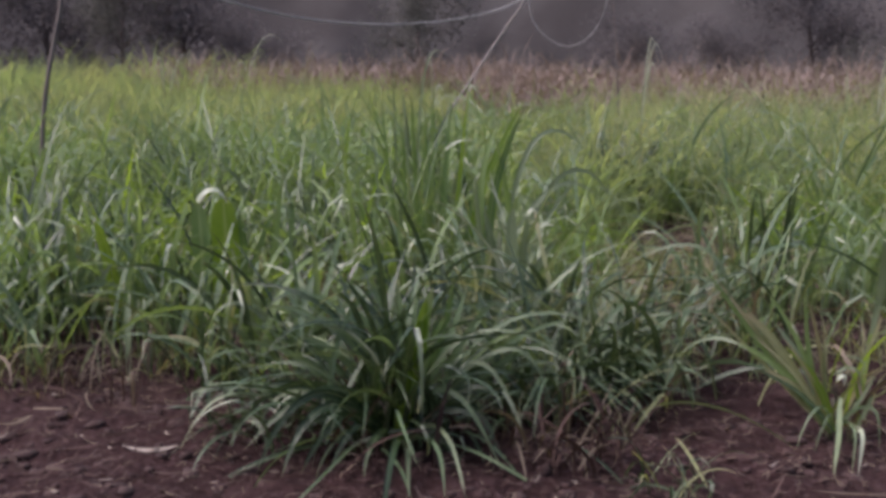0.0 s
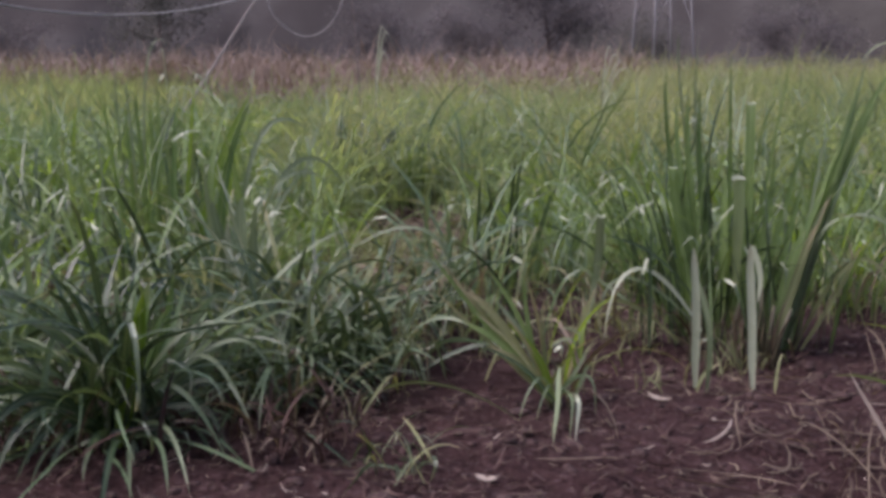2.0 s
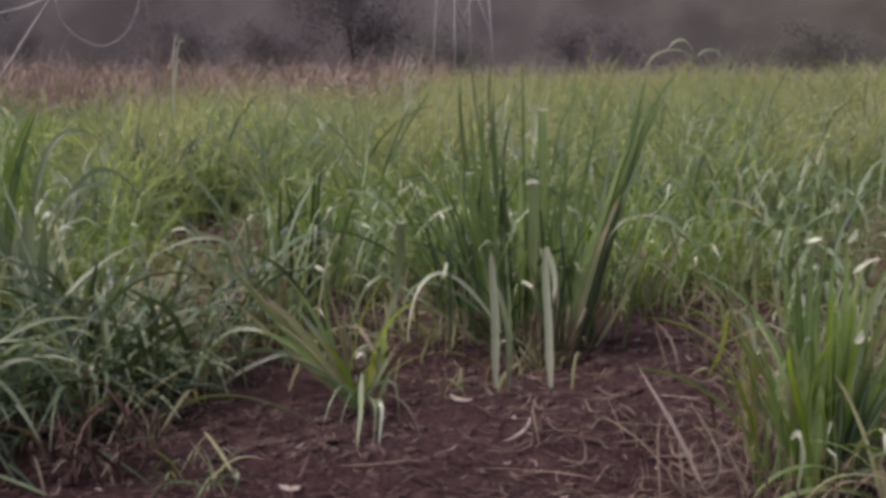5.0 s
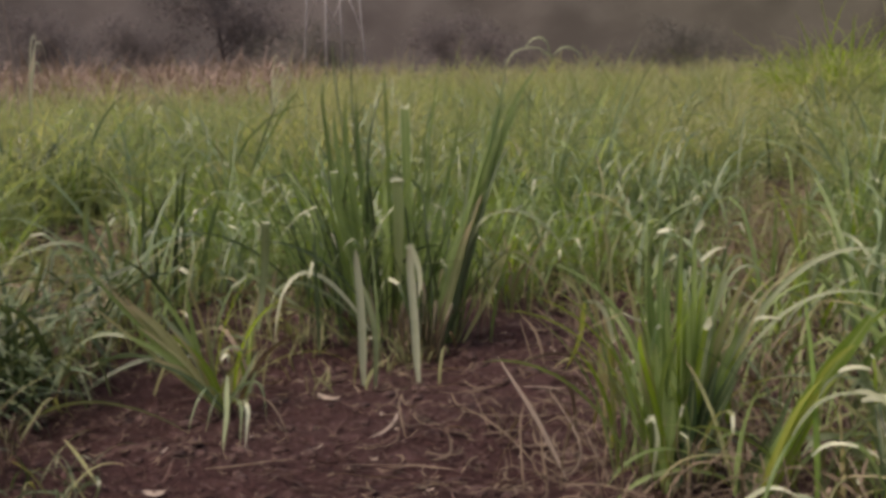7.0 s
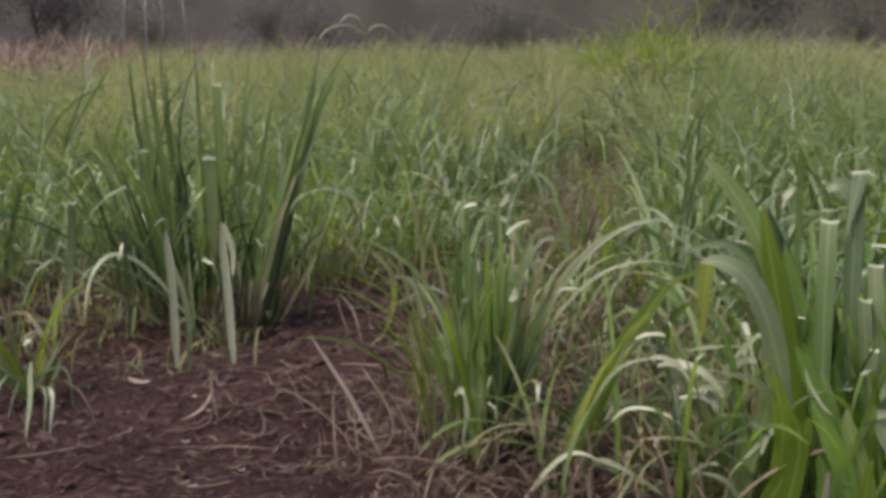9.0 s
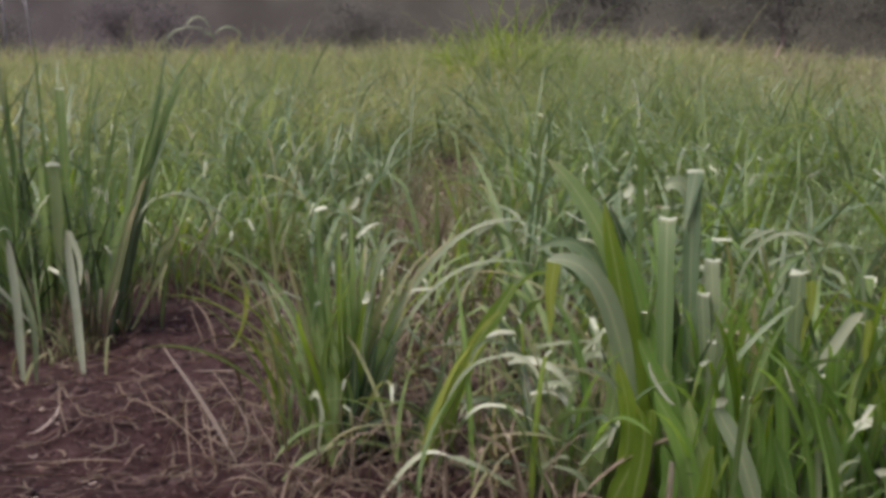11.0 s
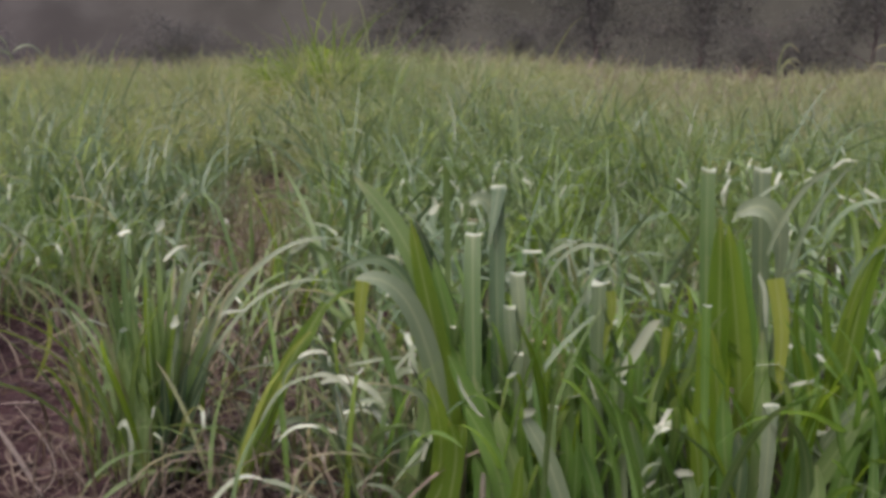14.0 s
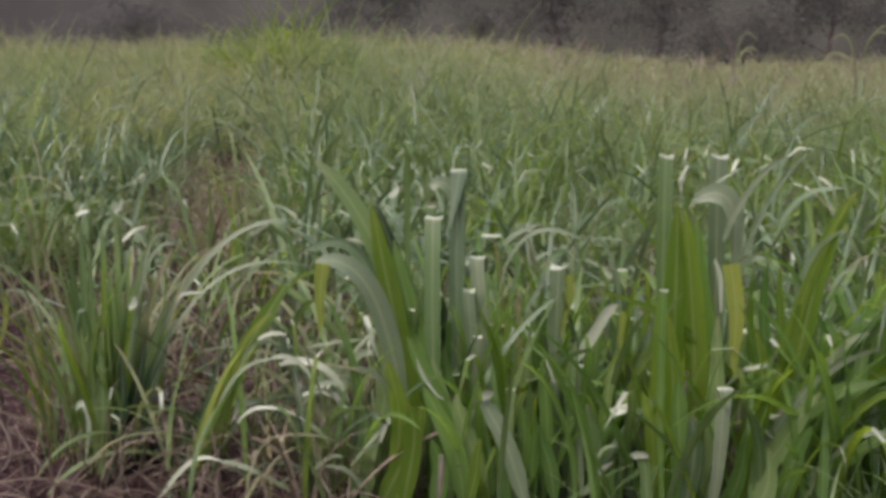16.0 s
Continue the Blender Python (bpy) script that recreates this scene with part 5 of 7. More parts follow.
tall_clump_b.arc(0.04, 1.17, 0.05, 1.15, 0.05, 1.12, 0.016, PALE, 0.1, 0.1, face=0.8, blunt=3)

near_clump = Clump(2.67, 3.08, "upright green cane clump with lime inner leaves beside the path", 315)
near_clump.fill(70, 0.78, 0.018, [GREEN, WEED, GREEN, LIME, GREEN], lean=0.24, bend=(0.2, 1.4), kinks=0.25, reach=0.07)
near_clump.stems(7, 0.25, 0.06)
near_clump.arc(-0.03, 0.01, -0.05, 0.38, -0.09, 0.72, 0.029, GREEN, 0.02, 0.04, face=0.8, blunt=3)
near_clump.arc(-0.02, 0.01, -0.02, 0.43, 0.00, 0.76, 0.033, GREEN, 0.05, 0.08, face=0.8, blunt=3)
near_clump.arc(-0.01, 0.01, 0.02, 0.40, 0.04, 0.75, 0.032, LIME, 0.08, 0.1, face=0.8, blunt=3)
near_clump.arc(-0.01, 0.01, 0.07, 0.38, 0.12, 0.76, 0.033, GREEN, 0.02, 0.04, face=0.8, blunt=3)
near_clump.arc(-0.00, 0.01, 0.11, 0.34, 0.20, 0.68, 0.033, GREEN, 0, 0.04, face=0.8, blunt=3)
near_clump.arc(0.00, 0.01, 0.12, 0.32, 0.24, 0.59, 0.033, GREEN, 0.06, 0.08, face=0.8, blunt=3)
near_clump.arc(0.00, 0.01, 0.07, 0.32, 0.13, 0.63, 0.036, LIME, 0.1, 0.1, face=0.8, blunt=3)
near_clump.arc(-0.01, 0.01, 0.00, 0.32, -0.01, 0.63, 0.037, GREEN, 0.08, 0.1, face=0.8, blunt=3)
near_clump.arc(-0.02, 0.01, -0.05, 0.32, -0.07, 0.59, 0.028, GREEN, 0.08, 0.1, face=0.8, blunt=3)
near_clump.arc(0.01, 0.01, 0.13, 0.25, 0.23, 0.43, 0.032, DEEP, 0.1, 0.12, face=0.8, blunt=3)
near_clump.arc(-0.03, 0.01, -0.06, 0.42, -0.07, 0.83, 0.037, GREEN, 0, 0.06, face=0.8, blunt=3)
near_clump.arc(-0.02, 0.01, -0.04, 0.51, -0.02, 0.88, 0.033, GREEN, 0.02, 0.08, face=0.8, blunt=3)
near_clump.arc(-0.03, 0.01, -0.09, 0.42, -0.15, 0.79, 0.021, WEED, 0, 0.06, face=0.8, blunt=3)
near_clump.arc(-0.01, 0.01, 0.02, 0.51, 0.04, 0.85, 0.029, GREEN, 0.04, 0.06, face=0.8, blunt=3)
near_clump.arc(-0.01, 0.01, 0.06, 0.50, 0.08, 0.90, 0.033, GREEN, 0, 0.06, face=0.8, blunt=3)
near_clump.arc(-0.01, 0.01, 0.04, 0.40, 0.06, 0.71, 0.049, GREEN, 0.06, 0.1, face=0.8, blunt=3)
near_clump.arc(-0.00, 0.01, 0.10, 0.43, 0.16, 0.75, 0.041, GREEN, 0.04, 0.1, face=0.8, blunt=3)
near_clump.arc(0.00, 0.01, 0.13, 0.46, 0.26, 0.76, 0.029, WEED, 0, 0.06, face=0.8, blunt=3)
near_clump.arc(-0.00, 0.01, 0.10, 0.49, 0.21, 0.82, 0.025, LIME, -0.03, 0, face=0.8, blunt=3)
near_clump.arc(0.10, 0.36, 0.17, 0.76, 0.28, 0.77, 0.014, GREY, 0.1, 0.1, face=0.8, blunt=3)
near_clump.arc(0.09, 0.37, 0.18, 0.74, 0.33, 0.73, 0.014, GREY, 0.12, 0.12, face=0.8, blunt=3)
near_clump.arc(0.06, 0.16, 0.34, 0.69, 0.66, 0.83, 0.023, GREY, 0, 0.06, face=0.8, blunt=3)
near_clump.arc(0.10, 0.19, 0.36, 0.62, 0.71, 0.67, 0.016, GREY, 0.06, 0.06, face=0.5, blunt=3)
near_clump.arc(0.01, 0.01, 0.15, 0.32, 0.26, 0.52, 0.037, DEEP, 0.06, 0.1, face=0.8, blunt=3)
near_clump.arc(0.01, 0.01, 0.10, 0.27, 0.16, 0.46, 0.041, DEEP, 0.08, 0.12, face=0.8, blunt=3)
near_clump.arc(-0.00, 0.01, 0.06, 0.25, 0.08, 0.43, 0.048, DEEP, 0.1, 0.14, face=0.8, blunt=3)
near_clump.arc(-0.02, 0.01, -0.03, 0.29, -0.04, 0.52, 0.036, GREEN, 0.1, 0.12, face=0.8, blunt=3)
near_clump.arc(-0.03, 0.01, -0.07, 0.25, -0.09, 0.47, 0.025, WEED, 0.04, 0.08, face=0.8, blunt=3)
near_clump.arc(0.10, 0.58, 0.12, 0.60, 0.13, 0.62, 0.023, PALE, 0.14, 0.14, face=0.8, blunt=3)
near_clump.arc(-0.05, 0.88, -0.02, 0.89, 0.00, 0.88, 0.014, PALE, 0.08, 0.08, face=0.5, blunt=3)
near_clump.arc(0.07, 0.88, 0.09, 0.91, 0.11, 0.92, 0.018, PALE, 0.06, 0.06, face=0.8, blunt=3)
near_clump.arc(0.09, 0.79, 0.12, 0.82, 0.18, 0.84, 0.014, PALE, 0.1, 0.1, face=0.5, blunt=3)
near_clump.arc(0.25, 0.57, 0.28, 0.60, 0.35, 0.60, 0.014, PALE, 0.06, 0.06, face=0.5, blunt=3)
near_clump.arc(-0.08, 0.26, -0.05, 0.26, -0.05, 0.07, 0.022, PALE, 0.16, 0.2, face=0.8, blunt=3)
near_clump.arc(0.00, 0.01, 0.08, 0.15, 0.21, 0.20, 0.028, DEEP, 0.15, 0.2, face=0.8, blunt=3)
near_clump.arc(-0.01, 0.01, 0.00, 0.27, 0.03, 0.52, 0.040, GREEN, 0.12, 0.12, face=0.8, blunt=3)

yellow_clump = Clump(2.73, 3.51, "thin plant of yellowed drying cane leaves", 116)
yellow_clump.fill(10, 0.5, 0.016, [DRY, AMBER, DRY], lean=0.4, bend=(0.3, 1.6), kinks=0.3, reach=0.08)
yellow_clump.arc(-0.01, 0.01, -0.00, 0.29, -0.03, 0.55, 0.022, AMBER, 0, 0.06, face=0.8, blunt=3)
yellow_clump.arc(-0.02, 0.01, -0.03, 0.22, 0.01, 0.51, 0.016, AMBER, 0, 0.06, face=0.8, blunt=3)
yellow_clump.arc(0.00, 0.01, -0.00, 0.16, 0.00, 0.42, 0.022, YELLOW, 0.03, 0.06, face=0.8, blunt=3)
yellow_clump.arc(-0.00, 0.42, -0.04, 0.55, -0.10, 0.57, 0.020, PALE, 0.06, 0.08, face=0.8, blunt=3)
yellow_clump.arc(-0.10, 0.57, -0.12, 0.46, -0.16, 0.32, 0.017, YELLOW, 0.08, 0.08, face=0.8, blunt=3)
yellow_clump.arc(-0.01, 0.27, -0.01, 0.59, -0.02, 0.83, 0.015, WEED, -0.05, -0.05, face=0.8, blunt=3)
yellow_clump.arc(-0.02, 0.69, -0.02, 0.79, -0.05, 0.87, 0.013, WEED, 0, 0, face=0.8, blunt=3)
yellow_clump.arc(-0.01, 0.32, -0.10, 0.59, -0.20, 0.67, 0.010, AMBER, 0, 0.05, face=0.8, blunt=3)
yellow_clump.arc(-0.19, 0.66, -0.14, 0.61, -0.12, 0.51, 0.017, WEED, 0.05, 0.05, face=0.8, blunt=3)
yellow_clump.arc(-0.02, 0.26, -0.05, 0.36, -0.02, 0.47, 0.020, AMBER, 0.08, 0.08, face=0.8, blunt=3)

dead_stalk = Clump(2.42, 3.36, "leaning dead cane leaf with a tuft of pale dry grass", 117, group="dead plants on the soil", category="dead plant", name="dead_plant")
dead_stalk.fill(24, 0.36, 0.007, [DRY, DRY, DRY], lean=0.7, bend=(0.2, 1.6), kinks=0.15, reach=0.14)
dead_stalk.arc(0.01, 0.02, -0.11, 0.26, -0.22, 0.47, 0.015, BLEACHED, 0, 0, face=0.8, blunt=3)
dead_stalk.arc(0.00, 0.03, 0.05, 0.15, -0.05, 0.36, 0.009, BLEACHED, 0, 0, face=0.8, blunt=3)
dead_stalk.arc(0.15, 0.01, 0.13, 0.09, 0.07, 0.21, 0.011, BLEACHED, 0, 0, face=0.8, blunt=3)

lime_clump = Clump(2.77, 2.75, "leaning clump of lime-yellow cane leaves", 118)
lime_clump.fill(24, 0.6, 0.02, [WEED, GREEN, DEEP, GREEN], lean=0.6, bend=(0.6, 2.2), kinks=0.3, reach=0.14)
lime_clump.arc(0.31, 0.65, 0.15, 0.39, 0.00, 0.11, 0.054, LIME, 0.12, 0.16, face=0.8, blunt=5)
lime_clump.arc(0.21, 0.48, 0.09, 0.30, 0.00, 0.12, 0.024, YELLOW, 0.18, 0.2, face=0.8, blunt=3)
lime_clump.arc(0.26, 0.57, 0.18, 0.48, 0.11, 0.32, 0.016, YELLOW, 0.16, 0.16, face=0.8, blunt=3)
lime_clump.arc(0.28, 0.57, 0.16, 0.37, 0.07, 0.12, 0.033, LIME, 0.1, 0.12, face=0.8, blunt=5)
lime_clump.arc(0.41, 0.68, 0.34, 0.66, 0.24, 0.56, 0.012, LIME, 0.1, 0.12, face=0.8, blunt=3)
lime_clump.arc(-0.03, 0.01, 0.09, 0.29, 0.24, 0.54, 0.035, GREEN, 0.02, 0.04, face=0.8, blunt=5)
lime_clump.arc(0.00, 0.01, 0.11, 0.24, 0.23, 0.46, 0.030, LIME, 0.06, 0.06, face=0.8, blunt=3)
lime_clump.arc(0.00, 0.01, 0.06, 0.20, 0.13, 0.39, 0.025, LIME, 0.06, 0.08, face=0.8, blunt=3)
lime_clump.arc(0.10, 0.07, 0.12, 0.27, 0.16, 0.38, 0.020, LIME, 0.02, 0.04, face=0.8, blunt=3)
lime_clump.arc(-0.06, 0.01, 0.02, 0.19, 0.12, 0.43, 0.023, DEEP, -0.03, 0, face=0.8, blunt=3)
lime_clump.arc(0.10, 0.30, 0.16, 0.39, 0.25, 0.44, 0.007, GREY, 0.14, 0.14, face=0.8, blunt=3)
lime_clump.arc(0.02, 0.10, 0.07, 0.30, 0.19, 0.48, 0.022, YELLOW, 0.2, 0.2, face=0.8, blunt=3)
lime_clump.arc(0.04, 0.11, 0.16, 0.37, 0.26, 0.48, 0.012, WEED, 0.14, 0.14, face=0.8, blunt=3)
lime_clump.arc(0.43, 0.69, 0.31, 0.64, 0.21, 0.54, 0.011, GREEN, 0.06, 0.08, face=0.8, blunt=3)
lime_clump.arc(-0.08, 0.01, -0.03, 0.15, 0.05, 0.27, 0.018, DEEP, 0, 0.04, face=0.8, blunt=3)

pale_clump = Clump(3.02, 2.36, "low cane clump with long pale arching leaves", 119)
pale_clump.fill(20, 0.5, 0.016, [WEED, GREY, DRY], lean=0.7, bend=(0.8, 2.2), kinks=0.3, reach=0.16)
pale_clump.arc(-0.55, 0.01, -0.42, 0.17, -0.31, 0.18, 0.019, PALE, 0.2, 0.26, face=0.5, blunt=3)
pale_clump.arc(-0.33, 0.17, -0.23, 0.15, -0.11, 0.07, 0.017, GREY, 0.22, 0.26, face=0.5, blunt=3)
pale_clump.arc(-0.28, 0.28, -0.19, 0.33, -0.07, 0.28, 0.014, PALE, 0.18, 0.2, face=0.5, blunt=3)
pale_clump.arc(-0.08, 0.28, -0.02, 0.23, 0.00, 0.14, 0.014, GREY, 0.18, 0.2, face=0.8, blunt=3)
pale_clump.arc(-0.34, 0.33, -0.25, 0.45, -0.15, 0.48, 0.013, GREY, 0.16, 0.18, face=0.5, blunt=3)
pale_clump.arc(-0.17, 0.48, -0.10, 0.47, -0.04, 0.38, 0.016, PALE, 0.16, 0.18, face=0.8, blunt=3)
pale_clump.arc(-0.15, 0.45, -0.03, 0.45, 0.07, 0.33, 0.024, PALE, 0.14, 0.18, face=0.5, blunt=3)
pale_clump.arc(-0.22, 0.52, -0.17, 0.54, -0.13, 0.53, 0.014, PALE, 0.1, 0.1, face=0.5, blunt=3)
pale_clump.arc(-0.27, 0.44, -0.23, 0.51, -0.17, 0.54, 0.011, GREY, 0.12, 0.12, face=0.5, blunt=3)
pale_clump.arc(-0.08, 0.37, -0.03, 0.38, 0.02, 0.36, 0.011, PALE, 0.2, 0.2, face=0.5, blunt=3)
pale_clump.arc(-0.09, 0.09, -0.02, 0.20, 0.06, 0.22, 0.014, GREY, 0.3, 0.34, face=0.5, blunt=3)
pale_clump.arc(-0.07, 0.48, 0.04, 0.50, 0.14, 0.50, 0.010, GREY, 0.05, 0.05, face=0.5, blunt=3)
pale_clump.arc(0.01, 0.07, 0.03, 0.28, 0.08, 0.41, 0.025, GREEN, 0.2, 0.2, face=0.8, blunt=3)
pale_clump.arc(0.05, 0.39, -0.03, 0.40, -0.07, 0.31, 0.015, GREY, 0.2, 0.2, face=0.5, blunt=3)
pale_clump.arc(-0.26, 0.21, -0.17, 0.16, -0.08, 0.04, 0.013, DRY, 0.1, 0.1, face=0.8, blunt=3)
pale_clump.arc(-0.22, 0.42, -0.15, 0.37, -0.08, 0.26, 0.015, WEED, 0.05, 0.05, face=0.8, blunt=3)

straw_clump = Clump(3.04, 2.59, "tangle of pale drooping dry and green leaves", 125)
straw_clump.fill(34, 0.6, 0.016, [DRY, WEED, GREY, AMBER, DEEP], lean=0.8, bend=(0.8, 2.4), kinks=0.3, reach=0.2)
straw_clump.arc(0.15, -0.01, -0.04, 0.26, -0.17, 0.22, 0.030, GREY, 0.05, 0.15, face=0.6)
straw_clump.arc(0.21, 0.01, 0.05, 0.41, -0.05, 0.41, 0.022, GREY, 0.05, 0.15, face=0.6)
straw_clump.arc(0.11, 0.01, 0.22, 0.39, 0.36, 0.39, 0.033, GREY, 0.05, 0.15, face=0.6)
straw_clump.arc(0.08, 0.03, -0.02, 0.51, -0.12, 0.45, 0.022, GREY, 0.05, 0.15, face=0.6)
straw_clump.arc(-0.04, -0.01, -0.26, 0.08, -0.33, 0.09, 0.033, GREY, 0.05, 0.15, face=0.6)

broad_clump = Clump(3.13, 2.02, "big bright green cane clump with broad snapped-over leaves", 120)
broad_clump.fill(34, 0.78, 0.026, [BRIGHT, GREEN, BRIGHT, BLUE], lean=0.2, bend=(0.1, 1.2), kinks=0.12, reach=0.13)
broad_clump.stems(8, 0.4, 0.12)
broad_clump.arc(-0.01, 0.01, -0.14, 0.71, -0.34, 1.08, 0.074, GREEN, 0.05, 0.1, face=0.8, blunt=5)
broad_clump.arc(-0.04, 0.02, -0.10, 0.48, -0.17, 0.96, 0.073, LIME, 0.12, 0.12, face=0.8, blunt=5)
broad_clump.arc(0.06, 0.02, -0.03, 0.46, -0.11, 0.84, 0.067, BRIGHT, 0.1, 0.1, face=0.8, blunt=5)
broad_clump.arc(0.11, 0.06, 0.03, 0.35, -0.07, 0.57, 0.062, BRIGHT, 0.2, 0.2, face=0.8, blunt=5)
# Back leaf in shadow, its shade given by the dark colour.
broad_clump.arc(0.01, 0.01, -0.06, 0.52, -0.17, 0.94, 0.056, DEEP, -0.05, 0, face=0.8, blunt=5)
broad_clump.arc(-0.08, 0.05, -0.09, 0.27, -0.12, 0.51, 0.061, LIME, 0.22, 0.22, face=0.8, blunt=5)
broad_clump.arc(-0.16, 0.01, -0.15, 0.27, -0.16, 0.55, 0.064, GREEN, 0.1, 0.1, face=0.8, blunt=5)
broad_clump.snapped(0.02, 0.01, 0.00, 0.89, 0.03, 0.050, GREEN, w0=0.08)
broad_clump.snapped(0.08, 0.01, 0.07, 1.03, 0.16, 0.048, BLUE, w0=0)
broad_clump.arc(-0.01, 0.99, 0.06, 0.94, 0.09, 0.60, 0.046, GREY, 0.06, 0.02, face=0.8, blunt=5)
broad_clump.arc(-0.12, 0.97, -0.11, 0.99, -0.10, 1.02, 0.020, PALE, 0.15, 0.15, face=0.8, blunt=3)
broad_clump.snapped(-0.09, 0.31, -0.09, 1.11, 0.05, 0.024, GREEN, w0=-0.1)
broad_clump.snapped(-0.04, 0.15, -0.01, 0.92, 0.05, 0.030, GREEN, w0=-0.02)
broad_clump.arc(-0.12, 0.46, -0.23, 0.79, -0.40, 0.79, 0.038, BLUE, 0.05, 0.1, face=0.8, blunt=3)
broad_clump.arc(-0.17, 0.76, -0.21, 0.82, -0.26, 0.84, 0.014, PALE, 0.05, 0.1, face=0.5, blunt=3)
broad_clump.arc(-0.09, 0.33, -0.19, 0.70, -0.33, 0.79, 0.066, GREY, 0.12, 0.2, face=0.8, blunt=5)
broad_clump.arc(-0.31, 0.79, -0.32, 0.69, -0.34, 0.57, 0.045, YELLOW, 0.22, 0.22, face=0.95, blunt=1.4, foot=1.0)
broad_clump.arc(-0.11, 0.25, -0.14, 0.43, -0.23, 0.49, 0.021, GREY, 0.2, 0.25, face=0.8, blunt=3)
broad_clump.arc(-0.04, 0.52, -0.01, 0.44, 0.05, 0.40, 0.010, PALE, 0.26, 0.26, face=0.8, blunt=3)
broad_clump.arc(-0.26, 0.03, -0.22, 0.19, -0.23, 0.34, 0.048, GREEN, 0.1, 0.1, face=0.8, blunt=5)
broad_clump.arc(-0.19, 0.07, -0.23, 0.17, -0.31, 0.21, 0.018, GREY, 0.25, 0.3, face=0.8, blunt=3)
broad_clump.arc(-0.02, 0.02, -0.03, 0.20, -0.02, 0.37, 0.054, BRIGHT, 0.1, 0.1, face=0.8, blunt=5)
# Dark leaf drawn for the shadowed gap between the bright ones.
broad_clump.arc(0.03, 0.01, 0.04, 0.33, 0.03, 0.65, 0.043, DEEP, -0.05, -0.05, face=0.8, blunt=5)

broad_clump_b = Clump(3.34, 1.75, "bright green cane clump with pale snapped-over leaves", 121)
broad_clump_b.fill(44, 0.68, 0.026, [BRIGHT, GREEN, BRIGHT, LIME, BLUE], lean=0.2, bend=(0.2, 1.3), kinks=0.12, reach=0.15)
broad_clump_b.stems(8, 0.3, 0.12)
broad_clump_b.snapped(-0.14, 0.01, -0.21, 0.74, 0.11, 0.045, GREY, w0=0.05)
broad_clump_b.snapped(-0.16, 0.01, -0.23, 0.65, 0.09, 0.038, GREY, w0=0.1)
broad_clump_b.arc(-0.04, 0.07, -0.10, 0.24, -0.16, 0.39, 0.051, GREY, 0.3, 0.3, face=0.9, blunt=12)
broad_clump_b.arc(-0.17, 0.38, -0.16, 0.40, -0.13, 0.40, 0.027, PALE, 0.31, 0.31, face=0.9, blunt=9, foot=1.0)
broad_clump_b.snapped(0.04, 0.01, 0.04, 0.72, 0.07, 0.056, GREY, w0=0.1)
broad_clump_b.arc(0.07, 0.72, 0.07, 0.64, 0.06, 0.52, 0.027, YELLOW, 0.14, 0.14, face=0.95, blunt=2, foot=1.0)
broad_clump_b.arc(0.09, 0.45, 0.16, 0.57, 0.22, 0.64, 0.031, PALE, 0.12, 0.16, face=0.9, blunt=8)
broad_clump_b.arc(0.23, 0.62, 0.23, 0.55, 0.23, 0.42, 0.023, YELLOW, 0.16, 0.16, face=0.95, blunt=2, foot=1.0)
broad_clump_b.snapped(0.12, 0.05, 0.11, 0.46, 0.06, 0.028, GREY, w0=0.2)
broad_clump_b.arc(0.21, 0.46, 0.20, 0.76, 0.09, 0.82, 0.014, GREY, 0.1, 0.1, face=0.8, blunt=3)
broad_clump_b.arc(0.10, 0.82, -0.06, 0.82, -0.14, 0.59, 0.014, GREY, 0.1, 0.1, face=0.8, blunt=3)
broad_clump_b.arc(-0.12, 0.01, -0.14, 0.26, -0.10, 0.65, 0.039, LIME, 0.05, 0.05, face=0.8, blunt=3)
broad_clump_b.arc(-0.08, 0.01, -0.09, 0.35, -0.08, 0.66, 0.033, AMBER, 0, 0, face=0.8, blunt=3)
broad_clump_b.arc(-0.04, 0.01, -0.06, 0.28, -0.03, 0.55, 0.041, GREEN, 0.12, 0.12, face=0.8, blunt=5)
broad_clump_b.arc(-0.00, 0.02, 0.01, 0.26, 0.01, 0.47, 0.047, BRIGHT, 0.16, 0.16, face=0.8, blunt=5)
broad_clump_b.arc(0.09, 0.01, 0.09, 0.29, 0.10, 0.52, 0.047, GREEN, 0.12, 0.12, face=0.8, blunt=5)
broad_clump_b.arc(0.14, 0.01, 0.15, 0.34, 0.18, 0.66, 0.038, BRIGHT, 0.05, 0.05, face=0.8, blunt=3)
broad_clump_b.snapped(0.18, 0.01, 0.22, 0.71, 0.05, 0.036, GREEN, w0=0)
broad_clump_b.arc(0.22, 0.01, 0.21, 0.22, 0.18, 0.47, 0.049, DEEP, 0, 0, face=0.8, blunt=5)
broad_clump_b.arc(0.26, 0.01, 0.26, 0.28, 0.31, 0.59, 0.041, BLUE, 0.06, 0.06, face=0.8, blunt=5)
broad_clump_b.arc(0.06, 0.01, 0.05, 0.20, 0.04, 0.38, 0.054, DEEP, 0.08, 0.08, face=0.8, blunt=5)
broad_clump_b.arc(-0.08, 0.04, -0.06, 0.20, -0.05, 0.34, 0.046, BRIGHT, 0.2, 0.2, face=0.8, blunt=5)
broad_clump_b.arc(-0.20, 0.01, -0.18, 0.22, -0.17, 0.47, 0.049, GREEN, 0.05, 0.05, face=0.8, blunt=5)
broad_clump_b.arc(-0.14, 0.01, -0.15, 0.18, -0.20, 0.51, 0.035, GREY, 0.15, 0.15, face=0.8, blunt=3)
broad_clump_b.arc(0.09, 0.43, 0.17, 0.58, 0.24, 0.65, 0.019, DEEP, 0, 0, face=0.8, blunt=3)
broad_clump_b.arc(-0.06, 0.59, -0.02, 0.68, 0.01, 0.73, 0.015, GREY, 0.1, 0.1, face=0.8, blunt=3)
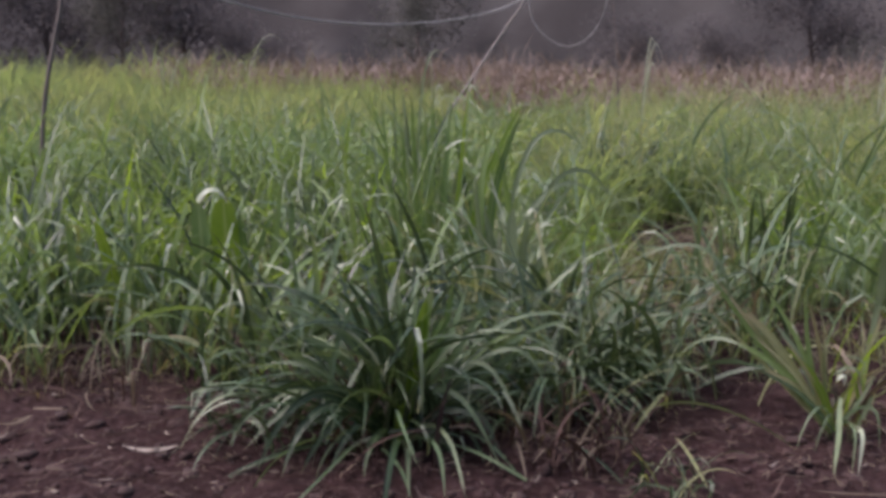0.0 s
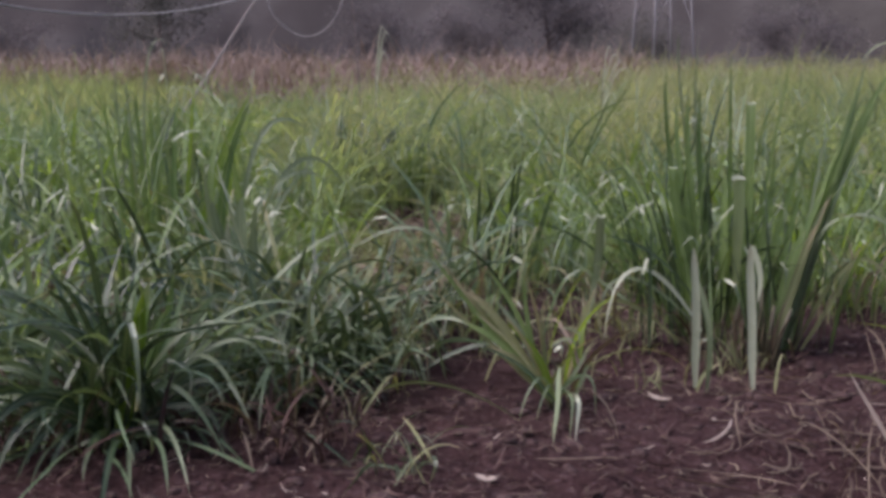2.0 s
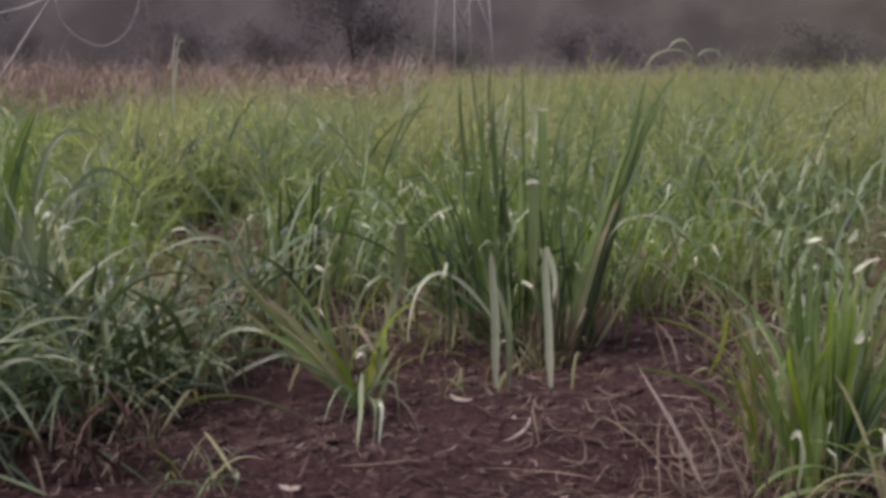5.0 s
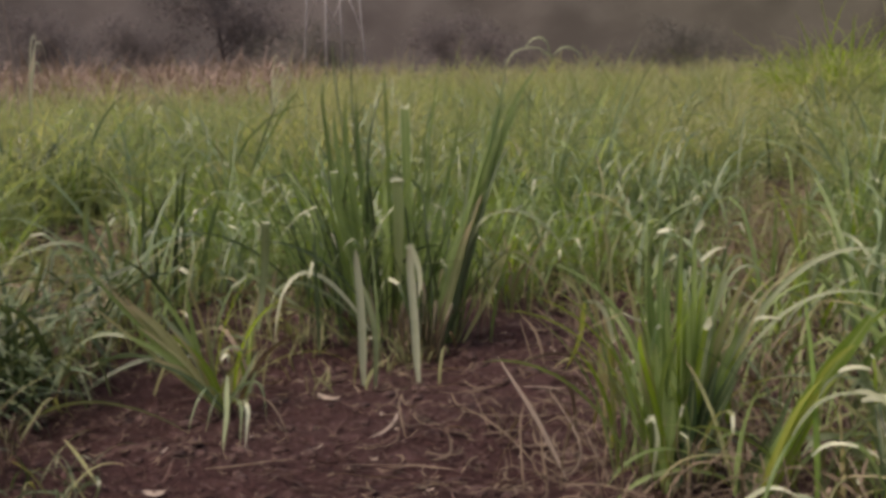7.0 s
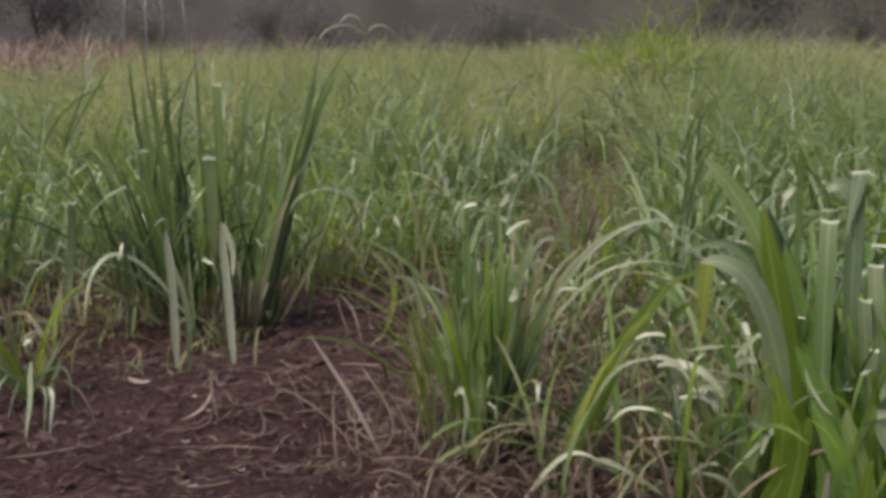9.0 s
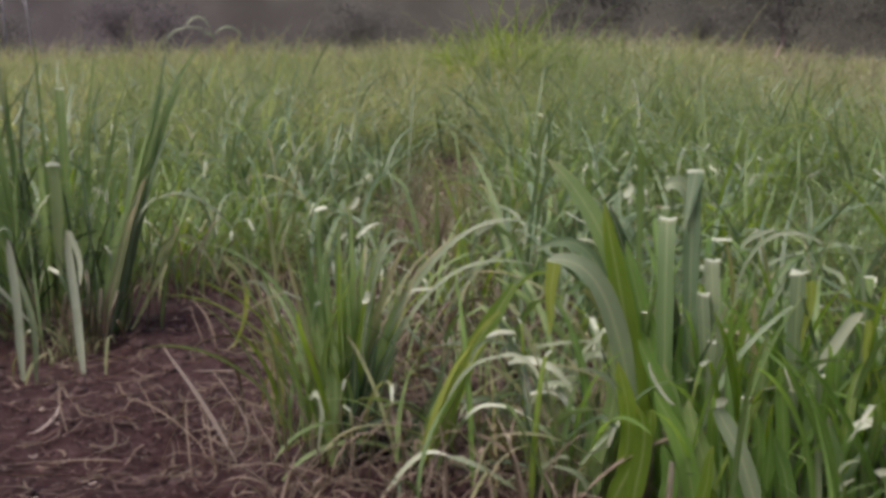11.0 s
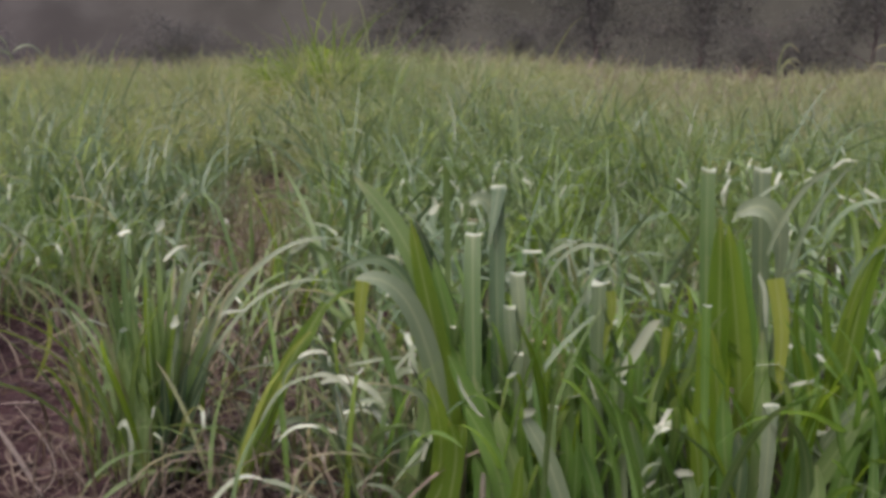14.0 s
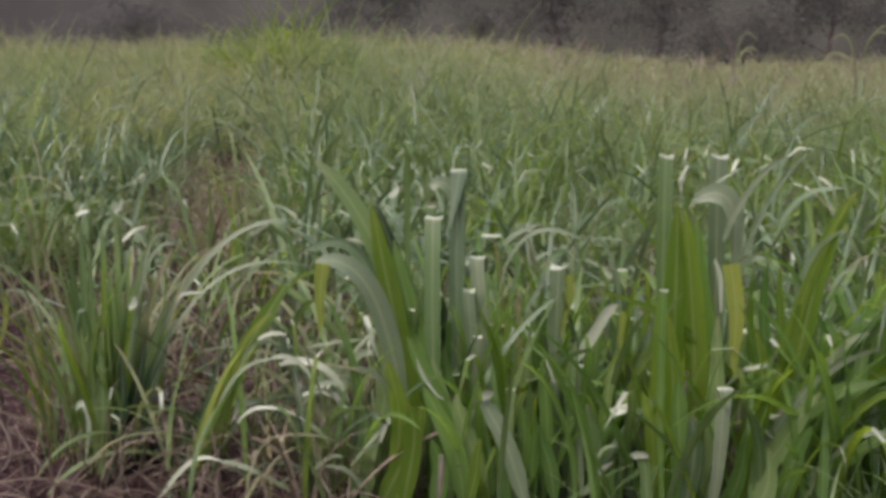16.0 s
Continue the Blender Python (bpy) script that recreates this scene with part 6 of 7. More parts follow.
broad_clump_b.arc(0.13, 0.11, 0.16, 0.16, 0.21, 0.21, 0.018, PALE, 0.3, 0.3, face=0.8, blunt=3)
broad_clump_b.arc(0.15, 0.20, 0.18, 0.24, 0.22, 0.26, 0.015, GREY, 0.3, 0.3, face=0.8, blunt=3)
broad_clump_b.arc(0.04, 0.07, 0.02, 0.19, -0.00, 0.30, 0.045, BRIGHT, 0.26, 0.26, face=0.8, blunt=5)
broad_clump_b.arc(0.15, 0.07, 0.16, 0.23, 0.13, 0.37, 0.045, GREEN, 0.26, 0.26, face=0.8, blunt=5)
broad_clump_b.arc(-0.15, 0.74, -0.11, 0.79, -0.04, 0.81, 0.020, GREY, -0.2, -0.2, face=0.5, blunt=3)

bright_clump = Clump(3.48, 1.29, "tall lime-green cane clump with broad upright leaves", 122)
bright_clump.fill(26, 0.75, 0.028, [LIME, BRIGHT, LIME], lean=0.22, bend=(0.1, 1.0), kinks=0.2, reach=0.12)
bright_clump.stems(7, 0.4, 0.1)
bright_clump.arc(-0.10, 0.01, -0.09, 0.50, -0.07, 0.96, 0.086, LIME, 0.1, 0.1, face=0.8, blunt=5)
bright_clump.arc(-0.12, 0.03, -0.12, 0.42, -0.11, 0.71, 0.057, LIME, 0.16, 0.16, face=0.8, blunt=5)
bright_clump.arc(-0.02, 0.01, -0.03, 0.50, -0.05, 0.93, 0.077, LIME, 0.06, 0.06, face=0.8, blunt=5)
bright_clump.arc(0.02, 0.01, 0.00, 0.49, -0.02, 0.90, 0.068, BRIGHT, 0.02, 0.02, face=0.8, blunt=5)
bright_clump.arc(-0.06, 0.05, -0.07, 0.33, -0.08, 0.66, 0.065, LIME, 0.2, 0.2, face=0.8, blunt=5)
bright_clump.arc(-0.02, 0.07, -0.05, 0.28, -0.04, 0.51, 0.058, BRIGHT, 0.24, 0.24, face=0.8, blunt=5)
bright_clump.snapped(-0.10, 0.01, -0.13, 1.06, 0.07, 0.044, GREEN, w0=-0.05)
bright_clump.snapped(0.05, 0.01, 0.02, 1.06, 0.10, 0.052, GREY, w0=-0.05)
bright_clump.arc(-0.03, 0.97, 0.06, 0.96, 0.09, 0.76, 0.057, GREY, 0.14, 0.1, face=0.8, blunt=5)
bright_clump.arc(0.05, 0.86, 0.13, 1.03, 0.27, 1.12, 0.018, GREY, 0.16, 0.18, face=0.8, blunt=3)
bright_clump.arc(0.21, 1.10, 0.24, 1.12, 0.27, 1.12, 0.008, PALE, 0.2, 0.2, face=0.5, blunt=3)
bright_clump.arc(0.07, 0.79, 0.09, 0.62, 0.10, 0.46, 0.046, YELLOW, 0.12, 0.12, face=0.95, blunt=2.5, foot=1.0)
bright_clump.arc(-0.05, 0.94, 0.02, 1.01, 0.11, 1.05, 0.012, GREY, 0.1, 0, face=0.5, blunt=3)
bright_clump.snapped(0.04, 0.08, 0.07, 0.47, 0.06, 0.040, GREY, w0=0.25)
bright_clump.snapped(-0.09, 0.12, -0.10, 0.73, 0.03, 0.024, BRIGHT, w0=0.26)
bright_clump.arc(0.01, 0.02, 0.04, 0.31, 0.05, 0.64, 0.054, GREEN, 0.1, 0.1, face=0.8, blunt=5)
bright_clump.arc(-0.12, 0.08, -0.14, 0.23, -0.16, 0.28, 0.032, GREEN, 0.3, 0.3, face=0.9, blunt=9)
bright_clump.arc(-0.17, 0.27, -0.15, 0.28, -0.13, 0.27, 0.020, PALE, 0.31, 0.31, face=0.9, blunt=9, foot=1.0)
bright_clump.arc(-0.11, 0.04, -0.13, 0.26, -0.15, 0.43, 0.039, LIME, 0.2, 0.2, face=0.8, blunt=5)
bright_clump.arc(-0.03, 0.08, -0.01, 0.26, -0.00, 0.39, 0.049, DEEP, 0.26, 0.26, face=0.8, blunt=5)
bright_clump.arc(0.05, 0.66, 0.04, 0.77, 0.04, 0.81, 0.013, PALE, 0.16, 0.16, face=0.8, blunt=3)

edge_clump = Clump(3.76, 1.09, "green arching cane clump with pale drooping leaves", 123)
edge_clump.fill(40, 1.05, 0.036, [BRIGHT, BLUE, BRIGHT, LIME], lean=0.4, bend=(0.4, 1.9), kinks=0.35, reach=0.14)
edge_clump.stems(6, 0.3, 0.1)
edge_clump.arc(-0.05, 0.02, -0.06, 0.51, 0.12, 1.00, 0.046, LIME, 0, 0.1, face=0.6)
edge_clump.arc(-0.08, 0.03, 0.04, 0.45, 0.19, 0.61, 0.039, GREY, 0, 0.1, face=0.6)
edge_clump.arc(-0.01, 0.02, 0.04, 0.35, 0.19, 0.46, 0.036, GREY, 0, 0.1, face=0.6)
edge_clump.arc(-0.03, 0.02, -0.12, 0.51, -0.10, 0.81, 0.043, BRIGHT, 0, 0.1, face=0.6)
edge_clump.arc(-0.06, 0.03, -0.16, 0.47, -0.14, 0.79, 0.043, LIME, 0, 0.1, face=0.6)
edge_clump.arc(0.02, 0.04, -0.03, 0.65, 0.11, 0.91, 0.036, BLUE, 0, 0.1, face=0.6)

edge_clump_b = Clump(3.92, 0.85, "green arching cane clump", 124)
edge_clump_b.fill(40, 1.1, 0.036, [BRIGHT, BLUE, BRIGHT, LIME], lean=0.45, bend=(0.4, 1.9), kinks=0.35, reach=0.14)

low_a = Clump(-1.37, 5.85, "low weedy clump at the edge of the soil", 140)
low_a.fill(30, 0.5, 0.016, [WEED, BLUE, DRY, WEED], lean=0.7, bend=(0.6, 2.2), kinks=0.15, reach=0.2)

low_b = Clump(0.07, 5.16, "low arching cane clump with drooping leaves", 141)
low_b.fill(36, 0.7, 0.022, [DEEP, BLUE, DEEP, GREY, DEEP], lean=0.7, bend=(0.8, 2.4), kinks=0.15, reach=0.15)

low_c = Clump(0.91, 5.37, "low tangle of thin weedy leaves", 142)
low_c.fill(34, 0.6, 0.016, [WEED, BLUE, DRY, GREY], lean=0.7, bend=(0.8, 2.4), kinks=0.15, reach=0.2)

low_d = Clump(1.43, 6.05, "low tangle of weedy leaves and straw", 143)
low_d.fill(34, 0.6, 0.016, [WEED, WEED, DRY, GREEN], lean=0.7, bend=(0.8, 2.4), kinks=0.15, reach=0.2)

low_e = Clump(0.86, 5.28, "low arching cane clump with drooping pale leaves", 144)
low_e.fill(36, 0.7, 0.022, [DEEP, BLUE, DEEP, GREY, DEEP], lean=0.7, bend=(0.8, 2.4), kinks=0.15, reach=0.16)

low_f = Clump(1.64, 6.0, "weedy green clump behind the soil", 145)
low_f.fill(34, 0.75, 0.02, [WEED, BLUE, GREEN, DRY], lean=0.5, bend=(0.6, 2.2), kinks=0.2, reach=0.16)

low_g = Clump(2.21, 5.66, "small weedy tuft in the soil", 146)
low_g.fill(26, 0.5, 0.014, [WEED, DRY, WEED], lean=0.6, bend=(0.6, 2.2), kinks=0.1, reach=0.14)

low_h = Clump(3.92, 6.12, "weedy olive clump with drooping leaves", 147)
low_h.fill(40, 0.85, 0.022, [WEED, BLUE, GREEN, GREY], lean=0.5, bend=(0.6, 2.4), kinks=0.2, reach=0.2)

low_i = Clump(3.59, 5.78, "small clump of thin grassy leaves", 148)
low_i.fill(26, 0.55, 0.014, [WEED, GREEN, DRY], lean=0.3, bend=(0.4, 2.0), kinks=0.2, reach=0.1)

low_j = Clump(3.36, 4.81, "small tuft of dry straw in the soil", 149)
low_j.fill(18, 0.3, 0.01, [DRY, DRY, WEED], lean=0.8, bend=(0.2, 1.6), kinks=0.1, reach=0.14)

low_k = Clump(2.36, 3.91, "small tuft of dry straw in the soil", 150)
low_k.fill(14, 0.22, 0.008, [DRY, OLD, DRY], lean=0.9, bend=(0.2, 1.6), kinks=0.1, reach=0.14)

low_l = Clump(3.21, 3.77, "tuft of drooping weeds beside the clump", 151)
low_l.fill(24, 0.5, 0.016, [WEED, DRY, GREEN], lean=0.6, bend=(0.6, 2.2), kinks=0.2, reach=0.16)

mid_a = Clump(3.91, 4.08, "grassy olive clump with drooping leaves", 152)
mid_a.fill(40, 0.75, 0.02, [WEED, GREEN, GREY, DRY], lean=0.5, bend=(0.6, 2.4), kinks=0.25, reach=0.2)

mid_b = Clump(3.56, 3.31, "tangle of thin grassy leaves and straw", 153)
mid_b.fill(36, 0.6, 0.014, [WEED, DEEP, DRY, GREEN], lean=0.7, bend=(0.8, 2.4), kinks=0.25, reach=0.2)

mid_c = Clump(3.69, 2.89, "green cane clump with drooping leaves", 154)
mid_c.fill(36, 0.75, 0.026, [GREEN, BLUE, WEED], lean=0.5, bend=(0.6, 2.2), kinks=0.3, reach=0.16)

mid_d = Clump(4.26, 2.68, "green cane clump with bent leaves", 155)
mid_d.fill(36, 0.85, 0.036, [BRIGHT, GREEN, LIME], lean=0.4, bend=(0.4, 1.8), kinks=0.4, reach=0.16)

mid_e = Clump(4.42, 2.18, "green cane clump with bent leaves", 156)
mid_e.fill(36, 0.85, 0.036, [BRIGHT, GREEN, GREY], lean=0.4, bend=(0.4, 1.8), kinks=0.4, reach=0.16)

mid_f = Clump(3.7, 1.72, "low bright green cane clump", 157)
mid_f.fill(30, 0.6, 0.036, [BRIGHT, GREEN, LIME, GREY], lean=0.5, bend=(0.5, 2.0), kinks=0.4, reach=0.16)

mid_g = Clump(4.62, 1.49, "green arching cane clump", 158)
mid_g.fill(40, 0.95, 0.036, [GREEN, BLUE, GREEN], lean=0.45, bend=(0.5, 2.2), kinks=0.3, reach=0.18)

mid_h = Clump(4.39, 1.15, "green arching cane clump", 159)
mid_h.fill(40, 0.95, 0.036, [BRIGHT, GREEN, LIME], lean=0.45, bend=(0.5, 2.2), kinks=0.3, reach=0.18)

dark_clump = Clump(1.86, 11.7, "dark green upright cane clump behind a bare patch", 160)
dark_clump.fill(80, 0.95, 0.028, [DEEP, DEEP, DEEP, GREEN], lean=0.35, bend=(0.3, 1.6), kinks=0.15, reach=0.2)

dark_clump_b = Clump(9.92, 10.25, "dark green cane clump with pale fallen straw in front", 161)
dark_clump_b.fill(70, 0.9, 0.028, [DEEP, DEEP, GREEN, WEED], lean=0.5, bend=(0.5, 2.0), kinks=0.15, reach=0.25)

dark_clump_c = Clump(-2.23, 10.27, "dark green upright cane clump", 162)
dark_clump_c.fill(60, 1.0, 0.03, [DEEP, GREEN, DEEP], lean=0.35, bend=(0.3, 1.6), kinks=0.2, reach=0.2)

dark_clump_d = Clump(-0.2, 9.27, "upright grey-green cane clump standing taller than the rest", 163)
dark_clump_d.fill(60, 1.15, 0.03, [BLUE, GREEN, DEEP, GREY], lean=0.25, bend=(0.2, 1.3), kinks=0.25, reach=0.16)

front_a = Clump(3.0, 2.17, "low bright green cane leaves at the foot of a big clump", 170)
front_a.fill(40, 0.6, 0.026, [BRIGHT, GREEN, DEEP, WEED], lean=0.4, bend=(0.2, 1.6), kinks=0.12, reach=0.12)

front_b = Clump(3.16, 1.83, "low bright green cane leaves at the foot of a big clump", 171)
front_b.fill(44, 0.62, 0.03, [BRIGHT, GREEN, BRIGHT, LIME], lean=0.2, bend=(0.2, 1.4), kinks=0.2, reach=0.13)

front_c = Clump(3.36, 1.52, "low bright green cane leaves at the foot of a big clump", 172)
front_c.fill(44, 0.66, 0.03, [BRIGHT, GREEN, GREEN, BRIGHT], lean=0.2, bend=(0.2, 1.4), kinks=0.2, reach=0.13)

front_d = Clump(3.61, 1.15, "low bright green cane leaves at the foot of a big clump", 173)
front_d.fill(40, 0.65, 0.034, [BRIGHT, GREEN, LIME, BRIGHT], lean=0.25, bend=(0.2, 1.6), kinks=0.2, reach=0.13)

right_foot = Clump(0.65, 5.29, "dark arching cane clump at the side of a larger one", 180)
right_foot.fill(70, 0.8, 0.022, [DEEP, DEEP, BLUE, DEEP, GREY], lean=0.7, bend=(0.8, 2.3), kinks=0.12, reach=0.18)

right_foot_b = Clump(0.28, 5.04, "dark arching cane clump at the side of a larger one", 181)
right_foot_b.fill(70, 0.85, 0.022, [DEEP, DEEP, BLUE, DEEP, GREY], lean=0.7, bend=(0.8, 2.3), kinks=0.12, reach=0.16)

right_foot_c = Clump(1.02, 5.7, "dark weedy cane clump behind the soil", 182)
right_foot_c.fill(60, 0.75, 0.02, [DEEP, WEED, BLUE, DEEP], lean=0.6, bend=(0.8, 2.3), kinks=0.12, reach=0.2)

small_droop = Clump(0.79, 3.99, "small drooping plant lying over the soil", 183)
small_droop.fill(22, 0.36, 0.014, [WEED, DEEP, GREY, DEEP], lean=0.9, bend=(0.6, 1.8), kinks=0.1, reach=0.08)

red_heap = Clump(0.45, 4.24, "low heap of reddish dead leaves and straw on the soil", 184, group="dead plants on the soil", category="dead plant", name="dead_plant")
red_heap.fill(90, 0.34, 0.012, [OLD, OLD, OLD, DRY], lean=0.9, bend=(0.5, 1.9), kinks=0.1, reach=0.14)

red_heap_b = Clump(-1.63, 5.29, "low heap of dead leaves and straw on the soil", 185, group="dead plants on the soil", category="dead plant", name="dead_plant")
red_heap_b.fill(60, 0.3, 0.011, [OLD, OLD, DRY], lean=1.0, bend=(0.4, 1.6), kinks=0.1, reach=0.22)

broad_clump_c = Clump(3.23, 1.96, "bright green cane clump with broad leaves fanning out", 126)
broad_clump_c.stems(5, 0.4, 0.1)
broad_clump_c.fill(36, 0.7, 0.02, [BRIGHT, GREEN, BRIGHT, LIME], lean=0.2, bend=(0.1, 1.0), kinks=0.3, reach=0.22)
broad_clump_c.arc(-0.18, 0.01, -0.19, 0.35, -0.23, 0.67, 0.048, GREEN, 0.1, 0.1, face=0.8, blunt=5)
broad_clump_c.arc(-0.13, 0.01, -0.15, 0.33, -0.17, 0.61, 0.051, BRIGHT, 0.14, 0.14, face=0.8, blunt=5)
broad_clump_c.arc(-0.08, 0.02, -0.11, 0.28, -0.13, 0.55, 0.047, BRIGHT, 0.2, 0.2, face=0.8, blunt=5)
broad_clump_c.arc(-0.05, 0.04, -0.06, 0.29, -0.09, 0.50, 0.043, GREEN, 0.24, 0.24, face=0.8, blunt=5)
broad_clump_c.arc(-0.02, 0.02, -0.04, 0.27, -0.06, 0.52, 0.044, BRIGHT, 0.18, 0.18, face=0.8, blunt=5)
broad_clump_c.arc(0.02, 0.01, 0.00, 0.22, -0.02, 0.54, 0.045, GREEN, 0.12, 0.12, face=0.8, blunt=5)
broad_clump_c.arc(0.06, 0.03, 0.04, 0.21, 0.02, 0.45, 0.041, BRIGHT, 0.2, 0.2, face=0.8, blunt=5)
broad_clump_c.arc(-0.20, 0.06, -0.20, 0.24, -0.20, 0.41, 0.049, LIME, 0.3, 0.3, face=0.8, blunt=5)
broad_clump_c.arc(0.13, 0.01, 0.10, 0.20, 0.09, 0.46, 0.041, BRIGHT, 0.16, 0.16, face=0.8, blunt=5)
broad_clump_c.arc(0.10, 0.05, 0.12, 0.20, 0.13, 0.34, 0.046, GREEN, 0.26, 0.26, face=0.8, blunt=5)
broad_clump_c.arc(0.20, 0.03, 0.19, 0.16, 0.18, 0.27, 0.047, DEEP, 0.2, 0.2, face=0.8, blunt=5)
broad_clump_c.arc(0.01, 0.08, 0.03, 0.19, 0.06, 0.29, 0.039, LIME, 0.34, 0.34, face=0.8, blunt=5)
broad_clump_c.snapped(-0.14, 0.01, -0.16, 0.62, 0.03, 0.026, GREEN, w0=0.16)
broad_clump_c.snapped(0.04, 0.02, 0.03, 0.55, 0.05, 0.026, GREY, w0=0.2)
broad_clump_c.snapped(0.14, 0.05, 0.13, 0.41, 0.04, 0.025, GREEN, w0=0.26)
broad_clump_c.arc(-0.32, 0.02, -0.26, 0.28, -0.26, 0.45, 0.054, GREEN, 0.2, 0.2, face=0.8, blunt=5)
broad_clump_c.arc(-0.25, 0.07, -0.18, 0.21, -0.13, 0.38, 0.058, LIME, 0.32, 0.3, face=0.8, blunt=5)
broad_clump_c.arc(-0.00, 0.07, -0.04, 0.26, -0.11, 0.43, 0.057, BRIGHT, 0.32, 0.3, face=0.8, blunt=5)
broad_clump_c.arc(0.06, 0.05, 0.01, 0.25, -0.02, 0.40, 0.052, GREEN, 0.26, 0.26, face=0.8, blunt=5)
broad_clump_c.arc(-0.18, 0.08, -0.15, 0.26, -0.16, 0.40, 0.054, LIME, 0.36, 0.36, face=0.8, blunt=5)
broad_clump_c.arc(-0.08, 0.09, -0.07, 0.20, -0.08, 0.30, 0.053, BRIGHT, 0.38, 0.38, face=0.8, blunt=5)
broad_clump_c.arc(-0.08, 0.01, -0.10, 0.37, -0.15, 0.65, 0.048, BRIGHT, 0.16, 0.16, face=0.8, blunt=5)
broad_clump_c.arc(-0.12, 0.01, -0.17, 0.47, -0.19, 0.76, 0.041, GREEN, 0.14, 0.14, face=0.8, blunt=5)
broad_clump_c.arc(-0.04, 0.01, -0.02, 0.34, -0.02, 0.59, 0.042, DEEP, 0.05, 0.05, face=0.8, blunt=5)

bright_clump_b = Clump(3.64, 1.21, "tall green cane clump with lime and pale drooping leaves", 127)
bright_clump_b.stems(5, 0.4, 0.1)
bright_clump_b.fill(46, 0.8, 0.022, [BRIGHT, GREEN, BRIGHT, LIME], lean=0.22, bend=(0.1, 1.2), kinks=0.3, reach=0.24)
bright_clump_b.arc(-0.07, 0.03, -0.06, 0.32, -0.05, 0.56, 0.050, GREEN, 0.1, 0.1, face=0.8, blunt=5)
bright_clump_b.arc(-0.09, 0.07, -0.08, 0.25, -0.07, 0.38, 0.045, BRIGHT, 0.2, 0.2, face=0.8, blunt=5)
bright_clump_b.arc(0.03, 0.05, 0.01, 0.30, -0.02, 0.50, 0.043, GREEN, 0.12, 0.12, face=0.8, blunt=5)
bright_clump_b.arc(0.11, 0.05, 0.12, 0.27, 0.14, 0.47, 0.043, BRIGHT, 0.1, 0.1, face=0.8, blunt=5)
bright_clump_b.arc(0.16, 0.06, 0.17, 0.24, 0.21, 0.43, 0.043, GREEN, 0.1, 0.1, face=0.8, blunt=5)
bright_clump_b.arc(0.22, 0.06, 0.25, 0.25, 0.28, 0.39, 0.042, BRIGHT, 0.1, 0.1, face=0.8, blunt=5)
bright_clump_b.arc(0.29, 0.03, 0.29, 0.25, 0.32, 0.43, 0.043, GREEN, 0, 0, face=0.8, blunt=5)
bright_clump_b.arc(0.32, 0.01, 0.34, 0.37, 0.39, 0.61, 0.038, BRIGHT, -0.1, -0.1, face=0.8, blunt=3)
bright_clump_b.arc(-0.03, 0.02, -0.06, 0.68, 0.16, 1.11, 0.024, GREY, 0.05, 0, face=0.8, blunt=3)
bright_clump_b.arc(0.09, 0.02, 0.15, 0.59, 0.28, 0.99, 0.073, LIME, 0, 0, face=0.8, blunt=5)
bright_clump_b.arc(-0.01, 0.07, 0.15, 0.42, 0.38, 0.57, 0.030, GREY, 0.16, 0.16, face=0.8, blunt=3)
bright_clump_b.arc(0.01, 0.06, 0.16, 0.35, 0.37, 0.46, 0.052, BRIGHT, 0.12, 0.12, face=0.8, blunt=5)
bright_clump_b.arc(-0.04, 0.03, 0.08, 0.25, 0.21, 0.44, 0.057, GREEN, 0.2, 0.2, face=0.8, blunt=5)
bright_clump_b.arc(0.05, 0.03, 0.05, 0.32, 0.02, 0.57, 0.059, LIME, 0.05, 0.05, face=0.8, blunt=5)
bright_clump_b.arc(0.00, 0.03, -0.02, 0.31, -0.01, 0.55, 0.047, BRIGHT, 0.05, 0.05, face=0.8, blunt=5)
bright_clump_b.arc(0.09, 0.01, 0.13, 0.36, 0.17, 0.81, 0.054, GREEN, -0.05, -0.05, face=0.8, blunt=5)
bright_clump_b.arc(0.13, 0.01, 0.09, 0.47, 0.07, 0.76, 0.038, LIME, -0.05, -0.05, face=0.8, blunt=3)
bright_clump_b.arc(0.17, 0.01, 0.18, 0.35, 0.13, 0.63, 0.048, BLUE, -0.1, -0.1, face=0.8, blunt=5)
bright_clump_b.arc(0.16, 0.10, 0.26, 0.28, 0.39, 0.34, 0.027, GREY, 0.2, 0.2, face=0.5, blunt=3)
bright_clump_b.arc(-0.05, 0.07, -0.01, 0.21, 0.02, 0.34, 0.050, BRIGHT, 0.3, 0.3, face=0.8, blunt=5)
bright_clump_b.arc(0.09, 0.06, 0.13, 0.22, 0.19, 0.36, 0.050, BRIGHT, 0.25, 0.25, face=0.8, blunt=5)
bright_clump_b.arc(0.03, 0.08, 0.07, 0.20, 0.08, 0.30, 0.058, GREEN, 0.3, 0.3, face=0.8, blunt=5)
bright_clump_b.arc(-0.04, 0.76, 0.01, 0.78, 0.05, 0.75, 0.012, GREY, 0, 0, face=0.5, blunt=3)
bright_clump_b.arc(0.05, 0.82, 0.12, 0.94, 0.26, 0.97, 0.019, BLUE, -0.2, -0.2, face=0.8, blunt=3)
bright_clump_b.snapped(0.05, 0.05, 0.07, 0.33, 0.02, 0.043, GREY, w0=0.1)
bright_clump_b.snapped(-0.01, 0.07, -0.00, 0.43, 0.03, 0.025, GREY, w0=0.16)
bright_clump_b.arc(0.21, 0.69, 0.24, 0.73, 0.28, 0.77, 0.012, GREY, 0, 0, face=0.8, blunt=3)
bright_clump_b.arc(0.22, 0.01, 0.30, 0.50, 0.39, 0.61, 0.042, BRIGHT, -0.1, -0.1, face=0.8, blunt=5)

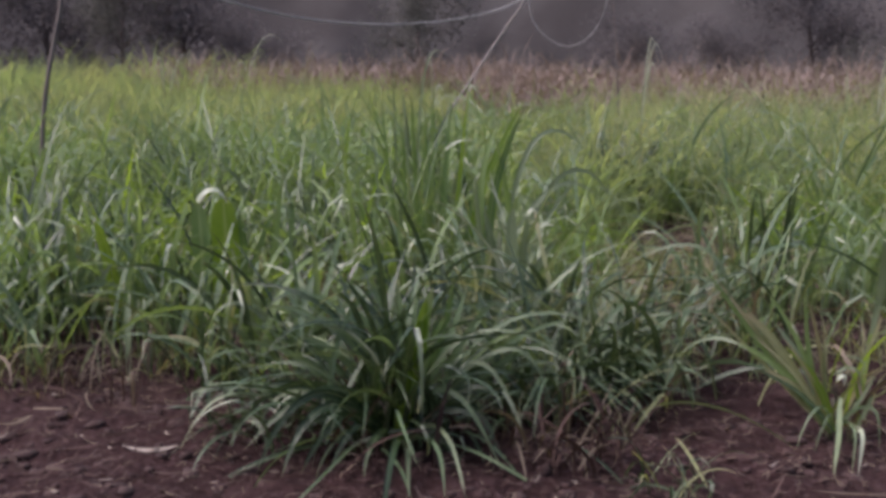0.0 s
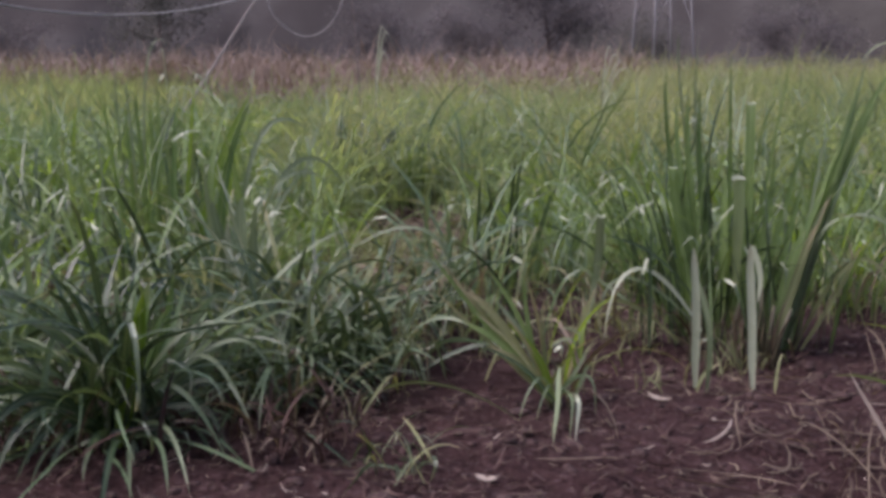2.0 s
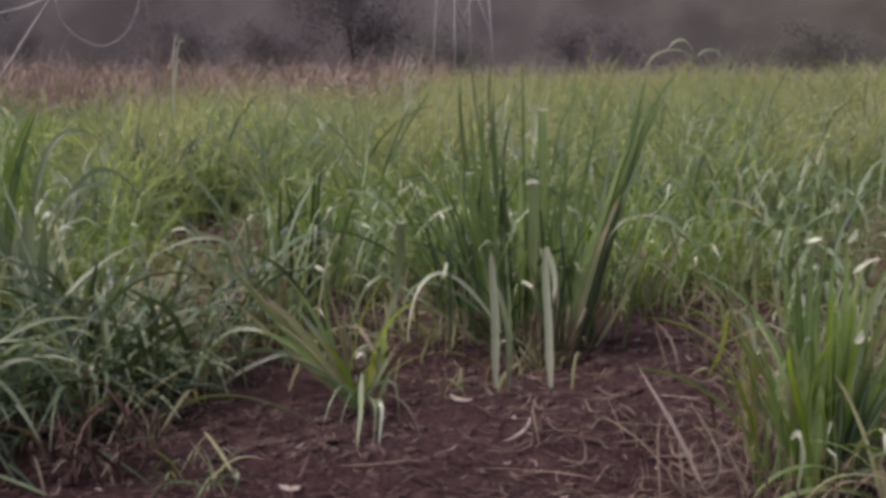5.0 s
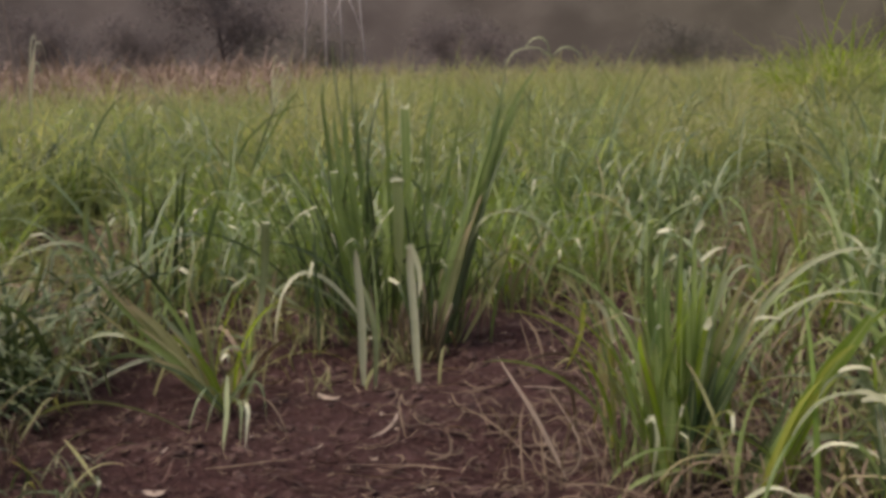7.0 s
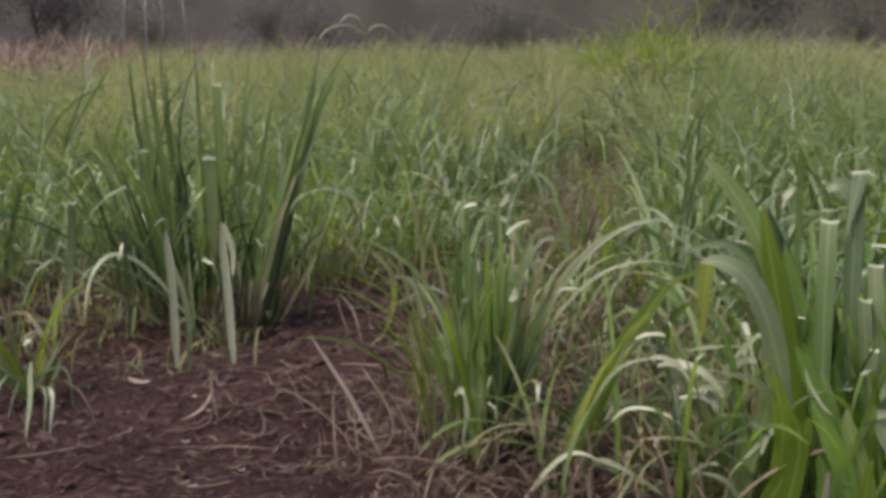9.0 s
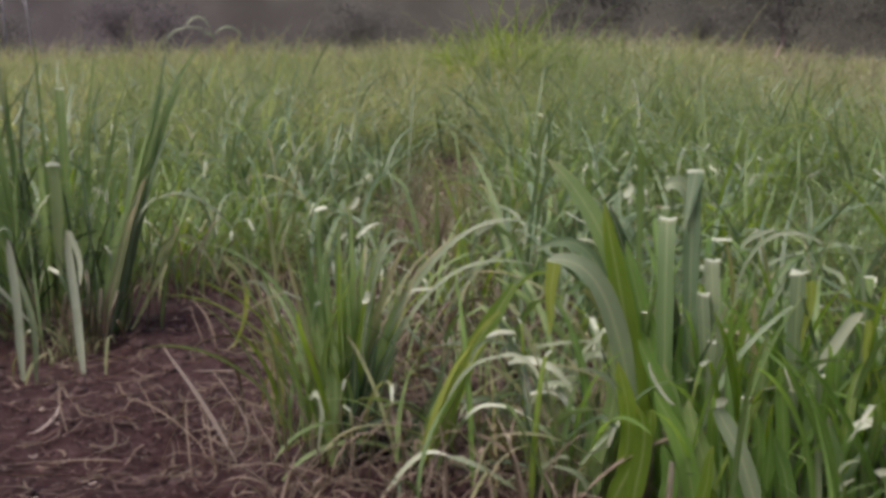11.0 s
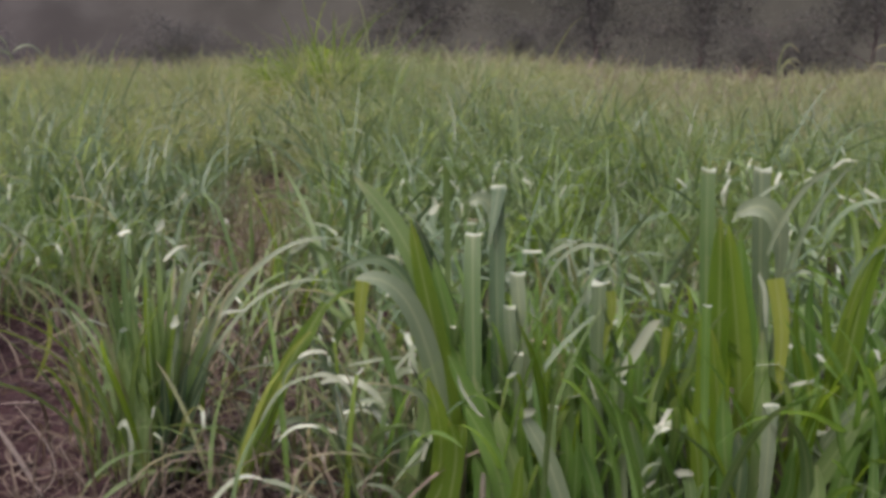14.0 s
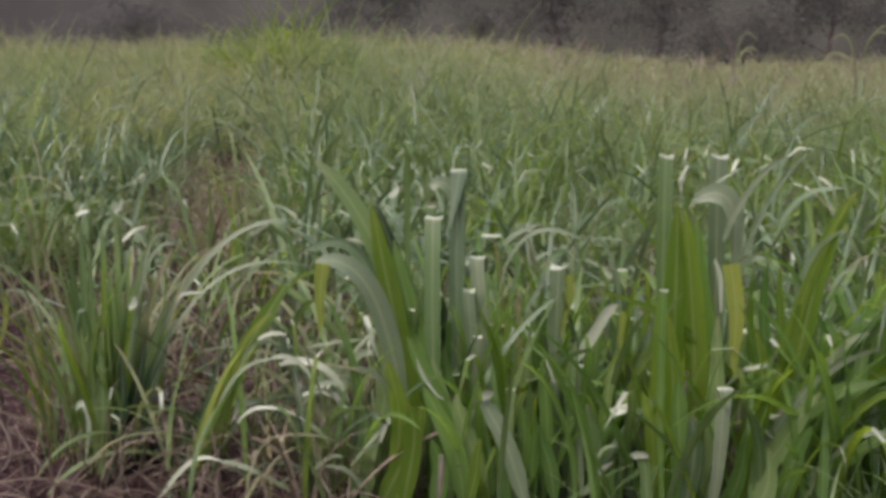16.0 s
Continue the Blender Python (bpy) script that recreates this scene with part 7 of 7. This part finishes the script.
# Foot leaves coloured near black to give the shade under the clump.
tussock_foot = Clump(-0.5, 4.77, "arching cane leaves darkened as shade at a larger clump's foot", 129)
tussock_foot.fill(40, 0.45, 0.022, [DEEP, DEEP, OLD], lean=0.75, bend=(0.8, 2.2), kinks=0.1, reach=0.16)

# ---- litter and clods on the soil ----


def litter(seed, count, lo, hi, wide, near=3.2, far=9.0, spread=(-27, 60), curl=0.5):
    """Short broken strips of leaf lying on the soil, some of them curling up."""
    r = np.random.default_rng(seed)
    b, d = np.radians(r.uniform(*spread, count)), np.sqrt(r.uniform(near**2, far**2, count))
    length, way = r.uniform(lo, hi, count) * r.uniform(0.5, 1.0, count), r.uniform(0, 2 * math.pi, count)
    s = np.linspace(-0.5, 0.5, 6)[None]
    turn = way[:, None] + r.normal(0, curl, (count, 1)) * s
    x = (d * np.sin(b))[:, None] + np.sin(turn) * s * length[:, None]
    y = (d * np.cos(b))[:, None] + np.cos(turn) * s * length[:, None]
    z = np.array([[earth(p, q) for p, q in zip(u, v)] for u, v in zip(x, y)])
    z = 0.5 * z + 0.5 * z.max(1, keepdims=True) + 0.006 + r.uniform(0, 0.02, (count, 1)) + np.abs(s) * length[:, None] * np.abs(r.normal(0, 0.25, (count, 1)))
    side = np.stack([np.cos(turn), -np.sin(turn), r.normal(0, 0.4, (count, 1)) + 0 * s], -1)
    w = wide * r.uniform(0.4, 1.2, (count, 1)) * np.clip(1 - (2 * np.abs(s)) ** 3, 0.15, 1)
    return loft(np.stack([x, y, z], -1), side, w, r.uniform(0.1, 0.6, count), flat=True)


stuff("leaf_litter", litter(41, 480, 0.06, 0.28, 0.01), DRY, "pale dry strips of cane leaf strewn over the soil", "leaf litter")
stuff("leaf_litter", litter(42, 5000, 0.05, 0.26, 0.012), OLD, "brown rotting strips of cane leaf strewn over the soil", "leaf litter")
stuff("leaf_litter", litter(45, 9000, 0.02, 0.1, 0.007, 3.2, 8.0, (-27, 55)), OLD, "fine brown crumbs of leaf and straw on the soil", "leaf litter")
stuff("leaf_litter", litter(46, 3600, 0.03, 0.12, 0.005, 3.2, 7.5, (-27, 55)), DRY, "fine pale straw crumbs on the soil", "leaf litter")
stuff("leaf_litter", litter(43, 480, 0.1, 0.36, 0.009, 3.0, 5.6, (26, 60), 0.9), DRY, "pale tangled straw round the clumps", "leaf litter")
stuff("leaf_litter", litter(44, 240, 0.03, 0.1, 0.008, 3.2, 6.5, (-25, 50)), BLEACHED, "small bleached scraps of leaf on the soil", "leaf litter")

stuff("leaf_litter", litter(47, 1300, 0.1, 0.45, 0.016, 7.0, 11.3, (7.3, 14.7)), DRY, "pale straw lying in a trodden gap of the field", "leaf litter")
stuff("leaf_litter", litter(48, 1300, 0.1, 0.45, 0.016, 6.8, 12.4, (40.8, 46.7)), DRY, "pale straw lying in a trodden gap of the field", "leaf litter")


def ground_weeds(seed, count, spread, near, far, height, material, label):
    r = np.random.default_rng(seed)
    tufts = count // 9
    b, d = np.radians(r.uniform(*spread, tufts)), np.sqrt(r.uniform(near**2, far**2, tufts))
    x, y = np.repeat(d * np.sin(b), 9) + r.normal(0, 0.05, tufts * 9), np.repeat(d * np.cos(b), 9) + r.normal(0, 0.05, tufts * 9)
    n = len(x)
    base = np.stack([x, y, [earth(p, q) for p, q in zip(x, y)]], -1)
    g = grown(r, base, r.uniform(0, 2 * math.pi, n), np.abs(r.normal(0.4, 0.4, n)), height * r.uniform(0.4, 1.1, n), np.full(n, 0.007) * r.uniform(0.6, 1.6, n), r.uniform(0.3, 2.2, n), np.zeros(n), np.ones(n), 6, flat=True)
    return stuff("low_weeds", g, material, label, "weeds")


ground_weeds(51, 1800, (-27, 60), 5.4, 9.5, 0.35, WEED, "thin weeds sprouting between the clumps")
ground_weeds(52, 150, (8, 40), 4.6, 7.0, 0.2, WEED, "sparse low weeds on the bare soil")
ground_weeds(53, 1700, (-27, 62), 5.6, 9.5, 0.4, DRY, "thin dry grass stalks between the clumps")
ground_weeds(54, 2400, (50, 82), 3.4, 6.5, 0.45, GREEN, "weeds under the cane beside the path")
ground_weeds(55, 1300, (38, 60), 3.4, 6.0, 0.4, DRY, "dry straw standing under the cane beside the path")

ground_weeds(56, 450, (41, 46.5), 6.8, 12.2, 0.55, WEED, "thin olive weeds in a trodden gap of the field")
ground_weeds(57, 1400, (41, 46.5), 6.8, 12.2, 0.5, DRY, "thin dry grass in a trodden gap of the field")
ground_weeds(58, 500, (7.5, 14.5), 7.0, 9.0, 0.4, WEED, "thin olive weeds in a trodden gap of the field")


def clod_heap(seed, count):
    r = np.random.default_rng(seed)
    bm = bmesh.new()
    bmesh.ops.create_icosphere(bm, subdivisions=1, radius=1.0)
    v0 = np.array([v.co[:] for v in bm.verts])
    f0 = np.array([[v.index for v in f.verts] for f in bm.faces])
    bm.free()
    verts, faces = [], []
    for i in range(count):
        g, d = radians(r.uniform(-27, 55)), math.sqrt(r.uniform(3.2**2, 7.5**2))
        x, y = d * math.sin(g), d * math.cos(g)
        size = 0.007 + 0.034 * r.random() ** 3
        v = v0 * (1 + r.normal(0, 0.18, (len(v0), 1))) * size * np.array([r.uniform(0.8, 1.4), r.uniform(0.8, 1.4), r.uniform(0.3, 0.6)])
        verts.append(v + (x, y, earth(x, y) + size * 0.1))
        faces.append(f0 + i * len(v0))
    return np.concatenate(verts), np.concatenate(faces)


clod_ob = new("soil_clods", mesh_from("soil_clods", *clod_heap(61, 3700)))
clod_ob.data.materials.append(CLOD)
tagged(clod_ob, "crumbled reddish-brown clods on the tilled soil", "soil clods", kind="stuff")


def fallen_leaf(x, y, length, turn, width, material, label, seed):
    """A single fallen leaf, creased and slightly raised at its ends."""
    r = np.random.default_rng(seed)
    s = np.linspace(-0.5, 0.5, 10)
    g = radians(turn) + 0.35 * s
    px, py = x + np.cos(g) * s * length, y + np.sin(g) * s * length
    pz = np.array([earth(a, b) for a, b in zip(px, py)])
    pz = 0.3 * pz + 0.7 * pz.max() + 0.014 + 0.12 * length * s**2
    line = np.stack([px - x, py - y, pz - earth(x, y)], -1)
    side = np.stack([-np.sin(g), np.cos(g), np.full(10, 0.35)], -1)
    data = loft(line[None], side[None], (width * np.clip(1 - (2 * np.abs(s)) ** 3, 0.12, 1))[None], np.array([0.5]))
    ob = new("fallen_leaf", mesh_from("fallen_leaf", *data))
    ob.data.materials.append(material)
    ob.location = (x, y, earth(x, y))
    return tagged(ob, label, "fallen leaf", "fallen leaves on the soil")


fallen_leaf(2.085, 4.10, 0.34, 47, 0.013, BLEACHED, "long bleached leaf lying on bare reddish soil", 1)
fallen_leaf(1.10, 3.91, 0.08, -17, 0.03, BLEACHED, "small crumpled white scrap of leaf on the soil", 2)
fallen_leaf(2.00, 4.57, 0.13, -62, 0.026, BLEACHED, "short pale scrap of leaf on the soil", 3)
fallen_leaf(-1.11, 4.40, 0.2, 5, 0.024, BLEACHED, "curled pale leaf lying on the soil", 4)
fallen_leaf(-1.77, 4.82, 0.16, 52, 0.02, DRY, "short dry leaf lying on the soil", 5)
fallen_leaf(1.72, 4.36, 0.13, 80, 0.02, DRY, "short dry leaf lying on the soil", 6)
fallen_leaf(2.62, 4.05, 0.3, 150, 0.018, DRY, "dry leaf strip lying on the soil", 7)
fallen_leaf(1.45, 3.95, 0.34, 170, 0.018, DRY, "dry leaf strip lying on the soil", 8)
fallen_leaf(2.45, 3.85, 0.22, 175, 0.02, DRY, "dry leaf strip lying on the soil", 9)
fallen_leaf(2.95, 4.35, 0.2, 140, 0.022, BLEACHED, "bleached leaf strip on the soil by the yellowed plant", 10)


# ---- poles, hanging hose, pylon ----
def line_part(name, points, r0, r1, material, parent, steps=8, sides=7, label=""):
    p = bow(points, steps)
    return part(name, mesh_from(name, *tube(p, np.linspace(r0, r1, len(p)), sides)[:2]), material, parent, label)


sapling = thing("sapling", 0, 0, 0, "thin dark crooked stake standing in the cane", "stake")
line_part("trunk", [(-3.23, 10.52, 2.65), (-3.29, 10.50, 2.27), (-3.33, 10.48, 1.96), (-3.40, 10.46, 1.62), (-3.47, 10.44, 1.21), (-3.52, 10.42, 0.6), (-3.54, 10.42, -0.1)], 0.018, 0.021, BARK, sapling)
line_part("twig", [(-3.30, 10.5, 2.2), (-3.2, 10.5, 2.4), (-3.12, 10.52, 2.7)], 0.012, 0.006, BARK, sapling)
pole = thing("leaning_pole", 0, 0, 0, "thin pale leaning pole holding up a hose", "pole")
line_part("shaft", [(1.54, 17.93, 3.31), (1.21, 17.96, 2.64), (0.94, 17.98, 2.23), (0.57, 17.99, 1.67), (-0.22, 18.00, 0.49), (-0.45, 18.0, 0.1)], 0.014, 0.022, TWIG, pole)
post = thing("thin_post", 0, 0, 0, "thin grey post standing in the field", "post")
line_part("shaft", [(2.40, 17.84, 3.07), (2.49, 17.83, 2.26), (2.64, 17.81, 0.1)], 0.010, 0.014, BARK, post)
hose = thing("hanging_hose", 0, 0, 0, "pale hose sagging between thin poles over the field", "hose")
line_part("span", [(-3.26, 10.50, 2.56), (-3.14, 12.61, 2.47), (-2.60, 14.26, 2.32), (-1.92, 15.38, 2.19), (-1.06, 16.47, 2.15), (-0.06, 17.30, 2.23), (0.76, 17.78, 2.42), (1.21, 17.96, 2.64)], 0.010, 0.013, ROPE, hose)
line_part("span", [(1.21, 17.96, 2.64), (1.31, 17.95, 2.25), (1.57, 17.93, 1.99), (1.86, 17.90, 1.91), (2.14, 17.87, 2.07), (2.32, 17.85, 2.38), (2.42, 17.84, 2.82)], 0.007, 0.005, ROPE, hose)


def pylon(x, y, turn):
    z = float(ground_height(x, y))
    ob = thing("pylon", x, y, z, "slender grey steel lattice pylon behind the field", "pylon", turn=turn)
    high, wide, top = 11.0, 0.82, 0.3

    def at(i, h):
        k = wide + (top - wide) * h / high
        return ((-k, -k), (k, -k), (k, k), (-k, k))[i % 4] + (h,)

    for i in range(4):
        line_part("leg", [at(i, -0.2), at(i, high * 0.5), at(i, high)], 0.04, 0.032, STEEL, ob, 2, 4)
        for n in range(1, 5):
            h0, h1 = n * 2.2, n * 2.2 + 2.2
            line_part("brace", [at(i, h0), at(i + 1, h1)], 0.022, 0.022, STEEL, ob, 2, 4)
            line_part("brace", [at(i, h1), at(i + 1, h1)], 0.022, 0.022, STEEL, ob, 2, 4)
    return ob


pylon(15.85, 38.9, 8)


# ---- tall dry stalks that stand above the field ----
def reed(x, y, height, lean, hook, seed, label="pale dry reed with a hooked leaf standing above the cane", thick=0.003, leaves=3, broad=0.011, fresh=PALE):
    """A stalk with a few long leaves that hook over at the top; lean and hook are to the right as seen from the path."""
    c = Clump(x, y, label, seed, "dry reeds above the field", "reed", "reed")
    h = height
    part("stalk", mesh_from("stalk", *tube(bow([(0, 0, -0.05), (lean * 0.4, 0, h * 0.5), (lean, 0, h * 0.92)], 5), np.linspace(thick, thick * 0.5, 11), 6)), BARK, c.ob)
    for i in range(leaves):
        k = c.rng.uniform(0.7, 1.0)
        sway = c.rng.normal(0, 0.06)
        c.arc(lean * 0.7, h * 0.6, lean + hook * 0.35 + sway, h * k, lean + hook * k + sway * 2, h * (k - 0.07), broad, fresh, 0, 0.03, face=0.6)


reed(-3.74, 16.07, 1.72, 0.0, -0.25, 1)
reed(-3.70, 16.10, 1.70, 0.05, 0.16, 2)
reed(-3.06, 18.75, 1.95, 0.0, 0.2, 3)
reed(1.56, 9.49, 1.72, 0.0, 0.14, 4)
reed(-0.14, 13.0, 1.6, 0.02, 0.12, 5)
reed(4.07, 11.29, 1.5, 0.02, 0.12, 6)
reed(4.72, 13.21, 1.6, 0.05, 0.2, 7)
reed(18.29, 5.97, 1.5, 0.0, -0.4, 8, "pale dry branching reed above the cane", 0.008, 4, 0.03, WEED)
reed(18.31, 6.0, 1.62, 0.1, 0.55, 9, "pale dry branching reed above the cane", 0.008, 4, 0.03, WEED)
reed(17.64, 7.61, 1.5, 0.0, 0.45, 10, "pale dry reed leaning above the cane", 0.008, 3, 0.03, WEED)
reed(16.11, 8.44, 1.55, 0.0, 0.1, 11, "pale dry reed above the cane", 0.008, 2, 0.028, WEED)
